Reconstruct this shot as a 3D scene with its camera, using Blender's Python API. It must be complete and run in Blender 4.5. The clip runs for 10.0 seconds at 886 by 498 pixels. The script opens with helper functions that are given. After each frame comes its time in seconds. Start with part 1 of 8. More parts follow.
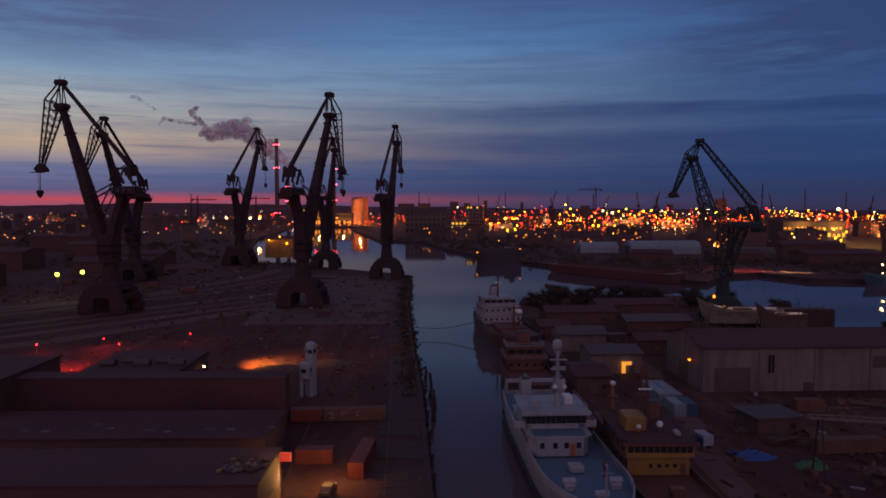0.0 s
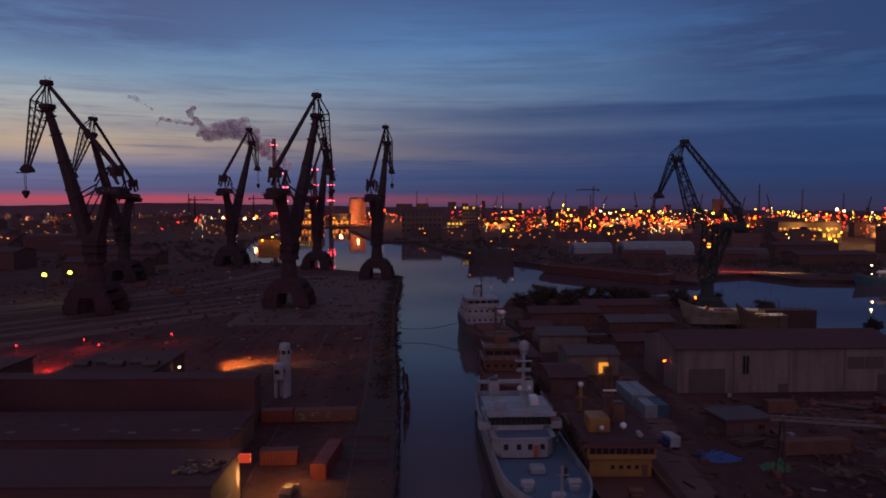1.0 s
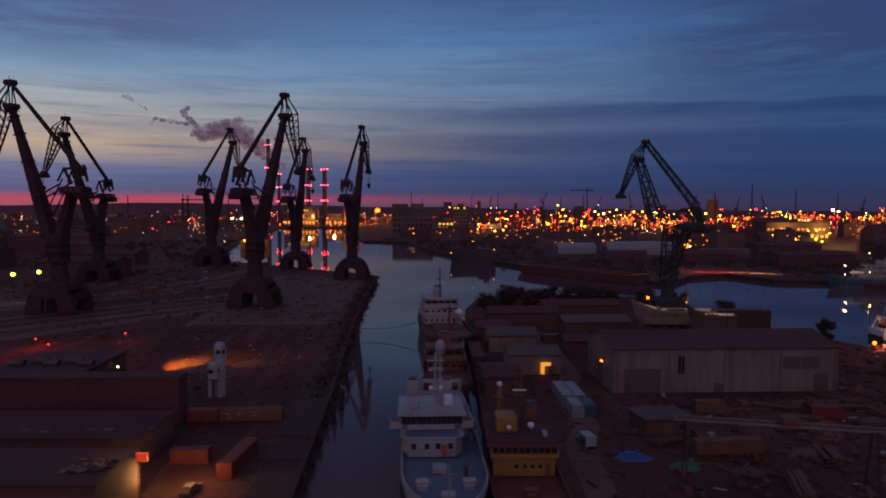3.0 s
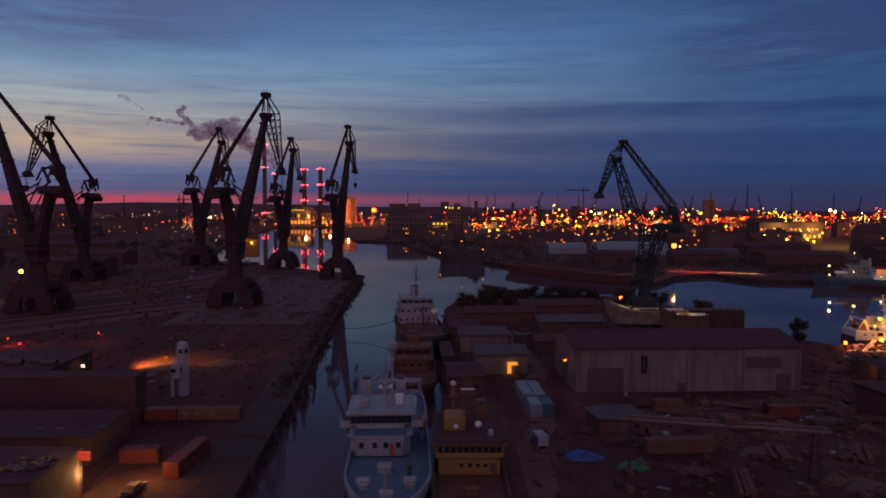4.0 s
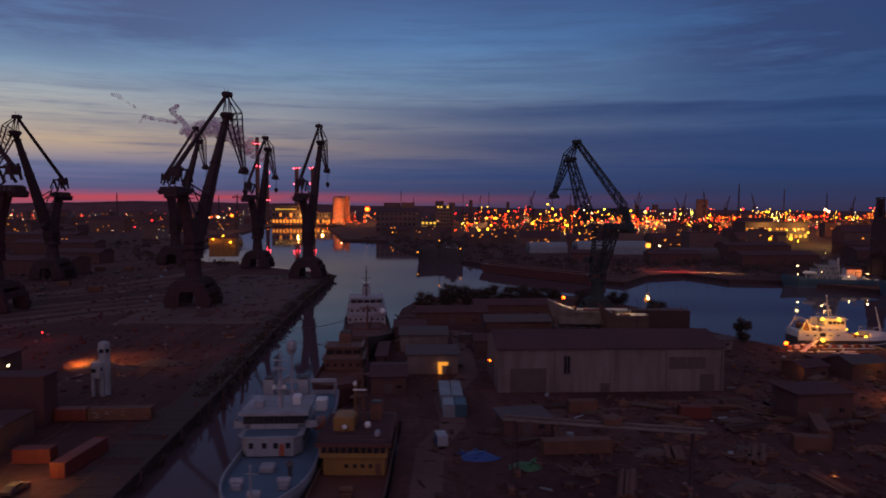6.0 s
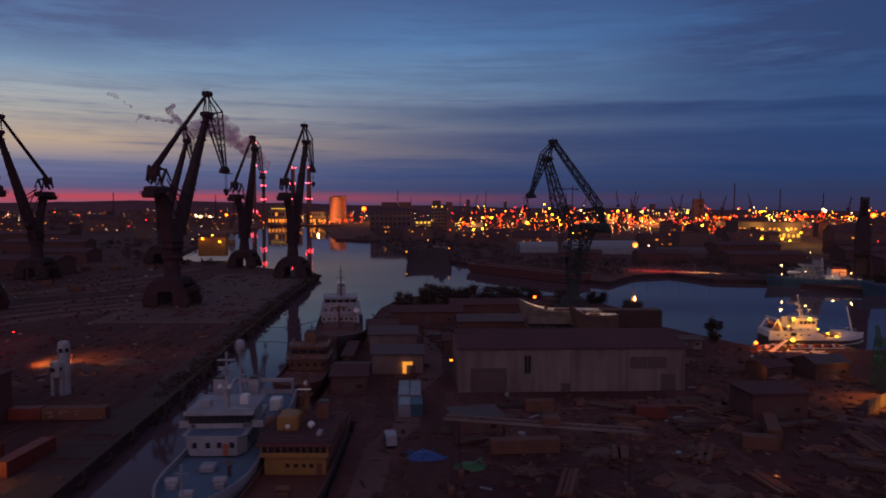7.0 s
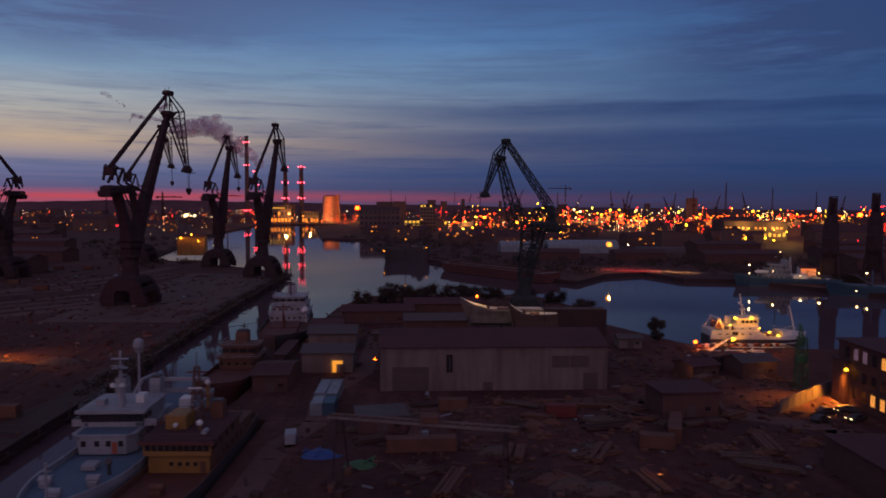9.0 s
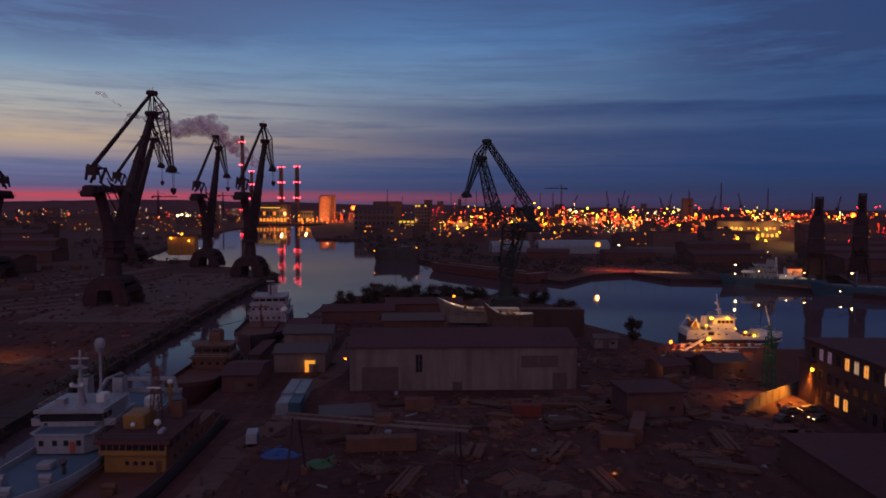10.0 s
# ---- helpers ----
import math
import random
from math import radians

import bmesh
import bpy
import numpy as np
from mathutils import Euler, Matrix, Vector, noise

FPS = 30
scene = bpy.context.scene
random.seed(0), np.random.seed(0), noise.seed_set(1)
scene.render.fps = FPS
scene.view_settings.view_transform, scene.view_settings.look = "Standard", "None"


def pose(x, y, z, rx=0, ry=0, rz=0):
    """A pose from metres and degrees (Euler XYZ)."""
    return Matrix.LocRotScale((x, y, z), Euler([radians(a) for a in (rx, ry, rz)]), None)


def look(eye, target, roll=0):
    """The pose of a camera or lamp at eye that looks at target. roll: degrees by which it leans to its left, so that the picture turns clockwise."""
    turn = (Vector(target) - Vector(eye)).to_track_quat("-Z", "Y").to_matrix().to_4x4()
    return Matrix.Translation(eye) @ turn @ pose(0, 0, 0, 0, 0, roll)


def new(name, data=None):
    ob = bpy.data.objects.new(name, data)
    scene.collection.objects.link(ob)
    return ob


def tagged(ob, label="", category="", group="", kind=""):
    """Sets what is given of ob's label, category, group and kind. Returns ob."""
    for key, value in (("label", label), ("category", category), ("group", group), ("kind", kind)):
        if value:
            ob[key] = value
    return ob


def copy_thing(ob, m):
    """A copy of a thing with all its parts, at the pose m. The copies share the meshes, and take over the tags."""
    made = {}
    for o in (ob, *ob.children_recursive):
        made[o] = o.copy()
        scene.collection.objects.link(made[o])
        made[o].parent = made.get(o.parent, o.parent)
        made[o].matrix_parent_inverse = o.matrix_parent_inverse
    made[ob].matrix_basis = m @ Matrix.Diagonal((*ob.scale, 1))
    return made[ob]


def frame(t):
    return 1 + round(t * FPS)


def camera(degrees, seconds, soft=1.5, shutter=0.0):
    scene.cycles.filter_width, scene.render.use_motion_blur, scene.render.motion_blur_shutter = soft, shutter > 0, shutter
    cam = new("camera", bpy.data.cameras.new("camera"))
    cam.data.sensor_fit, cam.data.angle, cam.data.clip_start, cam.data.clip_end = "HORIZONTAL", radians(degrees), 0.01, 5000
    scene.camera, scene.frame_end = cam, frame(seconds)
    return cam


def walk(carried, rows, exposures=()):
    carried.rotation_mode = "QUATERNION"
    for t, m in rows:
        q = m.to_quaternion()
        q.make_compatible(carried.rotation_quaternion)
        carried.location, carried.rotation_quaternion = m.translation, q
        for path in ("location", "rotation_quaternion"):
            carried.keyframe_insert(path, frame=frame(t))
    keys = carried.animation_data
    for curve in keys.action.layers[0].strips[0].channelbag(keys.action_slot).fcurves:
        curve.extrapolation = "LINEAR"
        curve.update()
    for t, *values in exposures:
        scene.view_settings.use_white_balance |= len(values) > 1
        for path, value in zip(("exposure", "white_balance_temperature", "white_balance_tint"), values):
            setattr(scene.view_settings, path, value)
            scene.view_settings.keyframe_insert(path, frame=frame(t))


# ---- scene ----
cam = camera(66.0, 10.0, soft=1.7, shutter=1.2)
ROWS = [
    (0.0, 0.00, 0.00, 44.50, -0.000, -3.400, -0.000),
    (0.5, 2.70, 0.01, 44.60, -0.012, -3.388, -0.010),
    (1.0, 5.75, -0.01, 44.68, -0.023, -3.383, -0.040),
    (1.5, 9.08, -0.03, 44.74, -0.035, -3.377, -0.050),
    (2.0, 12.66, -0.10, 44.73, -0.040, -3.377, -0.070),
    (2.5, 16.44, -0.14, 44.67, -0.040, -3.365, -0.080),
    (4.0, 28.62, -0.54, 44.63, -0.121, -3.383, -0.150),
    (4.5, 32.94, -0.55, 44.70, -0.127, -3.394, -0.160),
    (5.0, 37.29, -0.50, 44.77, -0.139, -3.412, -0.190),
    (5.5, 41.74, -0.60, 44.89, -0.145, -3.440, -0.210),
    (7.0, 55.27, -0.65, 45.01, -0.179, -3.498, -0.240),
    (7.5, 59.70, -0.73, 45.05, -0.179, -3.521, -0.250),
    (8.0, 64.21, -0.87, 45.06, -0.191, -3.533, -0.250),
    (8.5, 68.74, -1.01, 45.08, -0.197, -3.539, -0.250),
    (9.0, 73.27, -1.07, 45.09, -0.197, -3.556, -0.250),
    (9.5, 77.26, -1.36, 45.24, -0.254, -3.568, -0.270),
    (10.0, 79.98, -1.56, 45.21, -0.324, -3.562, -0.300),
]
SKY = 1.05  # brightness of the sky
walk(cam, [(t, pose(x, y, z, 90 + pitch, roll, yaw)) for t, x, y, z, yaw, pitch, roll in ROWS])

GROUND = 2.4  # level of the quays above the water at 0


# ---- small tools ----
def lin(r, g, b, k=1.0):
    """A screen colour (0 to 255) as linear light."""
    out = []
    for v in (r, g, b):
        v /= 255
        out.append(k * (v / 12.92 if v < 0.04045 else ((v + 0.055) / 1.055) ** 2.4))
    return (*out, 1.0)


class Geo:
    """Collects the corners and faces of one mesh."""

    def __init__(self):
        self.v, self.f = [], []

    def add(self, verts, faces):
        n = len(self.v)
        self.v += [tuple(p) for p in verts]
        self.f += [tuple(i + n for i in q) for q in faces]
        return self

    def box(self, x, y, z, sx, sy, sz, rz=0.0):
        """Box centred at x, y with its underside at z."""
        c, s = math.cos(radians(rz)), math.sin(radians(rz))
        pts = []
        for k in (0, sz):
            for a, b in ((-1, -1), (1, -1), (1, 1), (-1, 1)):
                dx, dy = a * sx / 2, b * sy / 2
                pts.append((x + c * dx - s * dy, y + s * dx + c * dy, z + k))
        return self.add(pts, [(3, 2, 1, 0), (4, 5, 6, 7), (0, 1, 5, 4), (1, 2, 6, 5), (2, 3, 7, 6), (3, 0, 4, 7)])

    def slab(self, x, y, z, sx, sy, sz, c=0.1):
        """Box with chamfered upright edges and top."""
        out = [(-1, -1 + 2 * c / sy), (-1 + 2 * c / sx, -1), (1 - 2 * c / sx, -1), (1, -1 + 2 * c / sy),
               (1, 1 - 2 * c / sy), (1 - 2 * c / sx, 1), (-1 + 2 * c / sx, 1), (-1, 1 - 2 * c / sy)]
        rings = []
        for k, inset in ((0, 0), (sz - c, 0), (sz, c)):
            rings.append([(x + a * (sx / 2 - inset), y + b * (sy / 2 - inset), z + k) for a, b in out])
        return self.loft(rings)

    def beam(self, p, q, w, h=None, w2=None, h2=None):
        """Bar from p to q of width w and height h, tapering to w2, h2."""
        p, q = Vector(p), Vector(q)
        h = h or w
        w2, h2 = w2 or w, h2 or h
        d = (q - p).normalized()
        side = d.cross(Vector((0, 0, 1)))
        side = Vector((1, 0, 0)) if side.length < 1e-4 else side.normalized()
        up = side.cross(d)
        pts = [p + side * a * w / 2 + up * b * h / 2 for a, b in ((-1, -1), (1, -1), (1, 1), (-1, 1))]
        pts += [q + side * a * w2 / 2 + up * b * h2 / 2 for a, b in ((-1, -1), (1, -1), (1, 1), (-1, 1))]
        return self.add(pts, [(3, 2, 1, 0), (4, 5, 6, 7), (0, 1, 5, 4), (1, 2, 6, 5), (2, 3, 7, 6), (3, 0, 4, 7)])

    def tube(self, p, q, r, r2=None, n=10):
        p, q = Vector(p), Vector(q)
        r2 = r if r2 is None else r2
        d = (q - p).normalized()
        a = d.orthogonal().normalized()
        b = d.cross(a)
        ring = lambda c, rr: [c + (a * math.cos(2 * math.pi * i / n) + b * math.sin(2 * math.pi * i / n)) * rr for i in range(n)]
        return self.loft([ring(p, r), ring(q, r2)])

    def loft(self, rings, caps=True):
        n = len(rings[0])
        pts = [p for r in rings for p in r]
        faces = [(k * n + i, k * n + (i + 1) % n, (k + 1) * n + (i + 1) % n, (k + 1) * n + i) for k in range(len(rings) - 1) for i in range(n)]
        if caps:
            faces += [tuple(range(n - 1, -1, -1)), tuple(range((len(rings) - 1) * n, len(rings) * n))]
        return self.add(pts, faces)

    def ball(self, x, y, z, r, n=10, flat=1.0, rough=0.0, rng=None):
        rings = []
        for k in range(1, n // 2 + 1):
            t = math.pi * k / (n // 2 + 1)
            ring = []
            for i in range(n):
                rr = r * (1 + (rng.uniform(-rough, rough) if rng else 0))
                a = 2 * math.pi * i / n
                ring.append((x + rr * math.sin(t) * math.cos(a), y + rr * math.sin(t) * math.sin(a), z - rr * flat * math.cos(t)))
            rings.append(ring)
        return self.loft(rings)

    def gable(self, x, y, z, sx, sy, rise, over=0.4, rz=0.0, thick=0.25):
        """Pitched roof slab, ridge along x."""
        c, s = math.cos(radians(rz)), math.sin(radians(rz))
        prof = [(-sy / 2 - over, -over * rise / (sy / 2)), (0, rise), (sy / 2 + over, -over * rise / (sy / 2)),
                (sy / 2 + over, -over * rise / (sy / 2) + thick), (0, rise + thick), (-sy / 2 - over, -over * rise / (sy / 2) + thick)]
        rings = []
        for e in (-sx / 2 - over, sx / 2 + over):
            rings.append([(x + c * e - s * b, y + s * e + c * b, z + k) for b, k in prof])
        return self.loft(rings)

    def lattice(self, a0, a1, w0, h0, w1, h1, bays, chord=0.3, brace=0.16):
        """Four-chord truss from a0 to a1."""
        p, q = Vector(a0), Vector(a1)
        d = (q - p).normalized()
        side = d.cross(Vector((0, 0, 1)))
        side = Vector((0, 1, 0)) if side.length < 1e-4 else side.normalized()
        up = side.cross(d)
        rows = []
        for k in range(bays + 1):
            t = k / bays
            w, h, c = w0 + (w1 - w0) * t, h0 + (h1 - h0) * t, p + (q - p) * t
            rows.append([c + side * a * w / 2 + up * b * h / 2 for a, b in ((-1, -1), (1, -1), (1, 1), (-1, 1))])
        for i in range(4):
            self.beam(rows[0][i], rows[-1][i], chord)
        for k in range(bays):
            for i in range(4):
                j = (i + 1) % 4
                self.beam(rows[k][i], rows[k + 1][j], brace) if k % 2 else self.beam(rows[k][j], rows[k + 1][i], brace)
                self.beam(rows[k + 1][i], rows[k + 1][j], brace)
        return self


def part(name, geo, material, parent=None, label="", smooth=False):
    mesh = bpy.data.meshes.new(name)
    mesh.from_pydata(geo.v, [], geo.f)
    if smooth:
        mesh.polygons.foreach_set("use_smooth", [True] * len(mesh.polygons))
    mesh.materials.append(material)
    ob = new(name, mesh)
    ob.parent = parent
    return tagged(ob, label) if label else ob


def thing(name, m, label, category, group="", kind=""):
    ob = new(name)
    ob.matrix_basis = m
    ob.empty_display_size = 0.5
    return tagged(ob, label, category, group, kind)


# ---- sky ----
world = bpy.data.worlds.new("dusk_sky")
scene.world = world
world.use_nodes = True
wn, wl = world.node_tree.nodes, world.node_tree.links
wn.clear()


def val(nodes, links, op, a, b=None, c=None, clamp=False):
    n = nodes.new("ShaderNodeMath")
    n.operation, n.use_clamp = op, clamp
    for k, s in enumerate((a, b, c)):
        if s is None:
            continue
        if isinstance(s, (int, float)):
            n.inputs[k].default_value = s
        else:
            links.new(s, n.inputs[k])
    return n.outputs[0]


def ramp(nodes, links, fac, stops, interp="LINEAR"):
    n = nodes.new("ShaderNodeValToRGB")
    n.color_ramp.interpolation = interp
    e = n.color_ramp.elements
    while len(e) < len(stops):
        e.new(0.5)
    for k, (p, c) in enumerate(stops):
        e[k].position, e[k].color = p, c
    links.new(fac, n.inputs[0])
    return n.outputs[0]


def mix(nodes, links, fac, a, b):
    n = nodes.new("ShaderNodeMix")
    n.data_type = "RGBA"
    for k, s in ((0, fac), (6, a), (7, b)):
        if isinstance(s, (int, float)):
            n.inputs[k].default_value = s
        elif isinstance(s, tuple):
            n.inputs[k].default_value = s
        else:
            links.new(s, n.inputs[k])
    return n.outputs[2]


W = lambda op, a, b=None, c=None, clamp=False: val(wn, wl, op, a, b, c, clamp)
coord = wn.new("ShaderNodeTexCoord").outputs["Generated"]
sep = wn.new("ShaderNodeSeparateXYZ")
wl.new(coord, sep.inputs[0])
dx, dy, dz = sep.outputs
flat_len = W("SQRT", W("ADD", W("MULTIPLY", dx, dx), W("MULTIPLY", dy, dy)))
elev = W("DIVIDE", dz, W("MAXIMUM", flat_len, 0.02))          # tangent of the height above the horizon
azim = W("ARCTAN2", dx, dy)                                   # 0 straight ahead, to the right plus
up01 = W("DIVIDE", elev, 0.5, clamp=True)
# after-glow in the west, seen a little to the left of straight ahead
glow = W("POWER", W("MULTIPLY_ADD", W("COSINE", W("SUBTRACT", azim, -0.68)), 0.5, 0.5), W("MULTIPLY_ADD", W("DIVIDE", W("SUBTRACT", 0.2, elev), 0.1, clamp=True), 6.6, 4.1))
west = ramp(wn, wl, up01, [(0.0, lin(104, 84, 112)), (0.05, lin(96, 88, 124)), (0.10, lin(112, 114, 148)),
                           (0.17, lin(186, 162, 140)), (0.25, lin(172, 170, 166)), (0.36, lin(128, 154, 180)), (0.48, lin(98, 136, 182)),
                           (0.62, lin(76, 100, 146)), (0.8, lin(84, 86, 118)), (1.0, lin(98, 104, 136))])
east = ramp(wn, wl, up01, [(0.0, lin(52, 47, 74)), (0.05, lin(45, 54, 88)), (0.12, lin(43, 64, 107)), (0.22, lin(47, 75, 121)), (0.34, lin(50, 88, 138)),
                           (0.5, lin(43, 82, 138)), (0.65, lin(40, 66, 116)), (0.8, lin(70, 70, 102)), (1.0, lin(96, 102, 134))])
base_sky = mix(wn, wl, W("MULTIPLY", glow, 1.05, clamp=True), east, west)
# red rim of the sunset
rim = W("MULTIPLY", W("SUBTRACT", 1.0, W("DIVIDE", W("ABSOLUTE", W("SUBTRACT", elev, 0.012)), 0.012), clamp=True),
        W("POWER", W("MULTIPLY_ADD", W("COSINE", W("SUBTRACT", azim, -0.62)), 0.5, 0.5), 15.0))
base_sky = mix(wn, wl, W("MULTIPLY", rim, 1.1, clamp=True), base_sky, lin(200, 68, 72))


def cloud_noise(sx, sy, detail, seed, rough=0.55):
    vec = wn.new("ShaderNodeCombineXYZ")
    wl.new(W("MULTIPLY", azim, sx), vec.inputs[0])
    wl.new(W("MULTIPLY", elev, sy), vec.inputs[1])
    vec.inputs[2].default_value = seed
    n = wn.new("ShaderNodeTexNoise")
    n.inputs["Scale"].default_value, n.inputs["Detail"].default_value = 1.0, detail
    n.inputs["Roughness"].default_value = rough
    wl.new(vec.outputs[0], n.inputs["Vector"])
    return n.outputs["Fac"]


def band(v, centre, width):
    """1 at the centre, falling to 0 at the width."""
    k = W("SUBTRACT", 1.0, W("ABSOLUTE", W("DIVIDE", W("SUBTRACT", v, centre), width)), clamp=True)
    return W("SMOOTH_MIN", W("MULTIPLY", k, 1.6), 1.0, 0.3)


wob = cloud_noise(2.2, 9.0, 3.0, 7.3)
elev_w = W("ADD", elev, W("MULTIPLY", W("SUBTRACT", wob, 0.5), 0.05))
streak = cloud_noise(4.0, 48.0, 6.0, 1.7, 0.6)
patch = cloud_noise(2.6, 16.0, 7.0, 4.2, 0.6)
thread = cloud_noise(3.0, 150.0, 4.0, 3.9, 0.6)
# cloud bank over the horizon, reaching higher to the north
foot_ = W("DIVIDE", W("SUBTRACT", elev, 0.020), 0.016, clamp=True)
low_in = W("MULTIPLY", W("DIVIDE", W("SUBTRACT", 0.074, elev_w), 0.016, clamp=True), foot_)
north = W("MULTIPLY_ADD", azim, 2.6, 0.72, clamp=True)
shelf = W("MULTIPLY", W("DIVIDE", W("SUBTRACT", 0.156, elev_w), 0.012, clamp=True), W("DIVIDE", W("SUBTRACT", elev_w, 0.108), 0.026, clamp=True))
ledge = band(elev_w, 0.090, 0.026)
high_in = W("MULTIPLY", W("MAXIMUM", shelf, W("MULTIPLY", ledge, 0.8)), north)
low_bank = W("MULTIPLY", low_in, W("MULTIPLY_ADD", W("ADD", W("MULTIPLY", streak, 0.55), W("MULTIPLY", thread, 0.5)), 3.4, -1.3, clamp=True))
fibre = cloud_noise(14.0, 120.0, 5.0, 9.1, 0.65)
mid_bank = W("MULTIPLY", high_in, W("MULTIPLY_ADD", W("ADD", W("MULTIPLY", patch, streak), W("MULTIPLY", fibre, 0.3)), 1.5, 0.24, clamp=True))
top_bank = W("MULTIPLY", W("MULTIPLY", band(elev_w, 0.268, 0.11), band(azim, -0.66, 0.66)), W("MULTIPLY_ADD", W("MULTIPLY_ADD", fibre, 0.22, patch), 3.2, -0.95, clamp=True))
wisps = W("MULTIPLY", W("MULTIPLY_ADD", W("ADD", W("MULTIPLY", streak, W("ADD", patch, 0.45)), W("MULTIPLY_ADD", fibre, 0.24, -0.12)), 3.9, -1.36, clamp=True), W("MULTIPLY_ADD", thread, 0.7, 0.02))
far_top = W("MULTIPLY", W("MULTIPLY", band(elev, 0.27, 0.17), band(azim, 0.60, 0.46)), W("MULTIPLY_ADD", W("MULTIPLY_ADD", fibre, 0.22, patch), 3.4, -1.25, clamp=True))
stripes = W("MULTIPLY", W("MULTIPLY_ADD", W("ADD", W("MULTIPLY", streak, 0.5), W("MULTIPLY_ADD", fibre, 0.3, W("MULTIPLY", thread, 0.6))), 3.4, -2.2, clamp=True), W("DIVIDE", W("SUBTRACT", 0.19, elev), 0.06, clamp=True))
veil = W("MAXIMUM", W("MAXIMUM", W("MAXIMUM", low_bank, stripes), mid_bank), W("MAXIMUM", W("MAXIMUM", top_bank, wisps), W("MULTIPLY", far_top, 1.15)), clamp=True)
# unseen sky behind the eye, set bright and pinkish as fill for dark fronts
behind = W("MULTIPLY_ADD", dy, -1.3, -0.15, clamp=True)
base_sky = mix(wn, wl, behind, base_sky, lin(212, 178, 203))
cloud_col = mix(wn, wl, glow, lin(37, 58, 103), lin(80, 92, 130))
sky_col = mix(wn, wl, W("MULTIPLY", veil, 0.92), base_sky, cloud_col)
bg = wn.new("ShaderNodeBackground")
wl.new(sky_col, bg.inputs[0])
bg.inputs[1].default_value = SKY
wo = wn.new("ShaderNodeOutputWorld")
wl.new(bg.outputs[0], wo.inputs[0])


def lamp(name, x, y, z, watts, col, radius=0.3, aim=None, cone=120):
    """A bulb, or with aim a hooded lamp that throws its light in a cone."""
    data = bpy.data.lights.new(name, "SPOT" if aim else "POINT")
    data.energy, data.color, data.shadow_soft_size = watts, col, radius
    ob = new(name, data)
    if aim:
        data.spot_size, data.spot_blend = radians(cone), 0.6
        ob.matrix_basis = look((x, y, z), aim)
    else:
        ob.location = (x, y, z)
    return ob


SODIUM, WARM, RED = (1.0, 0.42, 0.08), (1.0, 0.62, 0.2), (1.0, 0.06, 0.05)


# ---- materials ----
def mat(name, c1, c2, rough=0.8, metal=0.0, scale=0.5, bump=0.2, fine=9.0, spec=0.3, pieces=0.0):
    """A worn surface: two colours mixed by coarse stains and fine grain, at real size."""
    m = bpy.data.materials.new(name)
    m.use_nodes = True
    nodes, links = m.node_tree.nodes, m.node_tree.links
    bsdf = nodes["Principled BSDF"]
    where = nodes.new("ShaderNodeNewGeometry").outputs["Position"]
    noises = []
    for s, d in ((scale, 5.0), (scale * fine, 3.0)):
        n = nodes.new("ShaderNodeTexNoise")
        n.inputs["Scale"].default_value, n.inputs["Detail"].default_value = s, d
        links.new(where, n.inputs["Vector"])
        noises.append(n.outputs["Fac"])
    f = val(nodes, links, "MULTIPLY_ADD", noises[0], 1.4, -0.35)
    f = val(nodes, links, "ADD", f, val(nodes, links, "MULTIPLY_ADD", noises[1], 0.8, -0.4), clamp=True)
    if pieces:
        info = nodes.new("ShaderNodeObjectInfo").outputs["Random"]
        f = val(nodes, links, "ADD", f, val(nodes, links, "MULTIPLY_ADD", info, pieces, -pieces / 2), clamp=True)
    links.new(mix(nodes, links, f, (*c1, 1.0), (*c2, 1.0)), bsdf.inputs["Base Color"])
    bsdf.inputs["Metallic"].default_value = metal
    links.new(val(nodes, links, "MULTIPLY_ADD", noises[0], 0.3, rough - 0.15, clamp=True), bsdf.inputs["Roughness"])
    bsdf.inputs["Specular IOR Level"].default_value = spec
    if bump:
        b = nodes.new("ShaderNodeBump")
        b.inputs["Strength"].default_value, b.inputs["Distance"].default_value = bump, 0.1
        links.new(noises[1], b.inputs["Height"])
        links.new(b.outputs[0], bsdf.inputs["Normal"])
    return m


def glowing(name, col, strength, sample=False):
    m = bpy.data.materials.new(name)
    m.use_nodes = True
    b = m.node_tree.nodes["Principled BSDF"]
    b.inputs["Base Color"].default_value = (0.05, 0.05, 0.05, 1)
    b.inputs["Emission Color"].default_value = (*col, 1)
    b.inputs["Emission Strength"].default_value = strength
    if not sample:
        m.cycles.emission_sampling = "NONE"
    return m


EARTH = mat("packed_earth", (0.038, 0.015, 0.016), (0.125, 0.059, 0.055), 0.95, scale=0.035, fine=16, spec=0.1)
_n, _l = EARTH.node_tree.nodes, EARTH.node_tree.links
_old = _n["Principled BSDF"].inputs["Base Color"].links[0].from_socket
_map = _n.new("ShaderNodeMapping")
_map.inputs["Scale"].default_value = (0.30, 0.022, 0.3)
_map.inputs["Rotation"].default_value = (0, 0, radians(-3.4))
_l.new(_n.new("ShaderNodeNewGeometry").outputs["Position"], _map.inputs["Vector"])
_k = _n.new("ShaderNodeTexNoise")
_k.inputs["Scale"].default_value, _k.inputs["Detail"].default_value = 1.0, 6.0
_l.new(_map.outputs[0], _k.inputs["Vector"])
_f = val(_n, _l, "MULTIPLY_ADD", _k.outputs["Fac"], 3.0, -1.1, clamp=True)
_l.new(mix(_n, _l, val(_n, _l, "MULTIPLY", _f, 0.7), _old, (0.035, 0.017, 0.016, 1.0)), _n["Principled BSDF"].inputs["Base Color"])
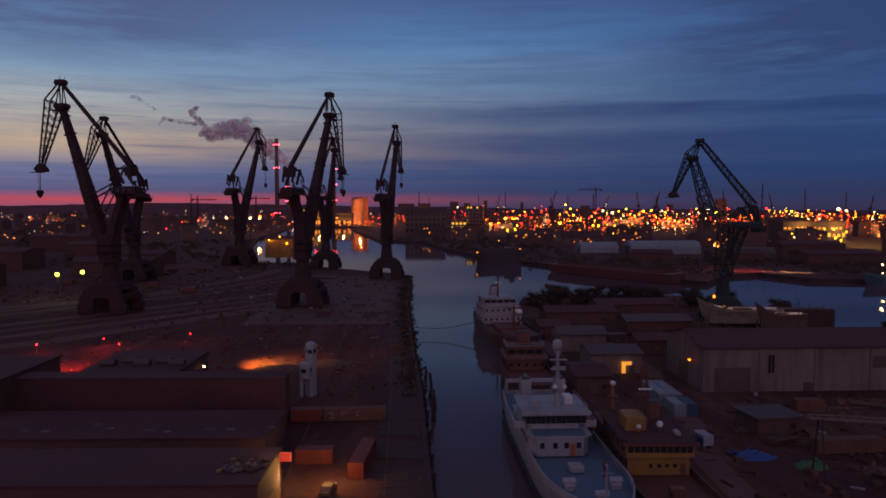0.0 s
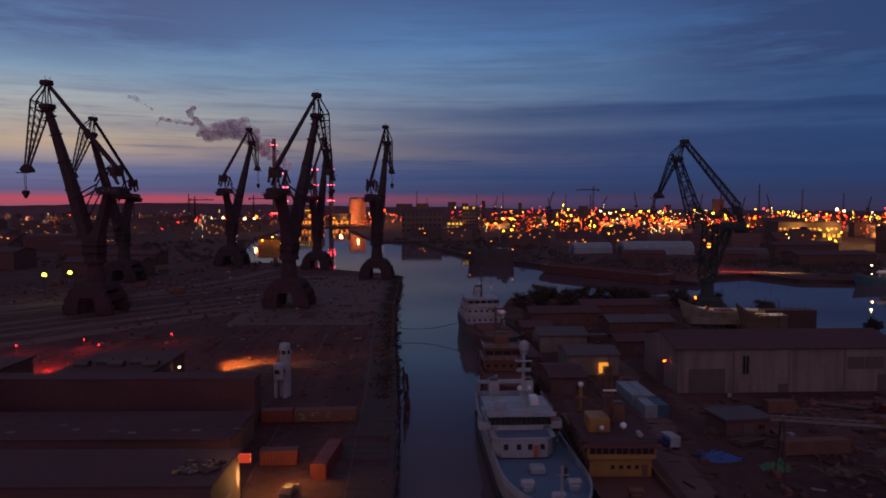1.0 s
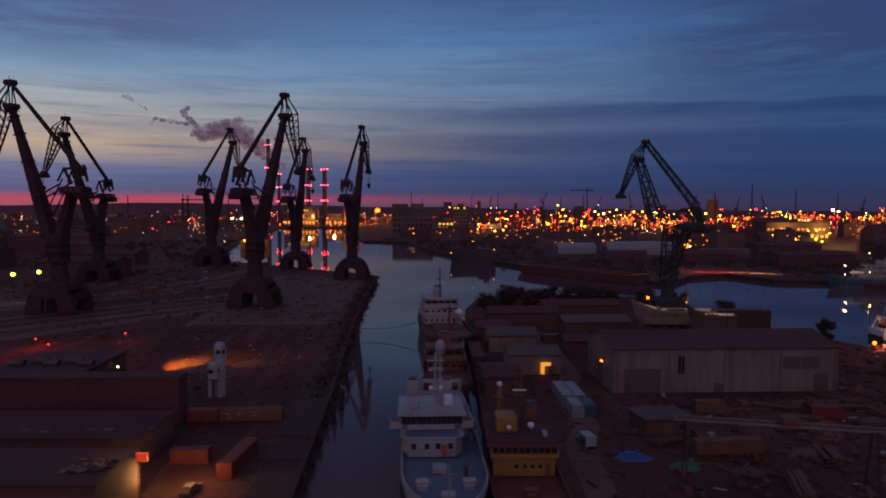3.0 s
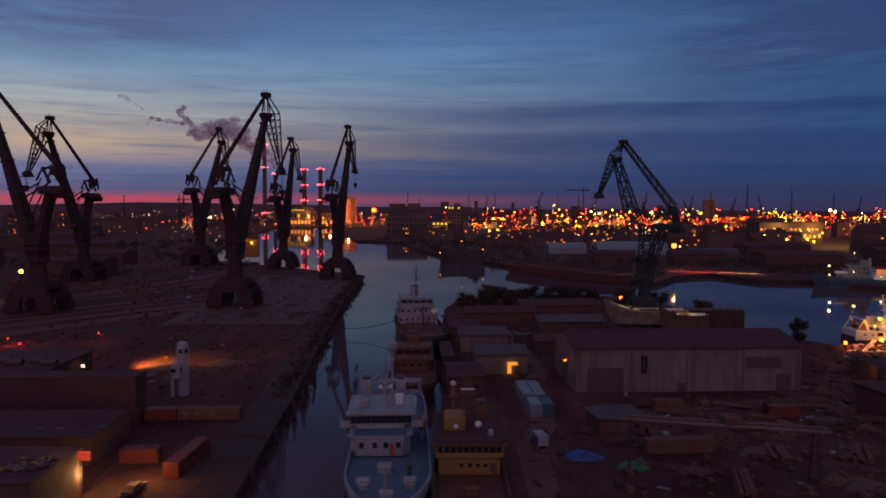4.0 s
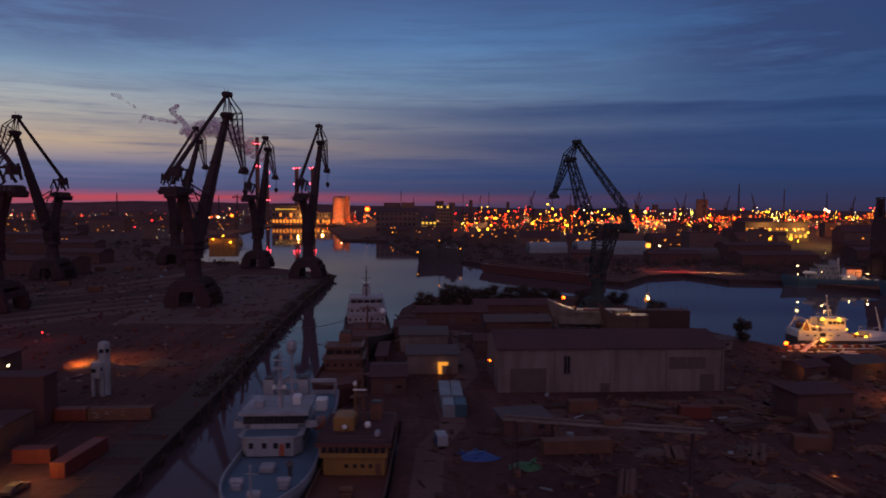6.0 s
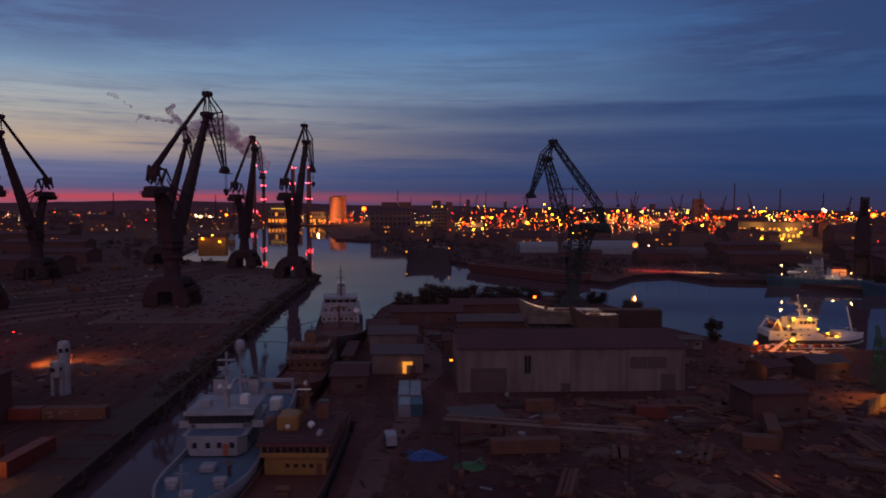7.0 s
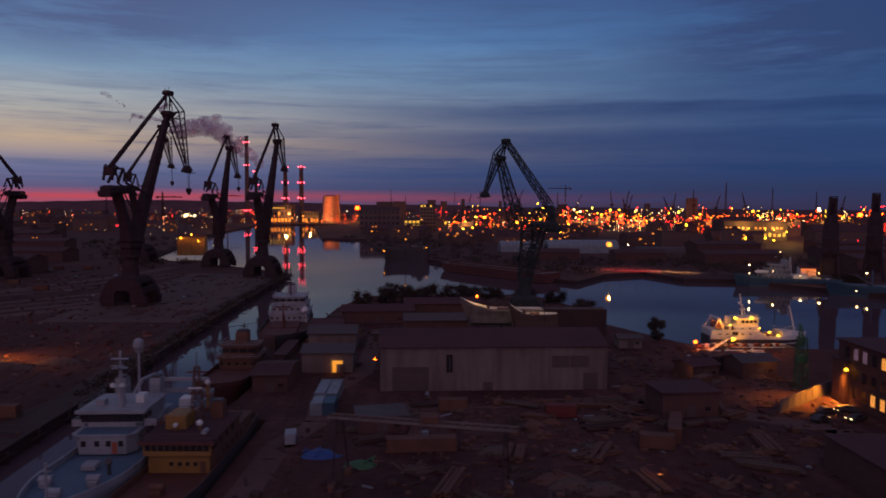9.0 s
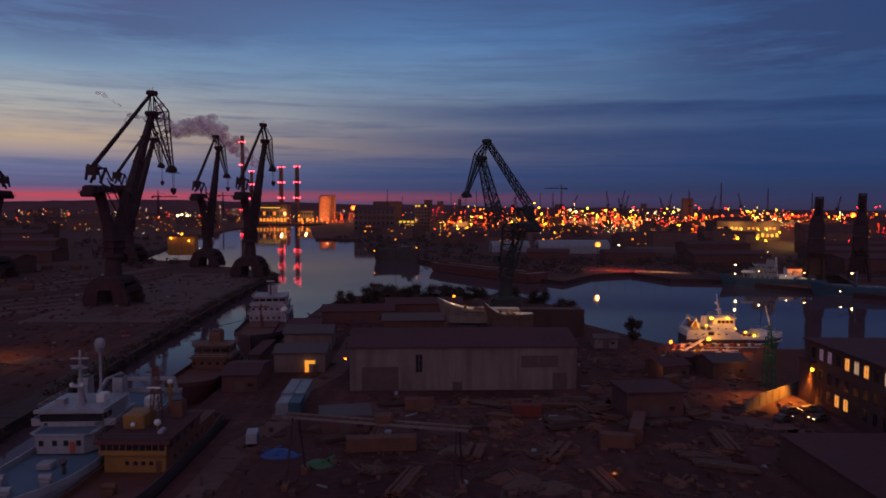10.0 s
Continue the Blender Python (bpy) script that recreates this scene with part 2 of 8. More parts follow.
ASPHALT = mat("old_asphalt", (0.026, 0.018, 0.019), (0.050, 0.034, 0.033), 0.85, scale=0.08, fine=20, spec=0.2)
APRON = mat("worn_apron", (0.055, 0.029, 0.028), (0.095, 0.055, 0.047), 0.9, scale=0.1, fine=14, pieces=0.5)
RUBBLE = mat("dirty_rubble", (0.040, 0.024, 0.023), (0.092, 0.058, 0.053), 0.95, scale=0.2, fine=12, spec=0.1)
CONCRETE = mat("grey_concrete", (0.085, 0.066, 0.062), (0.175, 0.14, 0.13), 0.9, scale=0.15, fine=12)
QUAY = mat("stained_quay_wall", (0.026, 0.014, 0.015), (0.055, 0.030, 0.029), 0.9, scale=0.3)
CRANE = mat("dark_crane_paint", (0.030, 0.019, 0.023), (0.052, 0.034, 0.038), 0.9, scale=0.4, bump=0.05, spec=0.08)
CRANE_B = mat("blue_grey_crane_paint", (0.022, 0.028, 0.030), (0.038, 0.044, 0.046), 0.8, scale=0.4, bump=0.05, spec=0.1)
WHITE = mat("white_ship_paint", (0.24, 0.245, 0.28), (0.11, 0.112, 0.128), 0.45, scale=0.25, bump=0.03)
CREAM = mat("weathered_white_paint", (0.50, 0.51, 0.51), (0.34, 0.32, 0.30), 0.6, scale=0.3, bump=0.05)
DECK_BLUE = mat("blue_deck_paint", (0.045, 0.078, 0.125), (0.09, 0.125, 0.17), 0.7, scale=0.3, bump=0.05)
DECK_RED = mat("rust_red_deck", (0.060, 0.020, 0.017), (0.11, 0.042, 0.034), 0.8, scale=0.25)
HULL_DARK = mat("black_hull_paint", (0.028, 0.026, 0.032), (0.058, 0.042, 0.04), 0.5, scale=0.2)
HULL_RED = mat("rusty_red_hull", (0.058, 0.017, 0.017), (0.095, 0.036, 0.031), 0.7, scale=0.2)
HULL_BLUE = mat("blue_hull_paint", (0.020, 0.048, 0.078), (0.040, 0.078, 0.11), 0.5, scale=0.2)
YELLOW = mat("ochre_ship_paint", (0.21, 0.108, 0.030), (0.12, 0.062, 0.024), 0.55, scale=0.3, bump=0.04)
ORANGE = mat("orange_red_paint", (0.26, 0.06, 0.03), (0.17, 0.045, 0.028), 0.6, scale=0.3)
RUST = mat("rusty_steel", (0.066, 0.030, 0.023), (0.125, 0.056, 0.038), 0.85, scale=0.5)
WALL_P = mat("grey_pink_render", (0.150, 0.114, 0.108), (0.098, 0.073, 0.070), 0.9, scale=0.12, fine=16)
_n, _l = WALL_P.node_tree.nodes, WALL_P.node_tree.links
_old = _n["Principled BSDF"].inputs["Base Color"].links[0].from_socket
_map = _n.new("ShaderNodeMapping")
_map.inputs["Scale"].default_value = (0.55, 0.55, 0.05)
_l.new(_n.new("ShaderNodeNewGeometry").outputs["Position"], _map.inputs["Vector"])
_k = _n.new("ShaderNodeTexNoise")
_k.inputs["Scale"].default_value, _k.inputs["Detail"].default_value = 1.0, 5.0
_l.new(_map.outputs[0], _k.inputs["Vector"])
_f = val(_n, _l, "MULTIPLY_ADD", _k.outputs["Fac"], 3.4, -1.35, clamp=True)
_l.new(mix(_n, _l, val(_n, _l, "MULTIPLY", _f, 0.6), _old, (0.062, 0.044, 0.043, 1.0)), _n["Principled BSDF"].inputs["Base Color"])
WALL_D = mat("dark_brick", (0.055, 0.027, 0.026), (0.10, 0.048, 0.043), 0.9, scale=0.4, fine=16)
ROOF = mat("tar_roof", (0.044, 0.018, 0.022), (0.080, 0.036, 0.039), 0.85, scale=0.1, fine=10, spec=0.2)
ROOF_G = mat("grey_sheet_roof", (0.040, 0.026, 0.027), (0.076, 0.052, 0.052), 0.6, scale=0.2, fine=10)
BLUE = mat("blue_tarpaulin", (0.016, 0.040, 0.15), (0.026, 0.062, 0.20), 0.5, scale=0.8)
BOXW = mat("pale_sheet_steel", (0.17, 0.19, 0.22), (0.085, 0.09, 0.105), 0.5, scale=0.5)
REDBOX = mat("red_container_paint", (0.105, 0.018, 0.014), (0.07, 0.016, 0.014), 0.6, scale=0.5)
GREEN = mat("green_paint", (0.025, 0.075, 0.03), (0.045, 0.11, 0.045), 0.6, scale=0.5)
TIMBER = mat("weathered_timber", (0.052, 0.032, 0.027), (0.105, 0.068, 0.055), 0.9, scale=1.5)
LEAF = mat("dark_foliage", (0.030, 0.022, 0.020), (0.060, 0.044, 0.036), 0.9, scale=1.0, spec=0.1, pieces=0.4)
BARK = mat("bark", (0.05, 0.035, 0.03), (0.10, 0.07, 0.055), 0.95, scale=2.0)
GLASS_D = mat("dark_window_glass", (0.012, 0.012, 0.016), (0.025, 0.022, 0.026), 0.15, scale=0.4, bump=0.0, spec=0.5)
FAR = mat("distant_masonry", (0.06, 0.036, 0.036), (0.12, 0.075, 0.068), 0.95, scale=0.02, bump=0.0, pieces=0.5)
FAR_D = mat("distant_dark_ground", (0.08, 0.042, 0.05), (0.13, 0.07, 0.075), 0.95, scale=0.01, bump=0.0, spec=0.0)
L_SODIUM = glowing("sodium_lamp_glow", (1.0, 0.10, 0.003), 13.0)
L_YELLOW = glowing("yellow_lamp_glow", (1.0, 0.50, 0.018), 10.0)
L_AMBER = glowing("amber_lamp_glow", (1.0, 0.045, 0.002), 10.0)
L_WHITE = glowing("white_lamp_glow", (1.0, 0.66, 0.30), 8.0)
L_RED = glowing("red_lamp_glow", (1.0, 0.012, 0.014), 12.0)
L_GREEN = glowing("green_lamp_glow", (0.85, 0.9, 0.06), 6.0)
L_WINDOW = glowing("lit_window_glow", (1.0, 0.36, 0.03), 0.9)
L_LITW = glowing("warm_window_glow", (1.0, 0.36, 0.06), 1.0)
L_LITC = glowing("pale_window_glow", (1.0, 0.62, 0.36), 0.45)
L_COOL_DIM = glowing("dim_window_glow", (0.6, 0.32, 0.5), 0.2)

WATER = bpy.data.materials.new("harbour_water")
WATER.use_nodes = True
_n, _l = WATER.node_tree.nodes, WATER.node_tree.links
_b = _n["Principled BSDF"]
_b.inputs["Base Color"].default_value = (0.080, 0.050, 0.060, 1)
_b.inputs["Roughness"].default_value = 0.03
_b.inputs["IOR"].default_value = 1.33
_b.inputs["Specular IOR Level"].default_value = 0.36
_pos = _n.new("ShaderNodeNewGeometry").outputs["Position"]
_ns = []
for s in (0.10, 0.9):
    _k = _n.new("ShaderNodeTexNoise")
    _k.inputs["Scale"].default_value, _k.inputs["Detail"].default_value = s, 4.0
    _l.new(_pos, _k.inputs["Vector"])
    _ns.append(_k.outputs["Fac"])
_bp = _n.new("ShaderNodeBump")
_bp.inputs["Strength"].default_value, _bp.inputs["Distance"].default_value = 0.03, 0.5
_l.new(val(_n, _l, "ADD", val(_n, _l, "MULTIPLY", _ns[0], 1.0), val(_n, _l, "MULTIPLY", _ns[1], 0.35)), _bp.inputs["Height"])
_l.new(_bp.outputs[0], _b.inputs["Normal"])
_film, _sum = _n.new("ShaderNodeBsdfDiffuse"), _n.new("ShaderNodeMixShader")
_film.inputs[0].default_value = (0.036, 0.025, 0.033, 1)
_sum.inputs[0].default_value = 0.3
_l.new(_b.outputs[0], _sum.inputs[1])
_l.new(_film.outputs[0], _sum.inputs[2])
_l.new(_sum.outputs[0], _n["Material Output"].inputs[0])

# ---- land and water ----
sea = Geo().add([(-4800, -600, 0), (4800, -600, 0), (4800, 4900, 0), (-4800, 4900, 0)], [(0, 1, 2, 3)])
tagged(part("water", sea, WATER), "still dark harbour water mirroring the dusk sky", "water", kind="structure")

WEST = [(11, -120), (-1.6, 97), (-5, 156), (-10, 218), (-15.3, 296), (-20.5, 425), (-27, 441), (-50, 458), (-110, 512), (-165, 545), (-215, 760), (-270, 1000),
        (-335, 1500), (-345, 1600), (-4700, 1600), (-4700, -500), (11, -500)]
YARD = [(38.7, -120), (38.7, 133), (28.6, 135), (29, 250), (30, 285), (38, 322), (80, 333), (118, 328), (136, 276), (134, 246), (149, 214), (156, 203.5), (196, 203.5), (212, 200), (420, 180), (600, 180), (600, -500), (38.7, -500)]
NORTH = [(-160, 1600), (-195, 1450), (-84, 905), (-24, 893), (4, 722), (37, 604), (62, 552), (86, 505), (134, 414), (152, 390), (178, 432), (207, 446), (220, 408), (250, 404), (300, 330), (420, 260),
         (600, 240), (600, -500), (4700, -500), (4700, 1600)]
FARLAND = [(-4700, 1600), (-345, 1600), (-160, 1600), (4700, 1600), (4700, 4890), (-4700, 4890)]


def land(shore):
    g = Geo()
    n = len(shore)
    g.add([(x, y, GROUND) for x, y in shore], [tuple(range(n - 1, -1, -1))] if area(shore) < 0 else [tuple(range(n))])
    return g


def shore_wall(shore):
    g = Geo()
    for (a, b), (c, d) in zip(shore, shore[1:] + shore[:1]):
        g.add([(a, b, -3), (c, d, -3), (c, d, GROUND), (a, b, GROUND)], [(0, 1, 2, 3)])
    return g


def area(poly):
    return sum(a[0] * b[1] - b[0] * a[1] for a, b in zip(poly, poly[1:] + poly[:1]))


ground = Geo()
for shore in (WEST, YARD, NORTH, FARLAND):
    p = land(shore)
    ground.add(p.v, p.f)
tagged(part("ground", ground, EARTH), "bare brown packed-earth shipyard ground", "ground", kind="structure")
for shore in (WEST, YARD, NORTH, FARLAND):
    tagged(part("quay_wall", shore_wall(shore), QUAY), "dark stained quay wall above the water", "quay wall", kind="structure")


# ---- harbour cranes ----
def crane(x, y, az, apex, head, elbow, tip, label, s=1.0, paint=CRANE, lattice_jib=False, rope=7.0, z0=GROUND, foot=(2.5, 28.0), portal_rot=-3.0, back=0.78):
    """Double-link luffing crane on a portal. Points are (reach, height) in its own plane."""
    c = thing("harbour_crane", Matrix.Translation((x, y, z0)) @ Matrix.Scale(s, 4), label, "crane", "harbour cranes")
    pr = radians(portal_rot)
    rp = lambda a, b, z: (a * math.cos(pr) - b * math.sin(pr), a * math.sin(pr) + b * math.cos(pr), z)
    quad = lambda u, v, w, d, z: [rp(u + i * w, v + j * d, z) for i, j in ((-1, -1), (1, -1), (1, 1), (-1, 1))]
    # two arched end frames, with bogies under their feet
    arch = [(10.0, 1.6), (10.0, 3.6), (9.2, 4.2), (9.0, 6.4), (7.6, 8.0), (7.2, 9.6), (4.6, 11.6)]
    hole = [(3.4, 1.6), (3.4, 5.2), (2.4, 6.8)]
    outline = arch + [(-u, z) for u, z in reversed(arch)] + [(-u, z) for u, z in hole] + list(reversed(hole))
    for v in (-6.4, 6.4):
        frame_ = part("portal_frame", Geo().loft([[rp(u, v + e, z) for u, z in outline] for e in (-1.2, 1.2)]), paint, c)
        for u in (-6.7, 6.7):
            g = Geo().loft([quad(u, v, 3.2, 0.9, 0.5), quad(u, v, 3.2, 0.9, 1.2), quad(u, v, 2.6, 0.9, 1.6)])
            for k in (-2.4, -0.8, 0.8, 2.4):
                g.tube(rp(u + k, v - 0.5, 0.5), rp(u + k, v + 0.5, 0.5), 0.5, n=10)
            part("bogie", g, paint, frame_)
    for u in (-8.0, 8.0):
        part("side_girder", Geo().beam(rp(u, -6.0, 6.8), rp(u, 6.0, 6.8), 1.6, 2.4), paint, c)
    g = Geo()
    g.loft([quad(0, 0, 6.2, 6.2, 9.4), quad(0, 0, 5.6, 5.6, 11.0), quad(0, 0, 4.0, 4.0, 12.6)])
    part("portal_deck", g, paint, c)
    rail = Geo()
    for k in (-1, 1):
        for zz in (11.4, 12.0):
            rail.beam(rp(-6.0, k * 6.0, zz), rp(6.0, k * 6.0, zz), 0.09).beam(rp(k * 6.0, -6.0, zz), rp(k * 6.0, 6.0, zz), 0.09)
        for j in range(7):
            rail.beam(rp(-6 + 2 * j, k * 6.0, 9.4), rp(-6 + 2 * j, k * 6.0, 12.0), 0.09)
    part("portal_railing", rail, paint, c)
    g = Geo().tube((0, 0, 12.2), (0, 0, 20.4), 3.6, 2.9, 16).tube((0, 0, 20.4), (0, 0, 22.0), 4.2, 4.2, 16)
    part("slewing_column", g, paint, c)
    rot = Matrix.Rotation(radians(az), 3, "Z")
    T = lambda u, v, z: tuple(rot @ Vector((u * back if u < 0 else u, v, z)))
    sect = lambda u, w, d, z: [T(u + i * w, j * d, z) for i, j in ((-1, -1), (1, -1), (1, 1), (-1, 1))]
    top = max(32.0, foot[1] + 1.0)
    g = Geo().loft([sect(0, 3.2, 2.6, 22), sect(0.2, 3.7, 2.8, 24.5), sect(0.3, 3.8, 2.8, top - 5), sect(foot[0] * 0.4, 2.4, 2.4, top)])
    if lattice_jib:
        g = Geo().lattice((0, 0, 22), (0.8, 0, top), 8.4, 6.4, 6.0, 5.4, 8, 0.6, 0.36)
    body = part("slewing_body", g, paint, c)
    for zz in (24.6, top - 4.6):
        part("platform", Geo().loft([sect(0.2, 4.8, 3.8, zz), sect(0.2, 4.8, 3.8, zz + 0.2)]), paint, body)
    g = Geo().loft([sect(0, 2.6, 2.4, 24), sect(-0.4, 2.8, 2.6, 26.5), sect(-0.8, 2.8, 2.6, 29), sect(-2.6, 1.9, 2.1, 33.5), sect(-5.6, 1.6, 1.9, 41), sect(-8.6, 1.7, 2.0, 48)])
    if lattice_jib:
        g = Geo().lattice(T(-0.6, 0, 24), T(-8.6, 0, 48), 4.6, 4.2, 3.6, 3.2, 7, 0.55, 0.32)
    part("rear_tower", g, paint, c)
    Tl = lambda u, v, z: T(u, v, z - 2.0)
    sunk = lambda u, w, d, z: sect(u, w, d, z - 2.0)
    g = Geo().loft([sunk(-10.2, 6.0, 2.7, 50), sunk(-10.2, 6.2, 2.8, 50.3), sunk(-10.2, 6.2, 2.8, 52.2), sunk(-10.0, 5.6, 1.8, 52.9)])
    house = part("machine_house", g, paint, c)
    for j in (-1, 1):
        for k in range(4):
            w = Geo().beam(Tl(-14.6 + k * 3, j * 2.86, 51.4), Tl(-13.4 + k * 3, j * 2.86, 51.4), 0.08, 1.0)
            part("window", w, GLASS_D, house)
    rail = Geo()
    for j in (-1, 1):
        rail.beam(Tl(-17, j * 4.4, 50.9), Tl(-1, j * 4.4, 50.9), 0.09).beam(Tl(-17, j * 4.4, 50.4), Tl(-1, j * 4.4, 50.4), 0.07)
        for k in range(9):
            rail.beam(Tl(-17 + 2 * k, j * 4.4, 49.8), Tl(-17 + 2 * k, j * 4.4, 50.9), 0.09)
    rail.loft([sunk(-9, 8.2, 4.5, 49.6), sunk(-9, 8.2, 4.5, 49.8)])
    part("walkway", rail, paint, c)
    g = Geo().loft([sunk(-14.5, 2.0, 3.0, 48.0), sunk(-15, 2.4, 3.2, 48.6), sunk(-15, 2.4, 3.2, 50.6)])
    part("counterweight", g, paint, c)
    # cab on the front of the tower
    g = Geo().loft([sect(5.6, 1.5, 1.4, 30.0), sect(6.2, 1.8, 1.5, 31.0), sect(5.6, 1.5, 1.5, 33.0)])
    part("driver_cab", g, paint, c)
    g = Geo()
    for j in (-1, 1):
        g.beam(Tl(-11.0, j * 2.6, 54), Tl(-6.6, j * 2.2, 60), 0.8, 0.9)
        g.beam(Tl(-3.4, j * 2.6, 55), Tl(-6.6, j * 2.2, 60), 0.5, 0.6)
        g.beam(Tl(-14.6, j * 2.2, 55), Tl(-12.8, j * 2.2, 61.5), 0.7, 0.9)
        g.beam(Tl(-12.8, j * 2.2, 61.5), Tl(-6.6, j * 2.2, 59), 0.4)
    g.beam(Tl(-6.6, -2.6, 60), Tl(-6.6, 2.6, 60), 0.8)
    g.loft([sunk(-12.8, 1.5, 2.4, 57.0), sunk(-12.6, 1.7, 2.4, 60.5)])
    part("a_frame", g, paint, c)
    hu, hz = head
    au, az_ = apex
    eu, ez = elbow
    tu, tz = tip
    g = Geo()
    if lattice_jib:
        g.lattice(T(foot[0], 0, foot[1]), T(hu, 0, hz), 6.0, 7.0, 2.6, 3.0, 9, 0.6, 0.32)
    else:
        d = Vector((hu - foot[0], 0, hz - foot[1]))
        nrm = Vector((d.z, 0, -d.x)).normalized()
        rings = []
        for t, w, h in ((0, 2.3, 0.9), (0.06, 2.5, 1.9), (0.35, 2.0, 1.9), (0.8, 1.2, 1.35), (1.0, 1.0, 1.0)):
            o = Vector((foot[0], 0, foot[1])) + d * t
            rings.append([T(*(o + nrm * a * h + Vector((0, b * w, 0)))) for a, b in ((-1, -1), (1, -1), (1, 1), (-1, 1))])
        g.loft(rings)
        for t in (0.2, 0.4, 0.6, 0.8, 0.93):
            o = Vector((foot[0], 0, foot[1])) + d * t
            w = 2.3 * (1 - t) + 1.3 * t + 0.2
            g.loft([[T(*(o + d.normalized() * e + nrm * a * w + Vector((0, b * w, 0)))) for a, b in ((-1, -1), (1, -1), (1, 1), (-1, 1))] for e in (-0.25, 0.25)])
    part("main_jib", g, paint, c)
    g = Geo().loft([sect(hu, 1.6, 1.7, hz - 1.2), sect(hu, 2.4, 2.2, hz), sect(hu, 2.2, 2.0, hz + 1.3)])
    g.loft([sect(hu + 1.2, 2.8, 2.6, hz - 1.5), sect(hu + 1.2, 2.8, 2.6, hz - 1.3)])
    part("jib_head", g, paint, c)
    # ladder side of the jib
    g = Geo()
    for j in (-1, 1):
        g.beam(T(au, j * 0.8, az_), T(hu - 0.8, j * 1.6, hz), 0.5)
        g.beam(T(au, j * 0.8, az_), T(hu + 1.4, j * 1.6, hz), 0.4)
        g.beam(T(au, j * 0.8, az_), T(eu, j * 1.5, ez), 0.45)
        g.beam(T(hu, j * 1.6, hz), T(eu, j * 1.5, ez), 0.4)
        g.beam(T(eu, j * 1.5, ez), T(tu + 0.6, j * 0.6, tz), 0.5)
        g.beam(T(hu, j * 1.6, hz), T(tu - 0.6, j * 0.6, tz), 0.55)
    pts = 9
    for k in range(pts):
        t, t2 = k / pts, (k + 1) / pts
        A = lambda t, j: T(eu + (tu + 0.6 - eu) * t, j * (1.5 - 0.9 * t), ez + (tz - ez) * t)
        B = lambda t, j: T(hu + (tu - 0.6 - hu) * t, j * (1.6 - 1.0 * t), hz + (tz - hz) * t)
        for j in (-1, 1):
            g.beam(A(t, j), B(t2, j), 0.2)
            g.beam(A(t2, j), B(t2, j), 0.2)
        g.beam(A(t2, -1), A(t2, 1), 0.2)
        g.beam(B(t2, -1), B(t2, 1), 0.2)
    part("fly_jib", g, paint, c)
    g = Geo().loft([sect(au, 1.6, 1.5, az_ - 1.2), sect(au, 2.0, 1.7, az_ - 0.4), sect(au, 1.8, 1.5, az_ + 0.9)])
    g.beam(T(au - 1.8, 0, az_ + 0.9), T(au - 1.8, 0, az_ + 2.2), 0.12).beam(T(au + 0.6, 0, az_ + 0.9), T(au + 0.6, 0, az_ + 2.8), 0.14)
    part("apex_sheave", g, paint, c)
    g = Geo()
    if lattice_jib:
        g.lattice(T(-12.6, 0, 59), T(au, 0, az_), 3.0, 3.4, 1.8, 2.2, 16, 0.5, 0.26)
        g.beam(T(-15, 0, 50), T(-12.6, 0, 59), 1.5, 3.0)
    else:
        g.beam(T(-12.6, 0, 58.5), T(au, 0, az_), 1.4, 1.5, 1.0, 1.1)
    part("back_tie", g, paint, c)
    g = Geo()
    t = 0.33
    for j in (-1, 1):
        g.beam(T(-4.5, j * 2.4, 52), T(foot[0] + (hu - foot[0]) * t, j * 2.4, foot[1] + (hz - foot[1]) * t), 0.5)
        g.beam(T(-5.5, j * 2.0, 54), T(foot[0] + (hu - foot[0]) * t * 0.5, j * 2.0, foot[1] + (hz - foot[1]) * t * 0.5), 0.4)
    part("luffing_rod", g, paint, c)
    g = Geo().loft([sect(tu - 0.8, 2.4, 1.0, tz - 1.8), sect(tu, 2.8, 1.2, tz - 0.6), sect(tu, 1.2, 1.0, tz + 1.4)])
    g.loft([sect(tu + 2.0, 2.2, 1.6, tz - 2.0), sect(tu + 2.0, 2.2, 1.6, tz - 1.7)])
    part("tip_sheave", g, paint, c)
    if rope:
        g = Geo()
        for j in (-0.5, 0.5):
            g.beam(T(tu + 1, j, tz - 1.8), T(tu + 1, j * 0.6, tz - 1.8 - rope), 0.16)
        rp_ = part("hoist_rope", g, CRANE, c)
        h = tz - 1.8 - rope
        g = Geo().loft([sect(tu + 1, 1.1, 0.6, h + 0.6), sect(tu + 1, 1.3, 0.8, h - 0.3), sect(tu + 1, 0.9, 0.6, h - 1.4), sect(tu + 1, 0.3, 0.3, h - 2.6)])
        part("hook_block", g, paint, rp_)
    return c


crane(-134.5, 275.0, 165, (21.4, 93.3), (21.3, 83.3), (28.2, 86.6), (32.7, 58.9), "tall dark harbour crane with a long slanting jib and hook", rope=8, back=0.88)
crane(-179.7, 396.3, -100.3, (23.3, 90.9), (24.9, 81.9), (31.7, 85.4), (40.3, 60.0), "dark harbour crane with a slanting box jib behind another crane", rope=5)
crane(-151.0, 506.5, 78.7, (26.9, 92.8), (30.2, 83.8), (37.4, 86.1), (38.5, 66.6), "dark harbour crane with a raised jib on the far quay", s=1.12, rope=10)
crane(-60.2, 292.1, 71.3, (25.4, 94.2), (25.1, 84.4), (34.3, 87.0), (37.5, 60.2), "large dark harbour crane with its jib raised steeply", rope=8)
crane(-82.0, 476.0, 69, (10.5, 91.6), (13.4, 83.4), (18.2, 85.7), (22.0, 64.4), "dark harbour crane standing near the pier end", rope=7)
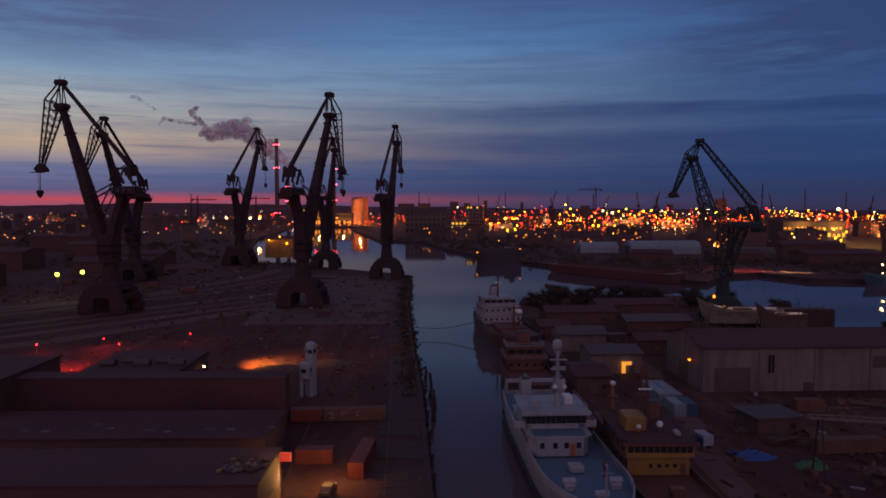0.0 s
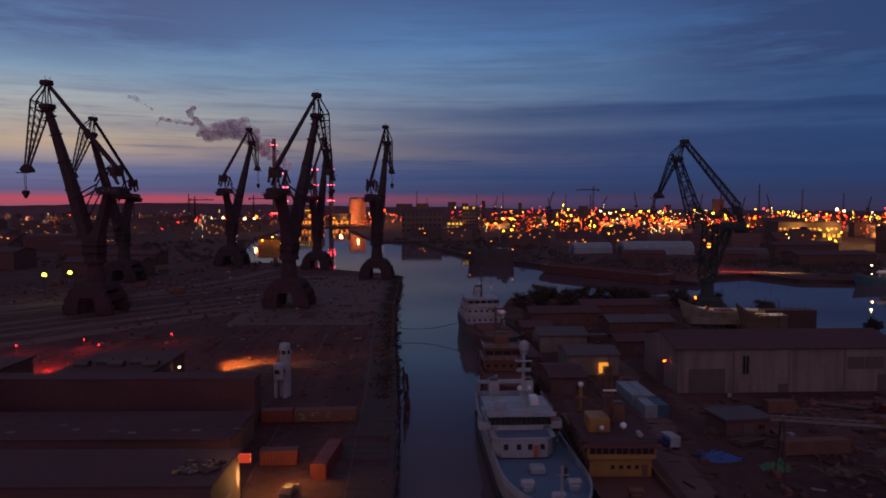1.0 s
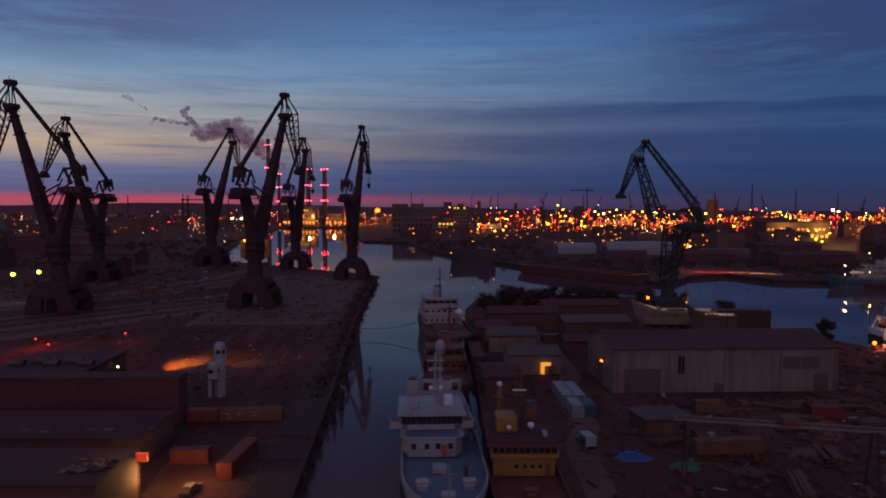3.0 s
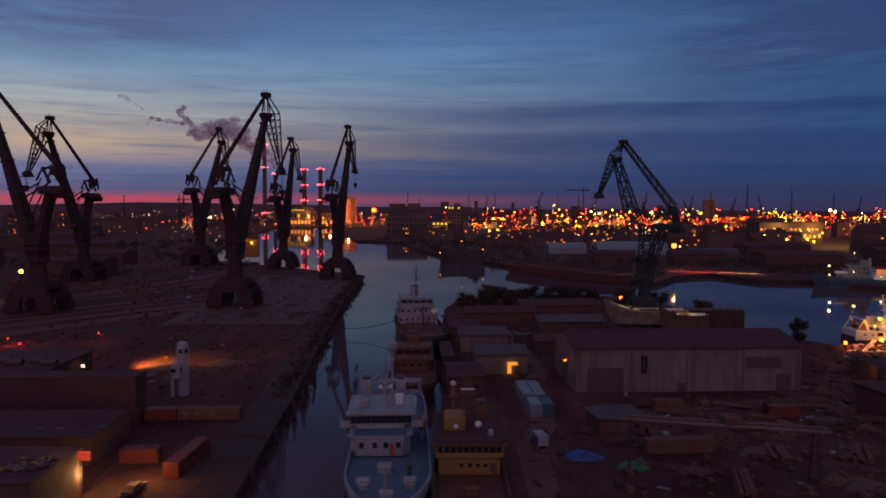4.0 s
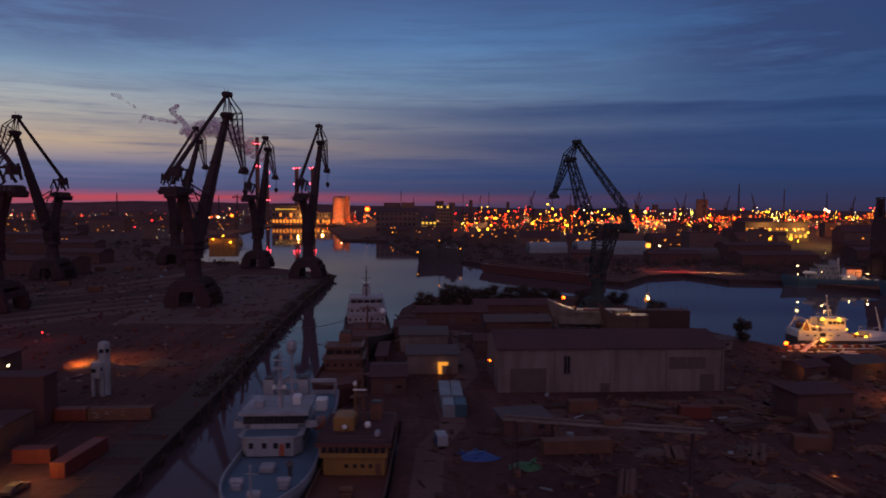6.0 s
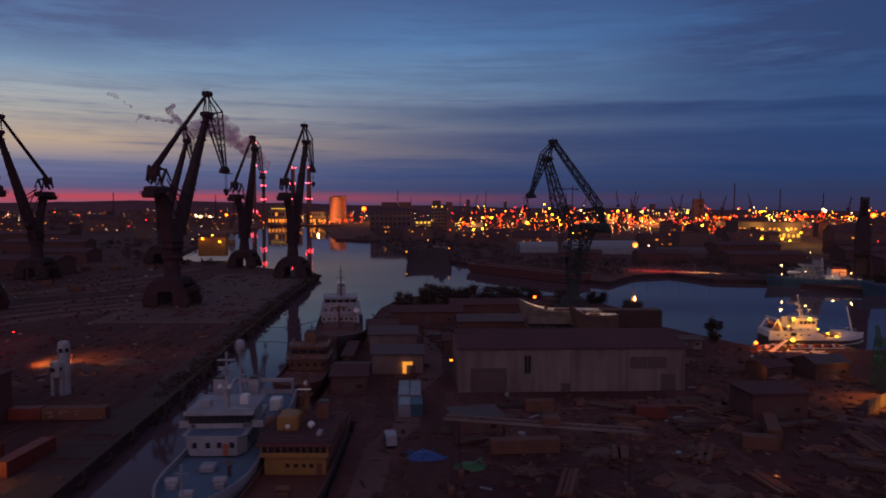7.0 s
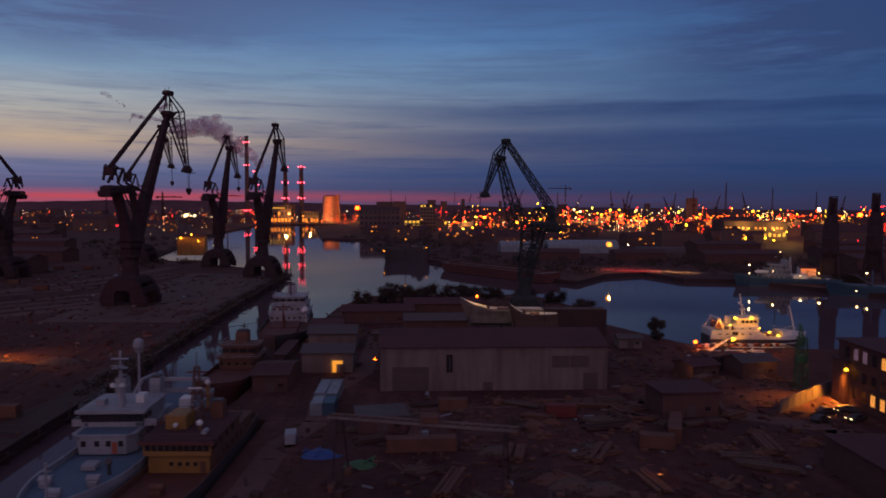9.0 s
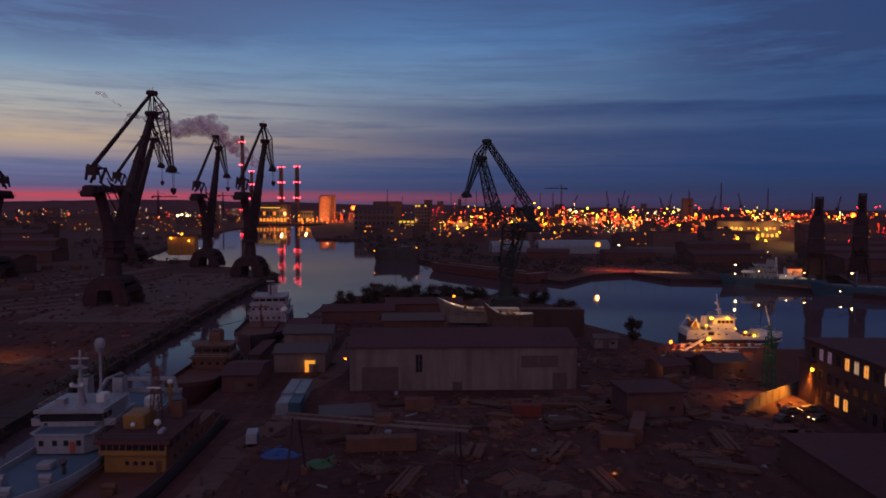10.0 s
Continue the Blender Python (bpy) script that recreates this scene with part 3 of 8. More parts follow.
crane(-34.0, 410.5, 76, (17.4, 93.0), (19.7, 82.9), (26.0, 85.4), (29.0, 66.6), "dark harbour crane on a portal at the pier tip", rope=7)
crane(105.5, 255.8, 137, (13.7, 93.2), (17.3, 84.0), (20.7, 87.1), (27.7, 65.4), "blue-grey lattice jib crane standing behind the long hall", s=0.73, paint=CRANE_B, lattice_jib=True, rope=0, back=1.12, foot=(5.6, 48.5))
# two quay cranes across the basin, seen end-on


def end_on_crane(x, y, k=1.0):
    s = thing("quay_crane", pose(x, y, GROUND, 0, 0, -33), "dark quay crane seen end-on across the basin", "crane", "harbour cranes")
    for a in (-1, 1):
        for b in (-1, 1):
            part("portal_leg", Geo().beam((a * 5.5, b * 5.5, 0.9), (a * 3.6, b * 3.6, 15 * k), 1.3), CRANE, s)
            part("bogie", Geo().slab(a * 5.5, b * 5.5, 0, 1.6, 3.2, 1.1, 0.2), CRANE, s)
        part("portal_beam", Geo().beam((a * 4.4, -4.8, 8), (a * 4.4, 4.8, 8), 1.1), CRANE, s)
    part("portal_tower", Geo().slab(0, 0, 5, 6.6, 6.6, 10 * k, 0.4), CRANE, s)
    part("turntable", Geo().tube((0, 0, 15 * k), (0, 0, 17 * k), 4.0, 4.0, 16), CRANE, s)
    h = part("machine_house", Geo().slab(0, 0, 17 * k, 8.2, 10, 9.0 * k, 0.6), CRANE, s)
    part("cab", Geo().slab(2.6, -5.6, 17 * k, 2.4, 2.4, 2.8, 0.3), CRANE, h)
    t = part("upper_tower", Geo().loft([[(p * w, q * d + o, z * k) for p, q in ((-1, -1), (1, -1), (1, 1), (-1, 1))] for w, d, o, z in ((4.1, 3.8, 0.5, 26), (3.9, 3.0, 1.0, 33), (2.7, 2.2, 1.5, 38.5))]), CRANE, s)
    part("jib", Geo().lattice((0, 2, 30 * k), (0, 11, 49 * k), 4.2, 2.6, 3.8, 2.0, 8, 0.8, 0.55), CRANE, s)
    part("jib_head", Geo().slab(0, 10.4, 41.0 * k, 4.4, 2.6, 7.6 * k, 0.3), CRANE, s)
    part("jib_plating", Geo().beam((0, 2.6, 31 * k), (0, 10, 46 * k), 3.9, 1.2), CRANE, s)
    part("stay", Geo().beam((-1.5, -3, 33 * k), (-1.5, 10, 47 * k), 0.5).beam((1.5, -3, 33 * k), (1.5, 10, 47 * k), 0.5), CRANE, t)


end_on_crane(296.5, 388)
end_on_crane(330.5, 402, 1.05)


# ---- ships ----
def hull(length, beam, depth, fore=3.0, stern=0.85, flare=0.7, draft=2.5, n=22, bulwark=1.0):
    """Ship's hull along +x, bow at length / 2; returns hull and deck meshes."""
    g, d = Geo(), Geo()
    rings, deck = [], []
    for k in range(n + 1):
        t = k / n
        x = -length / 2 + length * t
        w = beam / 2 * (stern + (1 - stern) * min(1, t / 0.18)) * (1 - max(0, (t - 0.68) / 0.32) ** 2.2 * 0.985)
        ww = w * (0.92 if t < 0.6 else 0.92 - (t - 0.6) * flare)
        top = depth + fore * max(0, (t - 0.55) / 0.45) ** 1.8 + 0.4 * max(0, 0.2 - t)
        rake = 3.0 * max(0, t - 0.85) / 0.15
        ring = []
        for a, z, e in ((1, top + bulwark, 0), (1, top, 0), (0.5, 0.8, 1), (0.5, -draft * 0.6, 1), (0.1, -draft, 1)):
            yy = w if not e else (ww if a == 0.5 else ww * 0.4)
            ring.append((x - (rake * (0 if z >= top else (0.5 if z > 0 else 1.0))), yy, z))
        rings.append(ring + [(p[0], -p[1], p[2]) for p in reversed(ring)])
        deck.append(((x, w * 0.985, top + 0.02), (x, -w * 0.985, top + 0.02)))
    m = len(rings[0])
    pts = [p for r in rings for p in r]
    faces = [(k * m + i, (k + 1) * m + i, (k + 1) * m + i + 1, k * m + i + 1) for k in range(n) for i in range(m - 1)]
    faces.append(tuple(range(m)))
    g.add(pts, faces)
    dp = [p for r in deck for p in r]
    d.add(dp, [(2 * k, 2 * k + 1, 2 * k + 3, 2 * k + 2) for k in range(n)])
    # inner face and cap of the bulwark
    inner = Geo()
    row = []
    for side in (1, -1):
        for k in (range(n + 1) if side > 0 else range(n, -1, -1)):
            a = rings[k][0]
            fa = 1 - 0.25 / max(a[1], 0.3)
            row.append([(a[0], side * a[1] * fa, a[2] - bulwark), (a[0], side * a[1] * fa, a[2]), (a[0], side * a[1], a[2])])
    inner.add([p for r in row for p in r], [(3 * k + i, 3 * k + 3 + i, 3 * k + 4 + i, 3 * k + 1 + i) for k in range(len(row) - 1) for i in (0, 1)])
    return g, d, inner


def tier(ship, name, x0, x1, w, z, h, material, over=0.5, round_=1.2, roof_mat=None, yc=0.0):
    """A storey of a deckhouse with chamfered corners and an overhanging deck on top."""
    body = part(name, Geo().loft(
        [[((x0 + x1) / 2 + a * (x1 - x0) / 2 - (round_ * 0.5 if abs(b) > 0.99 and a > 0 else 0), yc + b * w / 2, zz) for a, b in
          ((-1, -1), (1 - 2 * round_ / (x1 - x0), -1), (1, -1 + 2 * round_ / w), (1, 1 - 2 * round_ / w), (1 - 2 * round_ / (x1 - x0), 1), (-1, 1))] for zz in (z, z + h)]), material, ship)
    cap = Geo().loft([[((x0 + x1) / 2 + a * ((x1 - x0) / 2 + over), yc + b * (w / 2 + over), zz) for a, b in
                       ((-1, -1), (1 - 2 * round_ / (x1 - x0), -1), (1, -1 + 2 * round_ / w), (1, 1 - 2 * round_ / w), (1 - 2 * round_ / (x1 - x0), 1), (-1, 1))] for zz in (z + h, z + h + 0.22)])
    part("deck_edge", cap, roof_mat or material, body)
    return body


def windows_front(body, x, ys, z, w, h, material=GLASS_D, name="window"):
    for yy in ys:
        part(name, Geo().box(x, yy, z, 0.08, w, h), material, body)


def windows_side(body, xs, y, z, w, h, material=GLASS_D, name="window"):
    for xx in xs:
        part(name, Geo().box(xx, y, z, w, 0.08, h), material, body)


def railing(ship, pts, z, h=1.0, step=2.0, material=None):
    g = Geo()
    for (a, b), (c, d) in zip(pts, pts[1:]):
        n = max(1, int(math.hypot(c - a, d - b) / step))
        for lv in (0.5, 1.0):
            g.beam((a, b, z + h * lv), (c, d, z + h * lv), 0.06)
        for k in range(n + 1):
            t = k / n
            g.beam((a + (c - a) * t, b + (d - b) * t, z), (a + (c - a) * t, b + (d - b) * t, z + h), 0.06)
    part("railing", g, material or WHITE, ship)


def white_ship():
    s = thing("research_ship", pose(20.1, 112.5, 0, 0, 0, -87.2), "white research ship with blue foredeck and a tall white mast, moored", "ship", "moored ships")
    g, d, inn = hull(64, 13.0, 4.6, 1.8, 0.9)
    part("hull", g, WHITE, s)
    part("waterline_belt", belt(64, 13.0), HULL_DARK, s)
    part("bulwark", inn, WHITE, s)
    part("deck", d, DECK_BLUE, s)
    yc = -1.5
    b = tier(s, "deckhouse", -12, 5.4, 9.8, 4.9, 3.0, WHITE, 0.3, roof_mat=WHITE, yc=yc)
    windows_front(b, 5.45, [yc + k for k in (-3.0, -0.9, 0.9, 2.9)], 6.2, 0.75, 0.9)
    part("door", Geo().box(5.45, yc + 1.9, 5.0, 0.1, 0.8, 1.9), ORANGE, b)
    for yy in (yc + 4.95, yc - 4.95):
        windows_side(b, (-10, -7.6, -5.2, -2.8, -0.4, 2.0), yy, 6.3, 0.7, 0.7)
    for k in range(8):
        part("roof_slat", Geo().box(2.2 + 0.42 * k, yc, 8.12 - 0.02 * k, 0.3, 8.6, 0.16), DECK_BLUE, b)
    b3 = tier(s, "bridge", -8.0, 1.6, 10.0, 8.15, 2.7, WHITE, 0.6, yc=yc)
    for k in range(12):
        part("window", Geo().box(1.66, yc - 4.62 + k * 0.84, 9.05, 0.08, 0.8, 1.25), GLASS_D, b3)
    part("visor", Geo().box(1.95, yc, 10.62, 0.9, 11.4, 0.5), WHITE, b3)
    for z in (8.95, 10.32):
        part("window_frame", Geo().box(1.65, yc, z, 0.1, 10.2, 0.1), WHITE, b3)
    for yy in (yc + 5.03, yc - 5.03):
        windows_side(b3, (-1.4, 0.2), yy, 9.0, 1.2, 1.1)
    for yy in (yc + 6.0, yc - 5.9):
        part("bridge_wing", Geo().box(-0.4, yy, 8.1, 2.6, 2.0, 0.2).box(0.85, yy, 8.3, 0.1, 2.0, 1.0).box(-0.4, yy + math.copysign(0.95, yy), 8.3, 2.6, 0.1, 1.0), WHITE, s)
    railing(s, [(-8.0, yc + 5.2), (1.9, yc + 5.2), (1.9, yc - 5.2), (-8.0, yc - 5.2)], 11.07)
    part("roof_box", Geo().slab(-1.5, yc - 3.0, 11.07, 1.6, 1.6, 1.1, 0.1), WHITE, s)
    part("roof_box", Geo().slab(-3.5, yc + 3.0, 11.07, 2.2, 1.4, 1.4, 0.1), CREAM, s)
    # mast with platforms
    m = Geo().tube((-0.5, -0.8, 11), (-0.5, -0.8, 15.5), 0.5, 0.42, 12).tube((-0.5, -0.8, 15.5), (-0.5, -0.8, 20.6), 0.32, 0.16, 10)
    m.beam((-2.4, -0.8, 11.0), (-0.7, -0.8, 14.6), 0.25)
    mast = part("mast", m, WHITE, s)
    for a, z, w, l_ in ((-0.3, 17.6, 1.2, 2.4), (-0.3, 19.2, 0.9, 2.8), (0.2, 14.6, 1.6, 2.2)):
        part("crosstree", Geo().box(a, -0.8, z, w, l_, 0.12), WHITE, mast)
    part("radar_scanner", Geo().box(0.6, -0.8, 18.1, 0.3, 2.2, 0.22).tube((0.6, -0.8, 17.7), (0.6, -0.8, 18.1), 0.18), WHITE, mast)
    for yy in (-1.6, 0.0):
        part("searchlight", Geo().tube((0.7, yy, 15.1), (1.2, yy, 15.1), 0.32), CREAM, mast)
    dm = Geo().tube((-5.8, 0.2, 11), (-5.8, 0.2, 19.4), 0.24, 0.2, 10).tube((-5.8, 0.2, 19.2), (-5.8, 0.2, 19.7), 0.6, 0.75, 12)
    pole = part("dome_post", dm, WHITE, s)
    part("radar_dome", Geo().loft([[(-5.8 + r * math.cos(a * math.pi / 8), 0.2 + r * math.sin(a * math.pi / 8), z) for a in range(16)] for r, z in
                                   ((0.70, 19.7), (0.86, 20.1), (0.86, 20.8), (0.74, 21.3), (0.45, 21.6), (0.12, 21.7))]), WHITE, pole, "white radar dome", smooth=True)
    # funnels, aft gantry, crane, boats, winches
    for yy in (-4.6, 1.6):
        f = part("funnel", Geo().loft([[(-10.5 + a * w, yy + b * 0.9, z) for a, b in ((-1, -1), (1, -1), (1, 1), (-1, 1))] for w, z in ((1.4, 7.9), (1.3, 12.6), (1.1, 13.6))]), WHITE, s)
        part("funnel_cap", Geo().box(-10.5, yy, 13.6, 1.8, 1.4, 0.35), HULL_DARK, f)
    gan = Geo()
    for yy in (-5.4, 5.4):
        gan.beam((-30, yy, 4.6), (-28.5, yy, 8.6), 0.6, 0.7)
    gan.beam((-28.5, -5.6, 8.6), (-28.5, 5.6, 8.6), 0.6, 0.7)
    part("stern_gantry", gan, WHITE, s)
    part("deck_crane", Geo().tube((-15.5, -4.8, 4.7), (-15.5, -4.8, 8.6), 0.5, 0.45).beam((-15.5, -4.8, 8.6), (-18.0, -4.0, 11.2), 0.5, 0.6).beam((-18.0, -4.0, 11.2), (-21.5, -2.6, 11.5), 0.45, 0.5), WHITE, s)
    for x, y in ((-15.5, -4.6), (-21, 3.5), (-22, -3)):
        part("deck_locker", Geo().slab(x, y, 4.75, 3.0, 2.2, 2.2, 0.15), CREAM, s)
    for yy in (5.3,):
        b = part("lifeboat", Geo().loft([[(x, yy + w * math.cos(a * math.pi / 4), 7.6 + hh * math.sin(a * math.pi / 4)) for a in range(8)] for x, w, hh in
                                         ((-6.2, 0.2, 0.3), (-5.4, 0.8, 0.7), (-3.2, 1.0, 0.9), (-1.0, 0.8, 0.7), (-0.3, 0.2, 0.3))]), ORANGE, s, "orange lifeboat in davits")
        for xx in (-5, -1.6):
            part("davit", Geo().beam((xx, yy, 5), (xx, yy * 1.1, 9), 0.2), WHITE, b)
    for x, y in ((19, -3.4), (19, 3.2), (23.5, 0)):
        w = Geo().slab(x, y, 5.3, 1.5, 1.5, 0.9, 0.15)
        w.tube((x, y - 0.9, 6.4), (x, y + 0.9, 6.4), 0.55, n=12)
        part("winch", w, WHITE, s)
    part("hatch", Geo().slab(11.5, -0.6, 5.0, 2.2, 2.2, 0.9, 0.15), WHITE, s)
    part("ventilator", Geo().tube((14, 3.2, 4.9), (14, 3.2, 6.7), 0.3).tube((14, 3.2, 6.7), (14.4, 3.2, 7.1), 0.5, 0.55), HULL_DARK, s)
    part("foremast", Geo().tube((25.5, 0, 5.6), (25.5, 0, 11.2), 0.22, 0.14, 8).beam((25.5, -0.9, 10), (25.5, 0.9, 10), 0.12), WHITE, s)


def belt(length, beam):
    g, _, _ = hull(length, beam * 1.006, 0.7, 0.0, 0.9, bulwark=0.6)
    return g


def yellow_ship():
    s = thing("buoy_tender", pose(33.0, 104.0, 0, 0, 0, -90), "ochre-yellow workboat with orange roof band and brown mast, moored", "ship", "moored ships")
    g, d, inn = hull(52, 11.0, 3.6, 1.6, 0.88)
    part("hull", g, HULL_DARK, s)
    part("bulwark", inn, RUST, s)
    part("deck", d, DECK_RED, s)
    b = tier(s, "deckhouse", -21, 1.6, 9.8, 3.7, 2.8, RUST, 0.15)
    part("front_panel", Geo().box(1.66, 0, 3.72, 0.1, 9.5, 2.76), YELLOW, b, "ochre-yellow bulkhead")
    windows_front(b, 1.72, (-1.2, 0.1, 1.3, 2.5), 4.9, 0.6, 0.6)
    part("door", Geo().box(1.72, 3.7, 3.8, 0.08, 0.9, 1.8), RUST, b)
    windows_side(b, (-14, -11.5, -9, -6.5, -4, -1.5), 4.94, 4.9, 0.6, 0.6)
    windows_side(b, (-14, -11.5, -9, -6.5, -4, -1.5), -4.94, 4.9, 0.6, 0.6)
    b2 = tier(s, "bridge", -12, 2.4, 10.6, 6.72, 2.2, RUST, 0.5, roof_mat=ROOF)
    part("front_panel", Geo().box(2.44, 0, 6.74, 0.1, 10.4, 2.1), YELLOW, b2, "ochre-yellow bulkhead")
    for k in range(10):
        part("window", Geo().box(2.52, -4.5 + k, 7.5, 0.08, 0.86, 0.95), GLASS_D, b2)
    part("roof_band", Geo().box(2.7, 0, 8.55, 0.5, 11.6, 0.5), HULL_RED, b2)
    for yy in (5.34, -5.34):
        windows_side(b2, (-8, -5, -2, 0.8), yy, 7.5, 1.2, 0.9)
    railing(s, [(-12, 5.6), (2.5, 5.6), (2.5, -5.6), (-12, -5.6), (-12, 5.6)], 9.15, material=RUST)
    m = Geo().lattice((-6.5, 0, 9.1), (-6.5, 0, 18.5), 1.7, 1.7, 0.7, 0.7, 7, 0.14, 0.08).tube((-6.5, 0, 18.5), (-6.5, 0, 21), 0.1, 0.06, 6)
    mast = part("lattice_mast", m, RUST, s)
    part("crosstree", Geo().box(-6.5, 0, 17.5, 1.0, 3.0, 0.12).box(-6.5, 0, 14.0, 1.6, 2.2, 0.12), RUST, mast)
    part("radar_scanner", Geo().box(-5.7, 0, 15.0, 0.3, 2.2, 0.22), CREAM, mast)
    for x, y, r, z in ((-3.0, 1.6, 0.55, 9.2), (-2.2, -2.0, 0.4, 9.2), (-18, -2.2, 0.5, 12.0)):
        p = part("antenna_post", Geo().tube((x, y, 6.5 if x < -12 else 9.1), (x, y, z + 0.5), 0.14 if x > -12 else 0.3), YELLOW, s)
        if x < -12:
            part("platform", Geo().slab(x, y, 10.4, 1.8, 1.8, 0.2, 0.05), RUST, p)
            part("locker", Geo().slab(x, y, 6.75, 1.2, 1.2, 1.6, 0.1), RUST, p)
        part("antenna_dome", Geo().ball(x, y, z + r + 0.4, r, 12), CREAM, p, smooth=True)
    f = part("funnel", Geo().loft([[(-10 + a * w, 2.4 + bb * 1.0, z) for a, bb in ((-1, -1), (1, -1), (1, 1), (-1, 1))] for w, z in ((1.2, 9.1), (1.1, 11), (1.0, 11.8))]), RUST, s)
    part("funnel_cap", Geo().box(-10, 2.4, 11.8, 1.6, 1.5, 0.3), HULL_DARK, f)
    part("wheelhouse_top", Geo().slab(-5.0, -2.2, 9.1, 4.4, 3.4, 2.3, 0.2), YELLOW, s)
    part("life_raft", Geo().tube((-1.0, 3.4, 9.7), (0.4, 3.4, 9.7), 0.4, n=12), WHITE, s)
    for x, y in ((10, 0), (16, -1.5)):
        part("winch", Geo().slab(x, y, 3.9, 1.6, 1.6, 0.8, 0.1).tube((x, y - 1, 5), (x, y + 1, 5), 0.5), RUST, s)


def coaster(name, x, y, rz, length, beam, depth, label, hull_mat, deck_mat, house_mat, fore=2.0, tiers=3, mast_h=9.0, lifeboat=True, hold=True, wmat=GLASS_D, forward=0.0):
    s = thing(name, pose(x, y, 0, 0, 0, rz), label, "ship", "moored ships")
    g, d, inn = hull(length, beam, depth, fore, 0.85)
    part("hull", g, hull_mat, s)
    part("bulwark", inn, hull_mat, s)
    part("deck", d, deck_mat, s)
    x1 = -length / 2 + length * 0.36 + forward
    x0 = -length / 2 + 4 + forward
    z = depth + 0.1
    for k in range(tiers):
        a, b, w = x0 + 1.2 * k, x1 - 1.8 * k, beam * (0.86 - 0.07 * k)
        t = tier(s, ("deckhouse", "boat_deck", "bridge", "wheelhouse")[min(k, 3)], a, b, w, z, 2.6, house_mat, 0.45, 0.8)
        n = max(3, int(w / 1.9))
        windows_front(t, b + 0.05, [-w / 2 + w * (i + 0.5) / n for i in range(n)], z + 1.1, w / n * (0.86 if k == tiers - 1 else 0.4), 1.0 if k == tiers - 1 else 0.7, wmat)
        m_ = max(3, int((b - a) / 2.4))
        for yy in (w / 2 + 0.05, -w / 2 - 0.05):
            windows_side(t, [a + 1 + (b - a - 3) * i / (m_ - 1) for i in range(m_)], yy, z + 1.1, 0.7, 0.7, wmat)
            part("door", Geo().box(a + 2.2, yy, z + 0.1, 0.8, 0.09, 1.9), HULL_DARK, t)
        railing(s, [(a, w / 2 + 0.3), (b + 0.3, w / 2 + 0.3), (b + 0.3, -w / 2 - 0.3), (a, -w / 2 - 0.3)], z + 2.82)
        z += 2.82
    f = part("funnel", Geo().loft([[(x0 + 4 + a * w, b * 1.5, zz) for a, b in ((-1, -1), (1, -1), (1, 1), (-1, 1))] for w, zz in ((2.0, z - 2.8), (1.8, z + 2.2), (1.5, z + 3.0))]), house_mat, s)
    part("funnel_cap", Geo().box(x0 + 4, 0, z + 3.0, 2.6, 2.4, 0.5), HULL_DARK, f)
    m = part("mast", Geo().tube((x1 - 8, 0, z - 0.2), (x1 - 8, 0, z + mast_h), 0.35, 0.14).beam((x1 - 8, -1.6, z + mast_h * 0.6), (x1 - 8, 1.6, z + mast_h * 0.6), 0.2)
             .beam((x1 - 8, -1.0, z + mast_h * 0.8), (x1 - 8, 1.0, z + mast_h * 0.8), 0.15).beam((x1 - 10, 0, z), (x1 - 8, 0, z + mast_h * 0.5), 0.2), HULL_DARK, s)
    part("radar_scanner", Geo().box(x1 - 7.4, 0, z + mast_h * 0.45, 0.3, 2.6, 0.25), CREAM, m)
    if lifeboat:
        b = part("lifeboat", Geo().loft([[(xx, beam * 0.36 + w * math.cos(a * math.pi / 4), depth + 4.4 + hh * math.sin(a * math.pi / 4)) for a in range(8)] for xx, w, hh in
                                         ((x1 - 3.6, 0.2, 0.3), (x1 - 2.6, 1.0, 0.8), (x1 + 0.4, 1.2, 1.0), (x1 + 3.0, 1.0, 0.8), (x1 + 4.0, 0.2, 0.3))]), CREAM, s, "pale covered lifeboat")
        for xx in (x1 - 2, x1 + 2.4):
            part("davit", Geo().beam((xx, beam * 0.4, depth), (xx, beam * 0.36, depth + 6), 0.25), CREAM, b)
    if hold:
        for k in range(2):
            xx = x1 + 6 + k * length * 0.24
            part("hatch_coaming", Geo().slab(xx + length * 0.08, 0, depth, length * 0.2, beam * 0.6, 1.4, 0.15), deck_mat, s)
        xx = x1 + 4 + length * 0.22
        dr = part("derrick", Geo().tube((xx, 0, depth), (xx, 0, depth + 9), 0.4, 0.25).beam((xx, -2.5, depth + 8), (xx, 2.5, depth + 8), 0.4).beam((xx, 0.8, depth + 2), (xx + 8, 1.2, depth + 6.5), 0.3), deck_mat, s)
    part("windlass", Geo().slab(length * 0.4, 0, depth + fore * 0.4, 2, 3, 1.2, 0.15), RUST, s)
    return s


white_ship()
yellow_ship()
coaster("cargo_ship", 21.6, 226, -83, 62, 15.5, 4.6, "old ship with white superstructure and dark hull, moored", HULL_DARK, DECK_RED, WHITE, mast_h=11)
coaster("tug", 21.5, 166, -88, 40, 11.5, 3.2, "rust-red hulled tug with dark deckhouse, moored", HULL_RED, DECK_RED, RUST, tiers=2, mast_h=5, hold=False, lifeboat=False)
# far barge and the long red pontoon
coaster("moored_barge", 45, 557, 172, 38, 11, 9.6, "dark barge with pale deck moored across the basin", HULL_DARK, CREAM, HULL_DARK, tiers=1, mast_h=6, lifeboat=False, hold=False)


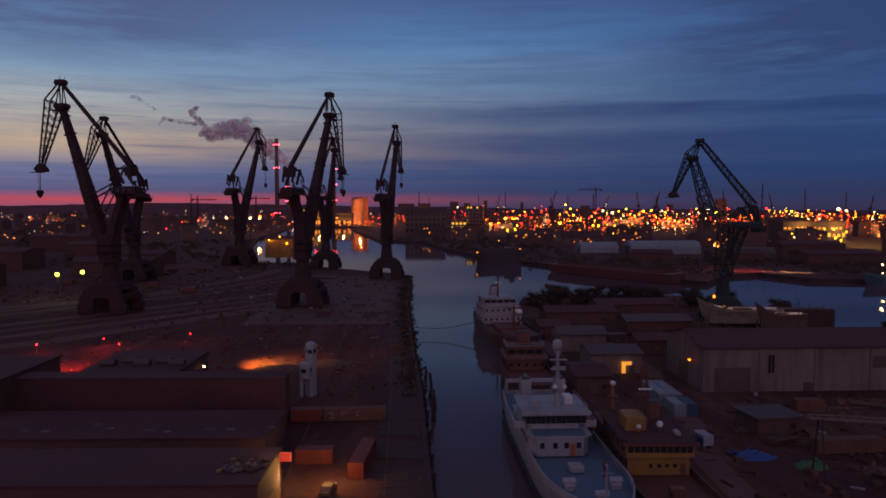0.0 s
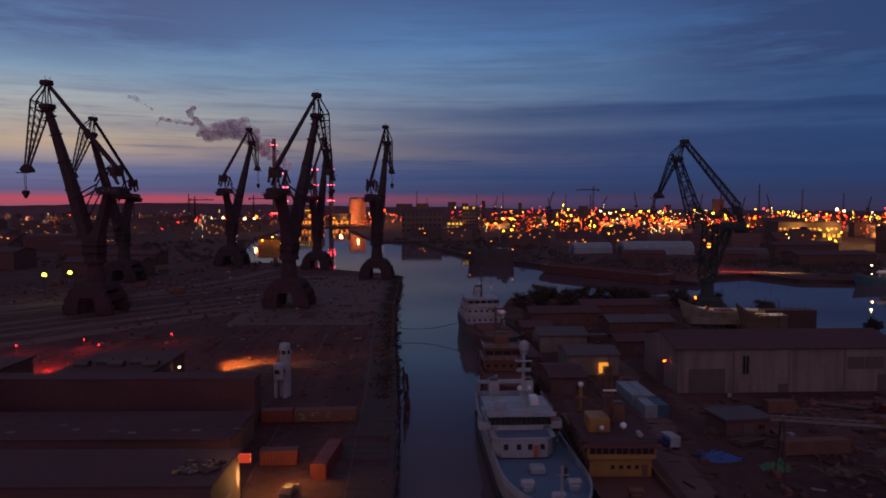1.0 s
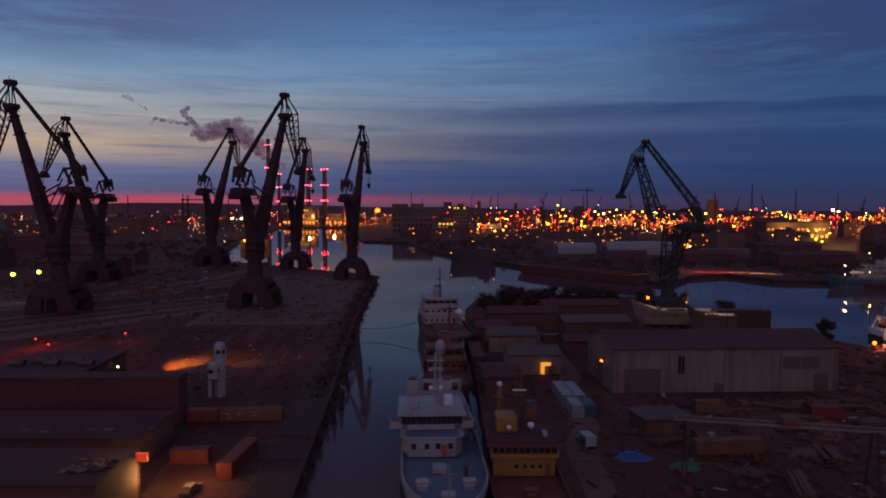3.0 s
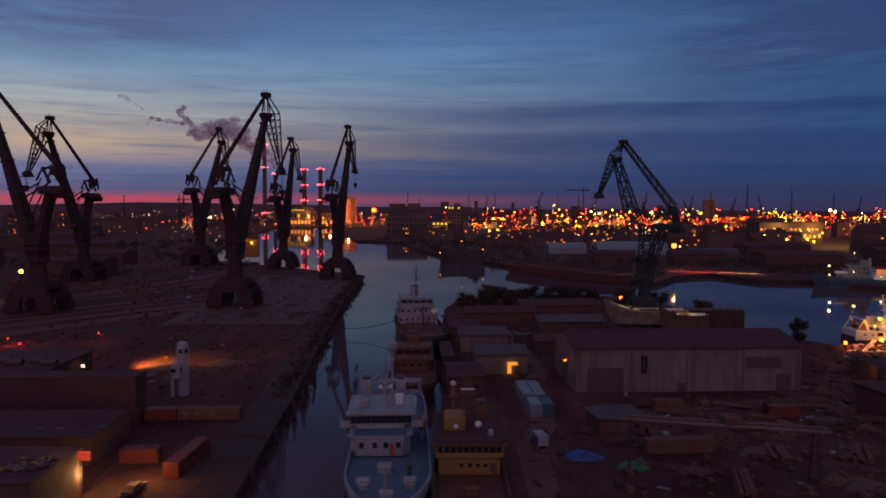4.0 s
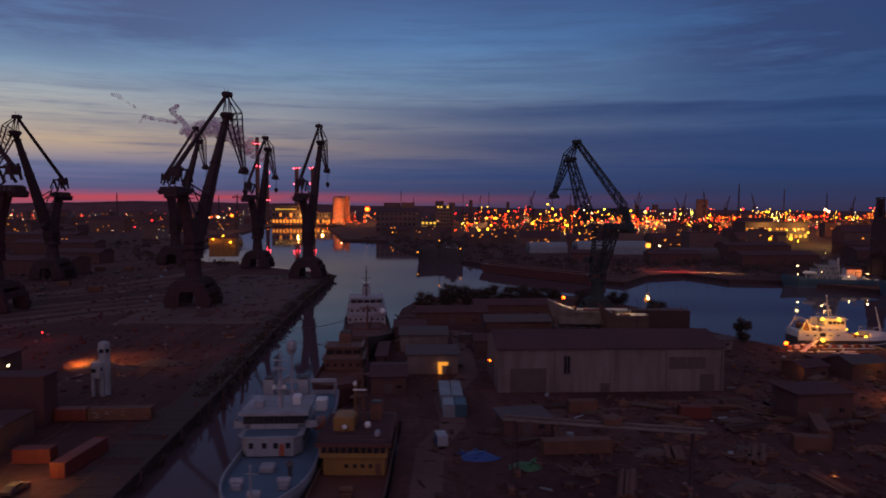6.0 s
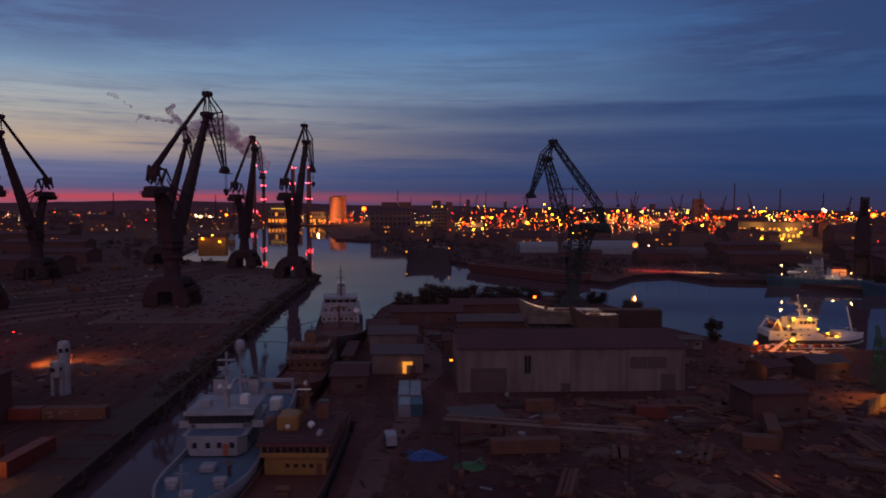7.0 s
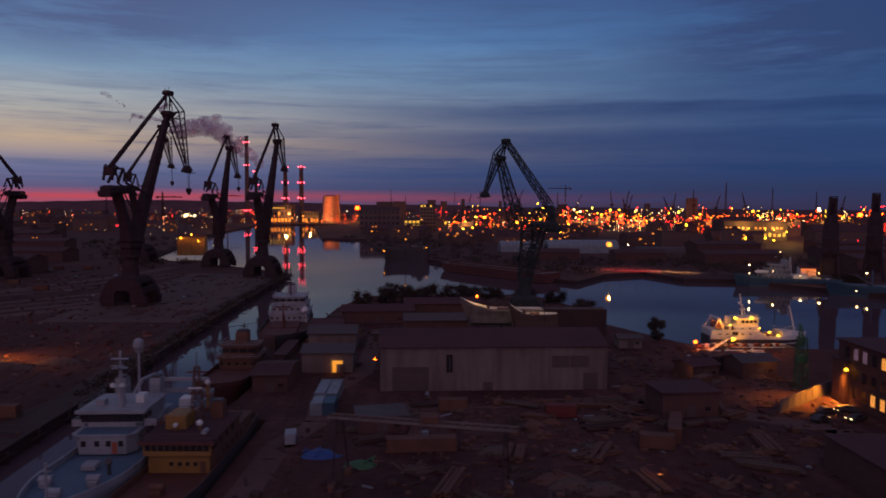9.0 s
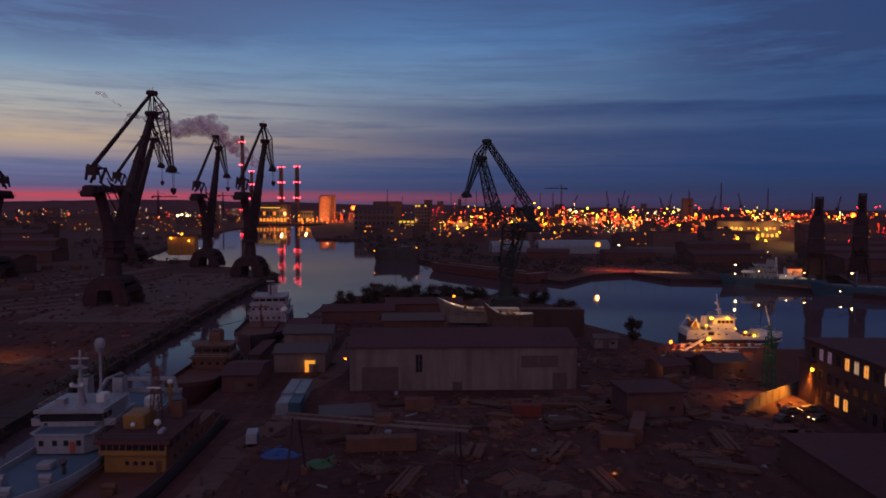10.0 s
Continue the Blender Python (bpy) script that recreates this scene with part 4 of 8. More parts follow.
# ---- buildings ----
def hall(name, x, y, rz, sx, sy, h, rise, label, wall, roof, wins=(), doors=(), z=GROUND, over=0.5, ribs=0.0):
    """Shed with real wall thickness; wins and doors are (side, along, sill, width, height)."""
    s = thing(name, pose(x, y, z, 0, 0, rz), label, "building", "yard buildings")
    t = 0.4
    for side, (px, py, lx, ly) in {"south_wall": (0, -sy / 2 + t / 2, sx, t), "north_wall": (0, sy / 2 - t / 2, sx, t), "west_wall": (-sx / 2 + t / 2, 0, t, sy - 2 * t), "east_wall": (sx / 2 - t / 2, 0, t, sy - 2 * t)}.items():
        g = Geo().box(px, py, 0, lx, ly, h)
        if "t_w" in side and rise > 0 and side[0] in "we":
            g.add([(px - t / 2, -sy / 2, h), (px - t / 2, sy / 2, h), (px - t / 2, 0, h + rise), (px + t / 2, -sy / 2, h), (px + t / 2, sy / 2, h), (px + t / 2, 0, h + rise)],
                  [(0, 1, 2), (5, 4, 3), (0, 2, 5, 3), (2, 1, 4, 5)])
        part("wall", g, wall, s)
    if rise > 0:
        part("roof", Geo().gable(0, 0, h, sx, sy, rise, over), roof, s)
    else:
        part("roof", Geo().box(0, 0, h, sx + 2 * over, sy + 2 * over, 0.35), roof, s)
    for side, along, sill, w, hh, m in wins:
        wp = {"s": (along, -sy / 2 - 0.02, w, 0.12), "n": (along, sy / 2 + 0.02, w, 0.12), "w": (-sx / 2 - 0.02, along, 0.12, w), "e": (sx / 2 + 0.02, along, 0.12, w)}[side]
        win = part("window", Geo().box(wp[0], wp[1], sill, wp[2], wp[3], hh), m, s)
        fr = Geo()
        if side in "sn":
            k = -0.05 if side == "s" else 0.05
            for e in (-w / 2, 0, w / 2):
                fr.box(wp[0] + e, wp[1] + k, sill, 0.12, 0.1, hh)
            for e in (0, hh - 0.1):
                fr.box(wp[0], wp[1] + k, sill + e, w, 0.1, 0.1)
        else:
            k = -0.05 if side == "w" else 0.05
            for e in (-w / 2, 0, w / 2):
                fr.box(wp[0] + k, wp[1] + e, sill, 0.1, 0.12, hh)
            for e in (0, hh - 0.1):
                fr.box(wp[0] + k, wp[1], sill + e, 0.1, w, 0.1)
        part("window_frame", fr, wall, win)
    for side, along, sill, w, hh, m in doors:
        wp = {"s": (along, -sy / 2 - 0.04, w, 0.16), "n": (along, sy / 2 + 0.04, w, 0.16), "w": (-sx / 2 - 0.04, along, 0.16, w), "e": (sx / 2 + 0.04, along, 0.16, w)}[side]
        part("door", Geo().box(wp[0], wp[1], sill, wp[2], wp[3], hh), m, s)
    if ribs:
        n = int(sx / ribs)
        for k in range(n + 1):
            part("pilaster", Geo().box(-sx / 2 + 0.3 + k * (sx - 0.6) / n, -sy / 2 - 0.12, 0, 0.5, 0.24, h - 0.1), wall, s)
    return s


DOOR_D = mat("dark_steel_door", (0.05, 0.035, 0.035), (0.09, 0.06, 0.055), 0.7, scale=0.6)
# long pale hall: front wall runs from (59, 154) to (110, 157)
hall("long_hall", 85.5, 166.5, 2.5, 53, 22, 10.2, 2.4, "long pale-rendered hall with a low dark roof", WALL_P, ROOF,
     wins=[("s", 17.6, 5.2, 9.2, 3.0, DOOR_D), ("s", -10.5, 4.2, 1.6, 4.4, GLASS_D)], doors=[("s", -19.5, 0.05, 8.5, 5.6, DOOR_D), ("s", -1.6, 0.05, 2.2, 2.0, DOOR_D), ("s", 22.6, 0.05, 3.4, 4.0, DOOR_D), ("w", 0, 0.05, 5.0, 5.0, DOOR_D)], ribs=13.0)
wlp = thing("wall_lamp", pose(58.3, 158.5, GROUND), "small orange lamp on the hall's end wall", "lamp")
part("bracket", Geo().beam((0.6, 0, 6.6), (-0.3, 0, 6.8), 0.1), CRANE, wlp)
part("head", Geo().ball(-0.4, 0, 6.6, 0.28, 8), L_SODIUM, wlp)
# dark sheds on the west quay
hall("dark_shed", -64, 131.4, 1, 67, 4.8, 9.4, 0, "tall dark windowless shed on the west quay", ROOF, ROOF, over=0.15)
hall("boiler_shed", -68.6, 154.5, 2, 20.5, 28, 6.4, 0, "dark brick shed with a flat tar roof", WALL_D, ROOF)
hall("side_shed", -112.4, 131, 1, 60, 28, 10.2, 0, "large dark shed with a flat roof", WALL_D, ROOF)
hall("low_shed", -58, 116, 1, 58, 15, 4.6, 0, "low dark shed with a patched flat roof", WALL_D, ROOF, over=0.2)
# roof lights and loose sheets on the flat roofs
for k in range(5):
    ob = part("roof_light", Geo().gable(0, 0, 0.5, 3.2, 2.0, 0.8, 0.1).box(0, 0, 0, 3.2, 1.8, 0.5), ROOF_G)
    ob.matrix_basis = pose(-75.5 + 3.9 * k, 152 + 2.5 * (k % 2), GROUND + 6.75, 0, 0, 1)
    tagged(ob, "glazed roof light standing on the tar roof", "roof light", "roof lights")
for k in range(16):
    ob = part("roof_sheet", Geo().box(0, 0, 0, 1.2 + 3.4 * noise.noise((k * 1.7, 2.2, 0)) ** 2, 0.9, 0.05), (ROOF_G, CONCRETE, RUBBLE)[k % 3])
    ob.matrix_basis = pose(-80 + 3.4 * k, 111.5 + 7 * abs(noise.noise((k * 0.9, 7.1, 0))), GROUND + 4.96, 0, 0, 9 * (k % 3) - 6)
    tagged(ob, "loose roofing sheet lying on the low shed roof", "roofing sheet", "loose roofing sheets")
hall("gate_shed", -44, 90, 1, 41, 13, 7.2, 0, "low dark shed with a lit east wall", WALL_D, ROOF, over=0.2, doors=[("e", 0, 0.05, 3.0, 3.4, DOOR_D)], wins=[("s", -8, 3, 2, 1.6, GLASS_D), ("s", 8, 3, 2, 1.6, GLASS_D)])

# control tower: a slim white round tower with a lower round turret
tw = thing("lookout_tower", pose(-30.2, 151.5, GROUND) @ Matrix.Diagonal((0.85, 0.85, 1.0, 1.0)), "slim white round lookout tower with dark window bands", "tower")
ring = lambda cx, cy, r, z, n=20: [(cx + r * math.cos(2 * math.pi * a / n), cy + r * math.sin(2 * math.pi * a / n), z) for a in range(n)]
b = part("tall_shaft", Geo().loft([ring(0.5, 0.6, r, z) for r, z in ((1.45, 0), (1.45, 11.3), (1.3, 11.9), (0.6, 12.2))]), WHITE, tw, smooth=False)
part("window_band", Geo().loft([ring(0.5, 0.6, 1.5, 9.7), ring(0.5, 0.6, 1.5, 10.6)]), GLASS_D, b)
for k in range(6):
    a = k * math.pi / 3
    part("mullion", Geo().box(0.5 + 1.5 * math.cos(a), 0.6 + 1.5 * math.sin(a), 9.7, 0.35, 0.35, 0.9), WHITE, b)
b = part("low_turret", Geo().loft([ring(-0.5, -0.8, r, z) for r, z in ((1.5, 4.2), (1.65, 4.4), (1.65, 7.4), (1.5, 7.8))]), WHITE, tw)
part("window", Geo().box(-0.9, -2.4, 5.6, 1.3, 0.2, 0.9), GLASS_D, b)
part("window", Geo().box(0.9, -1.8, 5.8, 0.3, 0.3, 0.9), GLASS_D, b)
for x in (-1.6, 0.9):
    part("leg", Geo().box(x, -1.2, 0, 0.7, 0.7, 4.3), WHITE, tw)


def container(x, y, rz, z, m, label, length=6.1, name="shipping_container"):
    s = thing(name, pose(x, y, z, 0, 0, rz), label, "container", "yard containers")
    g = Geo()
    n = int(length / 0.28)
    for side in (-1, 1):
        pts = []
        for k in range(n + 1):
            xx = -length / 2 + 0.1 + (length - 0.2) * k / n
            dep = 1.18 if k % 2 else 1.14
            pts += [(xx, side * dep, 0.16), (xx, side * dep, 2.45)]
        g.add(pts, [(2 * k, 2 * k + 2, 2 * k + 3, 2 * k + 1) for k in range(n)])
    g.box(0, 0, 0.12, length - 0.1, 2.3, 0.1).box(0, 0, 2.42, length - 0.1, 2.34, 0.06)
    part("body", g, m, s)
    for e in (-1, 1):
        part("end_frame", Geo().box(e * (length / 2 - 0.07), 1.15, 0, 0.16, 0.16, 2.59).box(e * (length / 2 - 0.07), -1.15, 0, 0.16, 0.16, 2.59).box(e * (length / 2 - 0.07), 0, 2.42, 0.16, 2.3, 0.17).box(e * (length / 2 - 0.07), 0, 0, 0.16, 2.3, 0.16), m, s)
        for k in (-0.56, 0.56):
            part("end_door", Geo().box(e * (length / 2 - 0.06), k, 0.16, 0.07, 1.08, 2.26).box(e * (length / 2 - 0.01), k + 0.2, 0.2, 0.05, 0.05, 2.2), m, s)
    return s


# red containers and the flat cabins by the west quay
container(-21.3, 111, 3, GROUND, REDBOX, "dull red shipping container beside a lit wall")
container(-13.2, 110, 86, GROUND, REDBOX, "dull red shipping container standing end-on", 12.2)
container(-17.6, 134, 4, GROUND, RUST, "rusty container with pale painted scrawl", 12.2)
container(-27.0, 133.4, 4, GROUND, REDBOX, "faded red container in a row", 6.1)
# white containers and cabins along the yard lane
for x_, y_, l_, m_, lab in ((47.2, 149.4, 12.2, BOXW, "pale grey container in a row by the lane"), (49.75, 149.4, 12.2, BOXW, "pale blue-grey container in a row by the lane"),
                           (47.9, 138.8, 6.1, BOXW, "pale container with a dull top beside the lane"), (50.4, 139.0, 6.1, HULL_BLUE, "dull blue container beside the lane")):
    container(x_, y_, 92, GROUND, m_, lab, l_)
hall("lane_shed", 44, 178, 3, 13, 12, 5.0, 1.2, "low grey shed with a lit doorway", WALL_P, ROOF_G, doors=[("s", 2.6, 2.2, 2.6, 0.9, L_WINDOW), ("s", 1.8, 0.05, 1.0, 2.2, L_WINDOW), ("s", 4.0, 0.05, 1.4, 2.1, DOOR_D)])
lamp("doorway_light", 46.0, 171.2, 4.6, 60, (1.0, 0.36, 0.04), 0.2)
hall("lane_shed", 41, 205, 3, 14, 12, 5.0, 1.5, "low shed with pale sheet roof", WALL_P, ROOF_G)

# ---- brick office block with lit windows ----
wl_ = []
for k in range(9):
    m_up = (GLASS_D, L_COOL_DIM, L_COOL_DIM, GLASS_D, L_LITW, L_LITC, L_LITW, GLASS_D, L_LITC)[k]
    wl_.append(("w", 15.5 - k * 3.1, 10.0, 1.5, 2.6, m_up))
    wl_.append(("w", 15.5 - k * 3.1, 5.6, 1.5, 2.4, GLASS_D))
    wl_.append(("w", 15.5 - k * 3.1, 1.6, 1.5, 2.6, L_LITW if k in (3, 4) else GLASS_D))
hall("brick_office", 172.7, 131, 0, 20, 38, 13.4, 0, "dark brick office block with some lit windows", WALL_D, ROOF, wins=wl_)
hall("stair_annex", 162.05, 147.6, 0, 1.3, 4.6, 9.2, 0, "narrow brick annex lit by a wall lamp", WALL_D, ROOF, over=0.2)
hall("flat_shed", 167, 96, 1, 60, 27, 5.2, 0, "broad dark shed with a flat tar roof", WALL_D, ROOF, over=0.3)

# ---- far side: chimneys, silos, blocks ----
def chimney(x, y, h, r, label, lights=()):
    s = thing("factory_chimney", pose(x, y, GROUND), label, "chimney", "power station chimneys")
    part("shaft", Geo().tube((0, 0, 0), (0, 0, h), r, r * 0.72, 18), FAR, s)
    part("rim", Geo().tube((0, 0, h - 2), (0, 0, h), r * 0.85, r * 0.85, 18), FAR, s)
    for z in lights:
        for k in range(3):
            a = math.pi * (k - 1) / 2.2 - math.pi / 2
            part("warning_light", Geo().ball(r * 1.1 * math.cos(a), r * 1.1 * math.sin(a), z, 1.35, 6), L_REDW, s)


L_REDW = glowing("red_warning_glow", (1.0, 0.03, 0.05), 34.0, True)
chimney(-310, 1690, 140, 6.5, "tall chimney with red warning lights", (62, 100, 138))
chimney(-267, 1672, 140, 6.5, "tall chimney with red warning lights", (62, 100, 138))
chimney(-440, 1815, 226, 6.5, "very tall slender chimney", (30, 150, 210))
chimney(-385, 1700, 130, 5.0, "tall chimney with red warning lights", (60, 95, 128))

# ---- power station, silos and blocks on the far shore ----
def gable_wall(g, sx, sy, h, rise):
    """Fills the two gable ends under a pitched roof."""
    for e in (-sx / 2, sx / 2 - 0.4):
        g.loft([[(e + d, b * sy / 2, h + z) for b, z in ((-1, 0), (1, 0), (0, rise))] for d in (0, 0.4)])
    return g


def block(name, x, y, sx, sy, h, label, m=None, rz=0, roof=0.0, floors=0, lit=None, cols=0, group="far shore buildings", lit_rows=None):
    s = thing(name, pose(x, y, GROUND, 0, 0, rz), label, "building", group)
    part("wall", gable_wall(Geo().box(0, 0, 0, sx, sy, h), sx, sy, h, roof) if roof else Geo().box(0, 0, 0, sx, sy, h), m or FAR, s)
    if roof:
        part("roof", Geo().gable(0, 0, h, sx, sy, roof, 0.5), ROOF, s)
    else:
        part("roof", Geo().box(0, 0, h, sx + 0.6, sy + 0.6, 0.8), ROOF, s)
    for f in range(floors):
        for c in range(cols):
            w = sx / cols
            glow_ = lit and (lit_rows is None or (f, c) in lit_rows)
            part("window", Geo().box(-sx / 2 + w * (c + 0.5), -sy / 2 - 0.1, h * (f + 0.35) / floors, w * 0.6, 0.3, h / floors * 0.5), lit if glow_ else GLASS_D, s)
    return s


L_FAR = glowing("far_window_glow", (1.0, 0.28, 0.02), 1.3, True)
L_FARY = glowing("far_yellow_window_glow", (1.0, 0.55, 0.05), 1.1, True)
# power station under the chimneys
ps = block("power_station", -318, 1640, 74, 40, 46, "boxy power station with a lit conveyor and lit arches", FAR, floors=3, cols=9, lit=L_FAR, lit_rows={(0, k) for k in range(9)} | {(1, 2), (1, 5)})
part("conveyor_light", Geo().box(-4, -20.6, 37, 50, 0.5, 1.6), L_FARY, ps, "lit yellow strip")
block("boiler_house", -240, 1660, 40, 36, 30, "low boiler house with lit windows", FAR, floors=2, cols=6, lit=L_FAR, lit_rows={(0, 0), (0, 1), (0, 3), (0, 5)})
silo = thing("grain_silo", pose(-238, 1905, GROUND), "tall cylindrical silo washed in orange light", "silo", "far shore buildings")
part("drum", Geo().tube((0, 0, 0), (0, 0, 70), 17, 17, 24), CONCRETE, silo)
part("cap", Geo().tube((0, 0, 70), (0, 0, 73), 16, 12, 24), FAR, silo)
part("lift_tower", Geo().box(22, 4, 0, 12, 14, 74), FAR, silo)
lamp("silo_floodlight", -250, 1864, 16, 2.4e5, (1.0, 0.20, 0.03), 2.0)
lamp("silo_floodlight", -225, 1860, 44, 2.2e5, (1.0, 0.20, 0.03), 2.0)
block("warehouse_block", -30, 1176, 68, 40, 36, "big dark warehouse block with a hipped roof", FAR, roof=6.0, floors=4, cols=9)
block("lit_house", 26, 1135, 26, 18, 20, "small house with rows of lit yellow windows", FAR, floors=3, cols=4, lit=L_FARY)
block("tall_block", 52, 1150, 26, 22, 46, "tall pale block beside the water", FAR, floors=8, cols=5, lit=L_FARY, lit_rows={(7, 0), (7, 1), (7, 3)})
lh = block("lit_ship_hall", 488, 915, 84, 40, 25, "long open hall flooded with yellow light", FAR)
for k in range(13):
    part("bay_opening", Geo().box(-38 + k * 6.3, -20.2, 5.0, 3.4, 0.5, 3.6 if k % 3 else 5.0), L_FARY if k % 3 != 1 else L_FAR, lh, "lit bay")
for k in range(15):
    if k % 4 != 2:
        part("bay_opening", Geo().box(-39 + k * 5.6, -20.2, 15, 3.0, 0.5, 2.4), L_FAR, lh, "lit bay")
# pale roofed hangars across the basin
def hangar(x, y, rz, length, width, h, label, m):
    s = thing("boat_hangar", pose(x, y, GROUND, 0, 0, rz), label, "building", "hangars")
    prof = [(width / 2 * math.cos(math.pi * k / 10), h * (0.35 + 0.65 * math.sin(math.pi * k / 10)) if 0 < k < 10 else 0.0) for k in range(11)]
    part("shell", Geo().loft([[(e, b, z) for b, z in prof] for e in (-length / 2, length / 2)]), m, s)
    n = int(length / 7)
    for k in range(n + 1):
        e = -length / 2 + k * length / n
        part("rib", Geo().loft([[(e + d, b * 1.015, z * 1.015) for b, z in prof] for d in (-0.25, 0.25)]), m, s)
    part("door", Geo().box(-length / 2 - 0.1, 0, 0, 0.3, width * 0.5, h * 0.6), DOOR_D, s)


hangar(205, 640, 4, 66, 24, 12, "long pale curved-roof hangar across the basin", BOXW)
hangar(148, 655, 4, 36, 20, 10, "pale curved-roof hangar with an open end", BOXW)
hangar(262, 585, -6, 40, 18, 9, "low grey hangar beside the basin", ROOF_G)

# ---- hills and the town ----
rng = random.Random(5)
hills = Geo()
cols_ = 90
for k in range(cols_ + 1):
    t = k / cols_
    x = -4600 + 9200 * t
    h = 46 + 34 * math.exp(-((x + 1900) / 1500) ** 2) + 9 * noise.noise((x / 420, 1.3, 0)) + 5 * noise.noise((x / 130, 5.1, 0)) - 16 * max(0, x / 4600)
    hills.v += [(x, 4300, GROUND - 1), (x, 4500, h * 0.7), (x, 4700, h), (x, 4880, GROUND - 1)]
for k in range(cols_):
    for j in range(3):
        a = 4 * k + j
        hills.f.append((a, a + 4, a + 5, a + 1))
tagged(part("backdrop_hills", hills, FAR_D), "low dark wooded hills along the horizon", "hills", kind="structure")


def town_house(k):
    g = Geo()
    w, d, h = rng.uniform(16, 60), rng.uniform(14, 26), rng.uniform(7, 22)
    s = thing("distant_building", Matrix.Identity(4), "distant dark block in the town", "building", "distant town")
    g.box(0, 0, 0, w, d, h)
    part("wall", gable_wall(g, w, d, h, d * 0.28) if k % 2 else g, FAR, s)
    if k % 2:
        part("roof", Geo().gable(0, 0, h, w, d, d * 0.28, 0.5), ROOF, s)
    else:
        part("roof", Geo().box(0, 0, h, w + 0.5, d + 0.5, 0.7).box(w * 0.2, 0, h, 5, 5, 3), ROOF, s)
    return s


def on_land(x, y):
    for poly in (WEST, NORTH, FARLAND):
        inside = False
        for (a, b), (c, d) in zip(poly, poly[1:] + poly[:1]):
            if (b > y) != (d > y) and x < (c - a) * (y - b) / (d - b) + a:
                inside = not inside
        if inside:
            return True
    return False


kinds = [town_house(k) for k in range(10)]
spots = []
for k in range(4000):
    y = 620 + 2700 * rng.random() ** 1.3
    x = 40 + y * rng.uniform(-0.78, 0.72)
    if not on_land(x, y) or not on_land(x - 45, y - 30) or not on_land(x + 45, y - 30):
        continue
    if any(abs(x - a) < 42 and abs(y - b) < 60 for a, b in spots):
        continue
    if any(abs(x - a) < 90 and abs(y - b) < 60 for a, b in ((-318, 1640), (-240, 1660), (-238, 1905), (-30, 1176), (40, 1140), (488, 915), (205, 640), (262, 585), (148, 655))):
        continue
    spots.append((x, y))
    if len(spots) >= 230:
        break
for k, (x, y) in enumerate(spots):
    m = pose(x, y, GROUND, 0, 0, rng.uniform(-25, 25))
    if k < 10:
        kinds[k].matrix_basis = m
    else:
        copy_thing(kinds[k % 10], m)

# slim far masts, pylons and building cranes on the skyline
def tower_crane(x, y, h, jib, rz):
    s = thing("tower_crane", pose(x, y, GROUND, 0, 0, rz), "distant tower crane with a level jib", "crane", "distant cranes")
    part("mast", Geo().lattice((0, 0, 0), (0, 0, h), 3, 3, 3, 3, 12, 0.7, 0.4), CRANE, s)
    part("jib", Geo().lattice((-jib * 0.3, 0, h), (jib, 0, h), 2.4, 2.4, 1.6, 1.6, 12, 0.7, 0.4), CRANE, s)
    part("counterweight", Geo().box(-jib * 0.28, 0, h - 3, 5, 3, 4), CRANE, s)
    part("peak", Geo().lattice((0, 0, h), (0, 0, h + 9), 2.5, 2.5, 0.5, 0.5, 3, 0.6, 0.4).beam((0, 0, h + 9), (jib * 0.7, 0, h + 1), 0.4).beam((0, 0, h + 9), (-jib * 0.28, 0, h + 1), 0.4), CRANE, s)


tower_crane(-560, 1560, 62, 42, 8)
tower_crane(402, 1800, 92, 45, 175)
tower_crane(-520, 1900, 70, 40, 30)


def luffer(x, y, h, lean, label="distant slewing crane with a raised jib"):
    s = thing("distant_crane", pose(x, y, GROUND), label, "crane", "distant cranes")
    part("tower", Geo().lattice((0, 0, 0), (0, 0, h * 0.55), 5, 5, 3, 3, 6, 0.5, 0.3), CRANE, s)
    part("cab", Geo().slab(0, 0, h * 0.5, 9, 6, 6, 0.5), CRANE, s)
    part("jib", Geo().lattice((2, 0, h * 0.55), (2 + lean, 0, h), 2.2, 2.2, 0.8, 0.8, 8, 0.45, 0.25), CRANE, s)
    part("tie", Geo().beam((-4, 0, h * 0.62), (2 + lean, 0, h), 0.7), CRANE, s)


for k, (x, y, h, lean) in enumerate([(255, 1620, 84, 12), (275, 1700, 70, -10), (560, 1800, 88, 8), (640, 1700, 70, -14), (720, 1900, 84, 6), (760, 1850, 92, -5), (470, 2000, 80, 15), (600, 2100, 95, -8), (880, 2000, 80, 10),
                                     (150, 1900, 78, 6), (1010, 2100, 90, -12), (680, 2200, 84, 10), (520, 1650, 66, -9), (1250, 2000, 80, 8)]):
    luffer(x, y, h, lean)
for x, y, h in ((-68, 1950, 92), (700, 1500, 98), (-700, 1900, 84), (-830, 1850, 80), (-620, 2050, 78), (120, 2300, 92), (200, 2200, 96), (-50, 2400, 80), (420, 2300, 90), (900, 1700, 92), (330, 1500, 74), (1120, 1900, 88)):
    s = thing("lattice_pylon", pose(x, y, GROUND), "slim dark lattice mast on the skyline", "mast", "skyline masts")
    part("shaft", Geo().lattice((0, 0, 0), (0, 0, h), 5, 5, 0.8, 0.8, 12, 0.4, 0.25), CRANE, s)
    for z in (0.7, 0.82, 0.93):
        part("arm", Geo().beam((-7 * (1.3 - z), 0, h * z), (7 * (1.3 - z), 0, h * z), 0.45), CRANE, s)
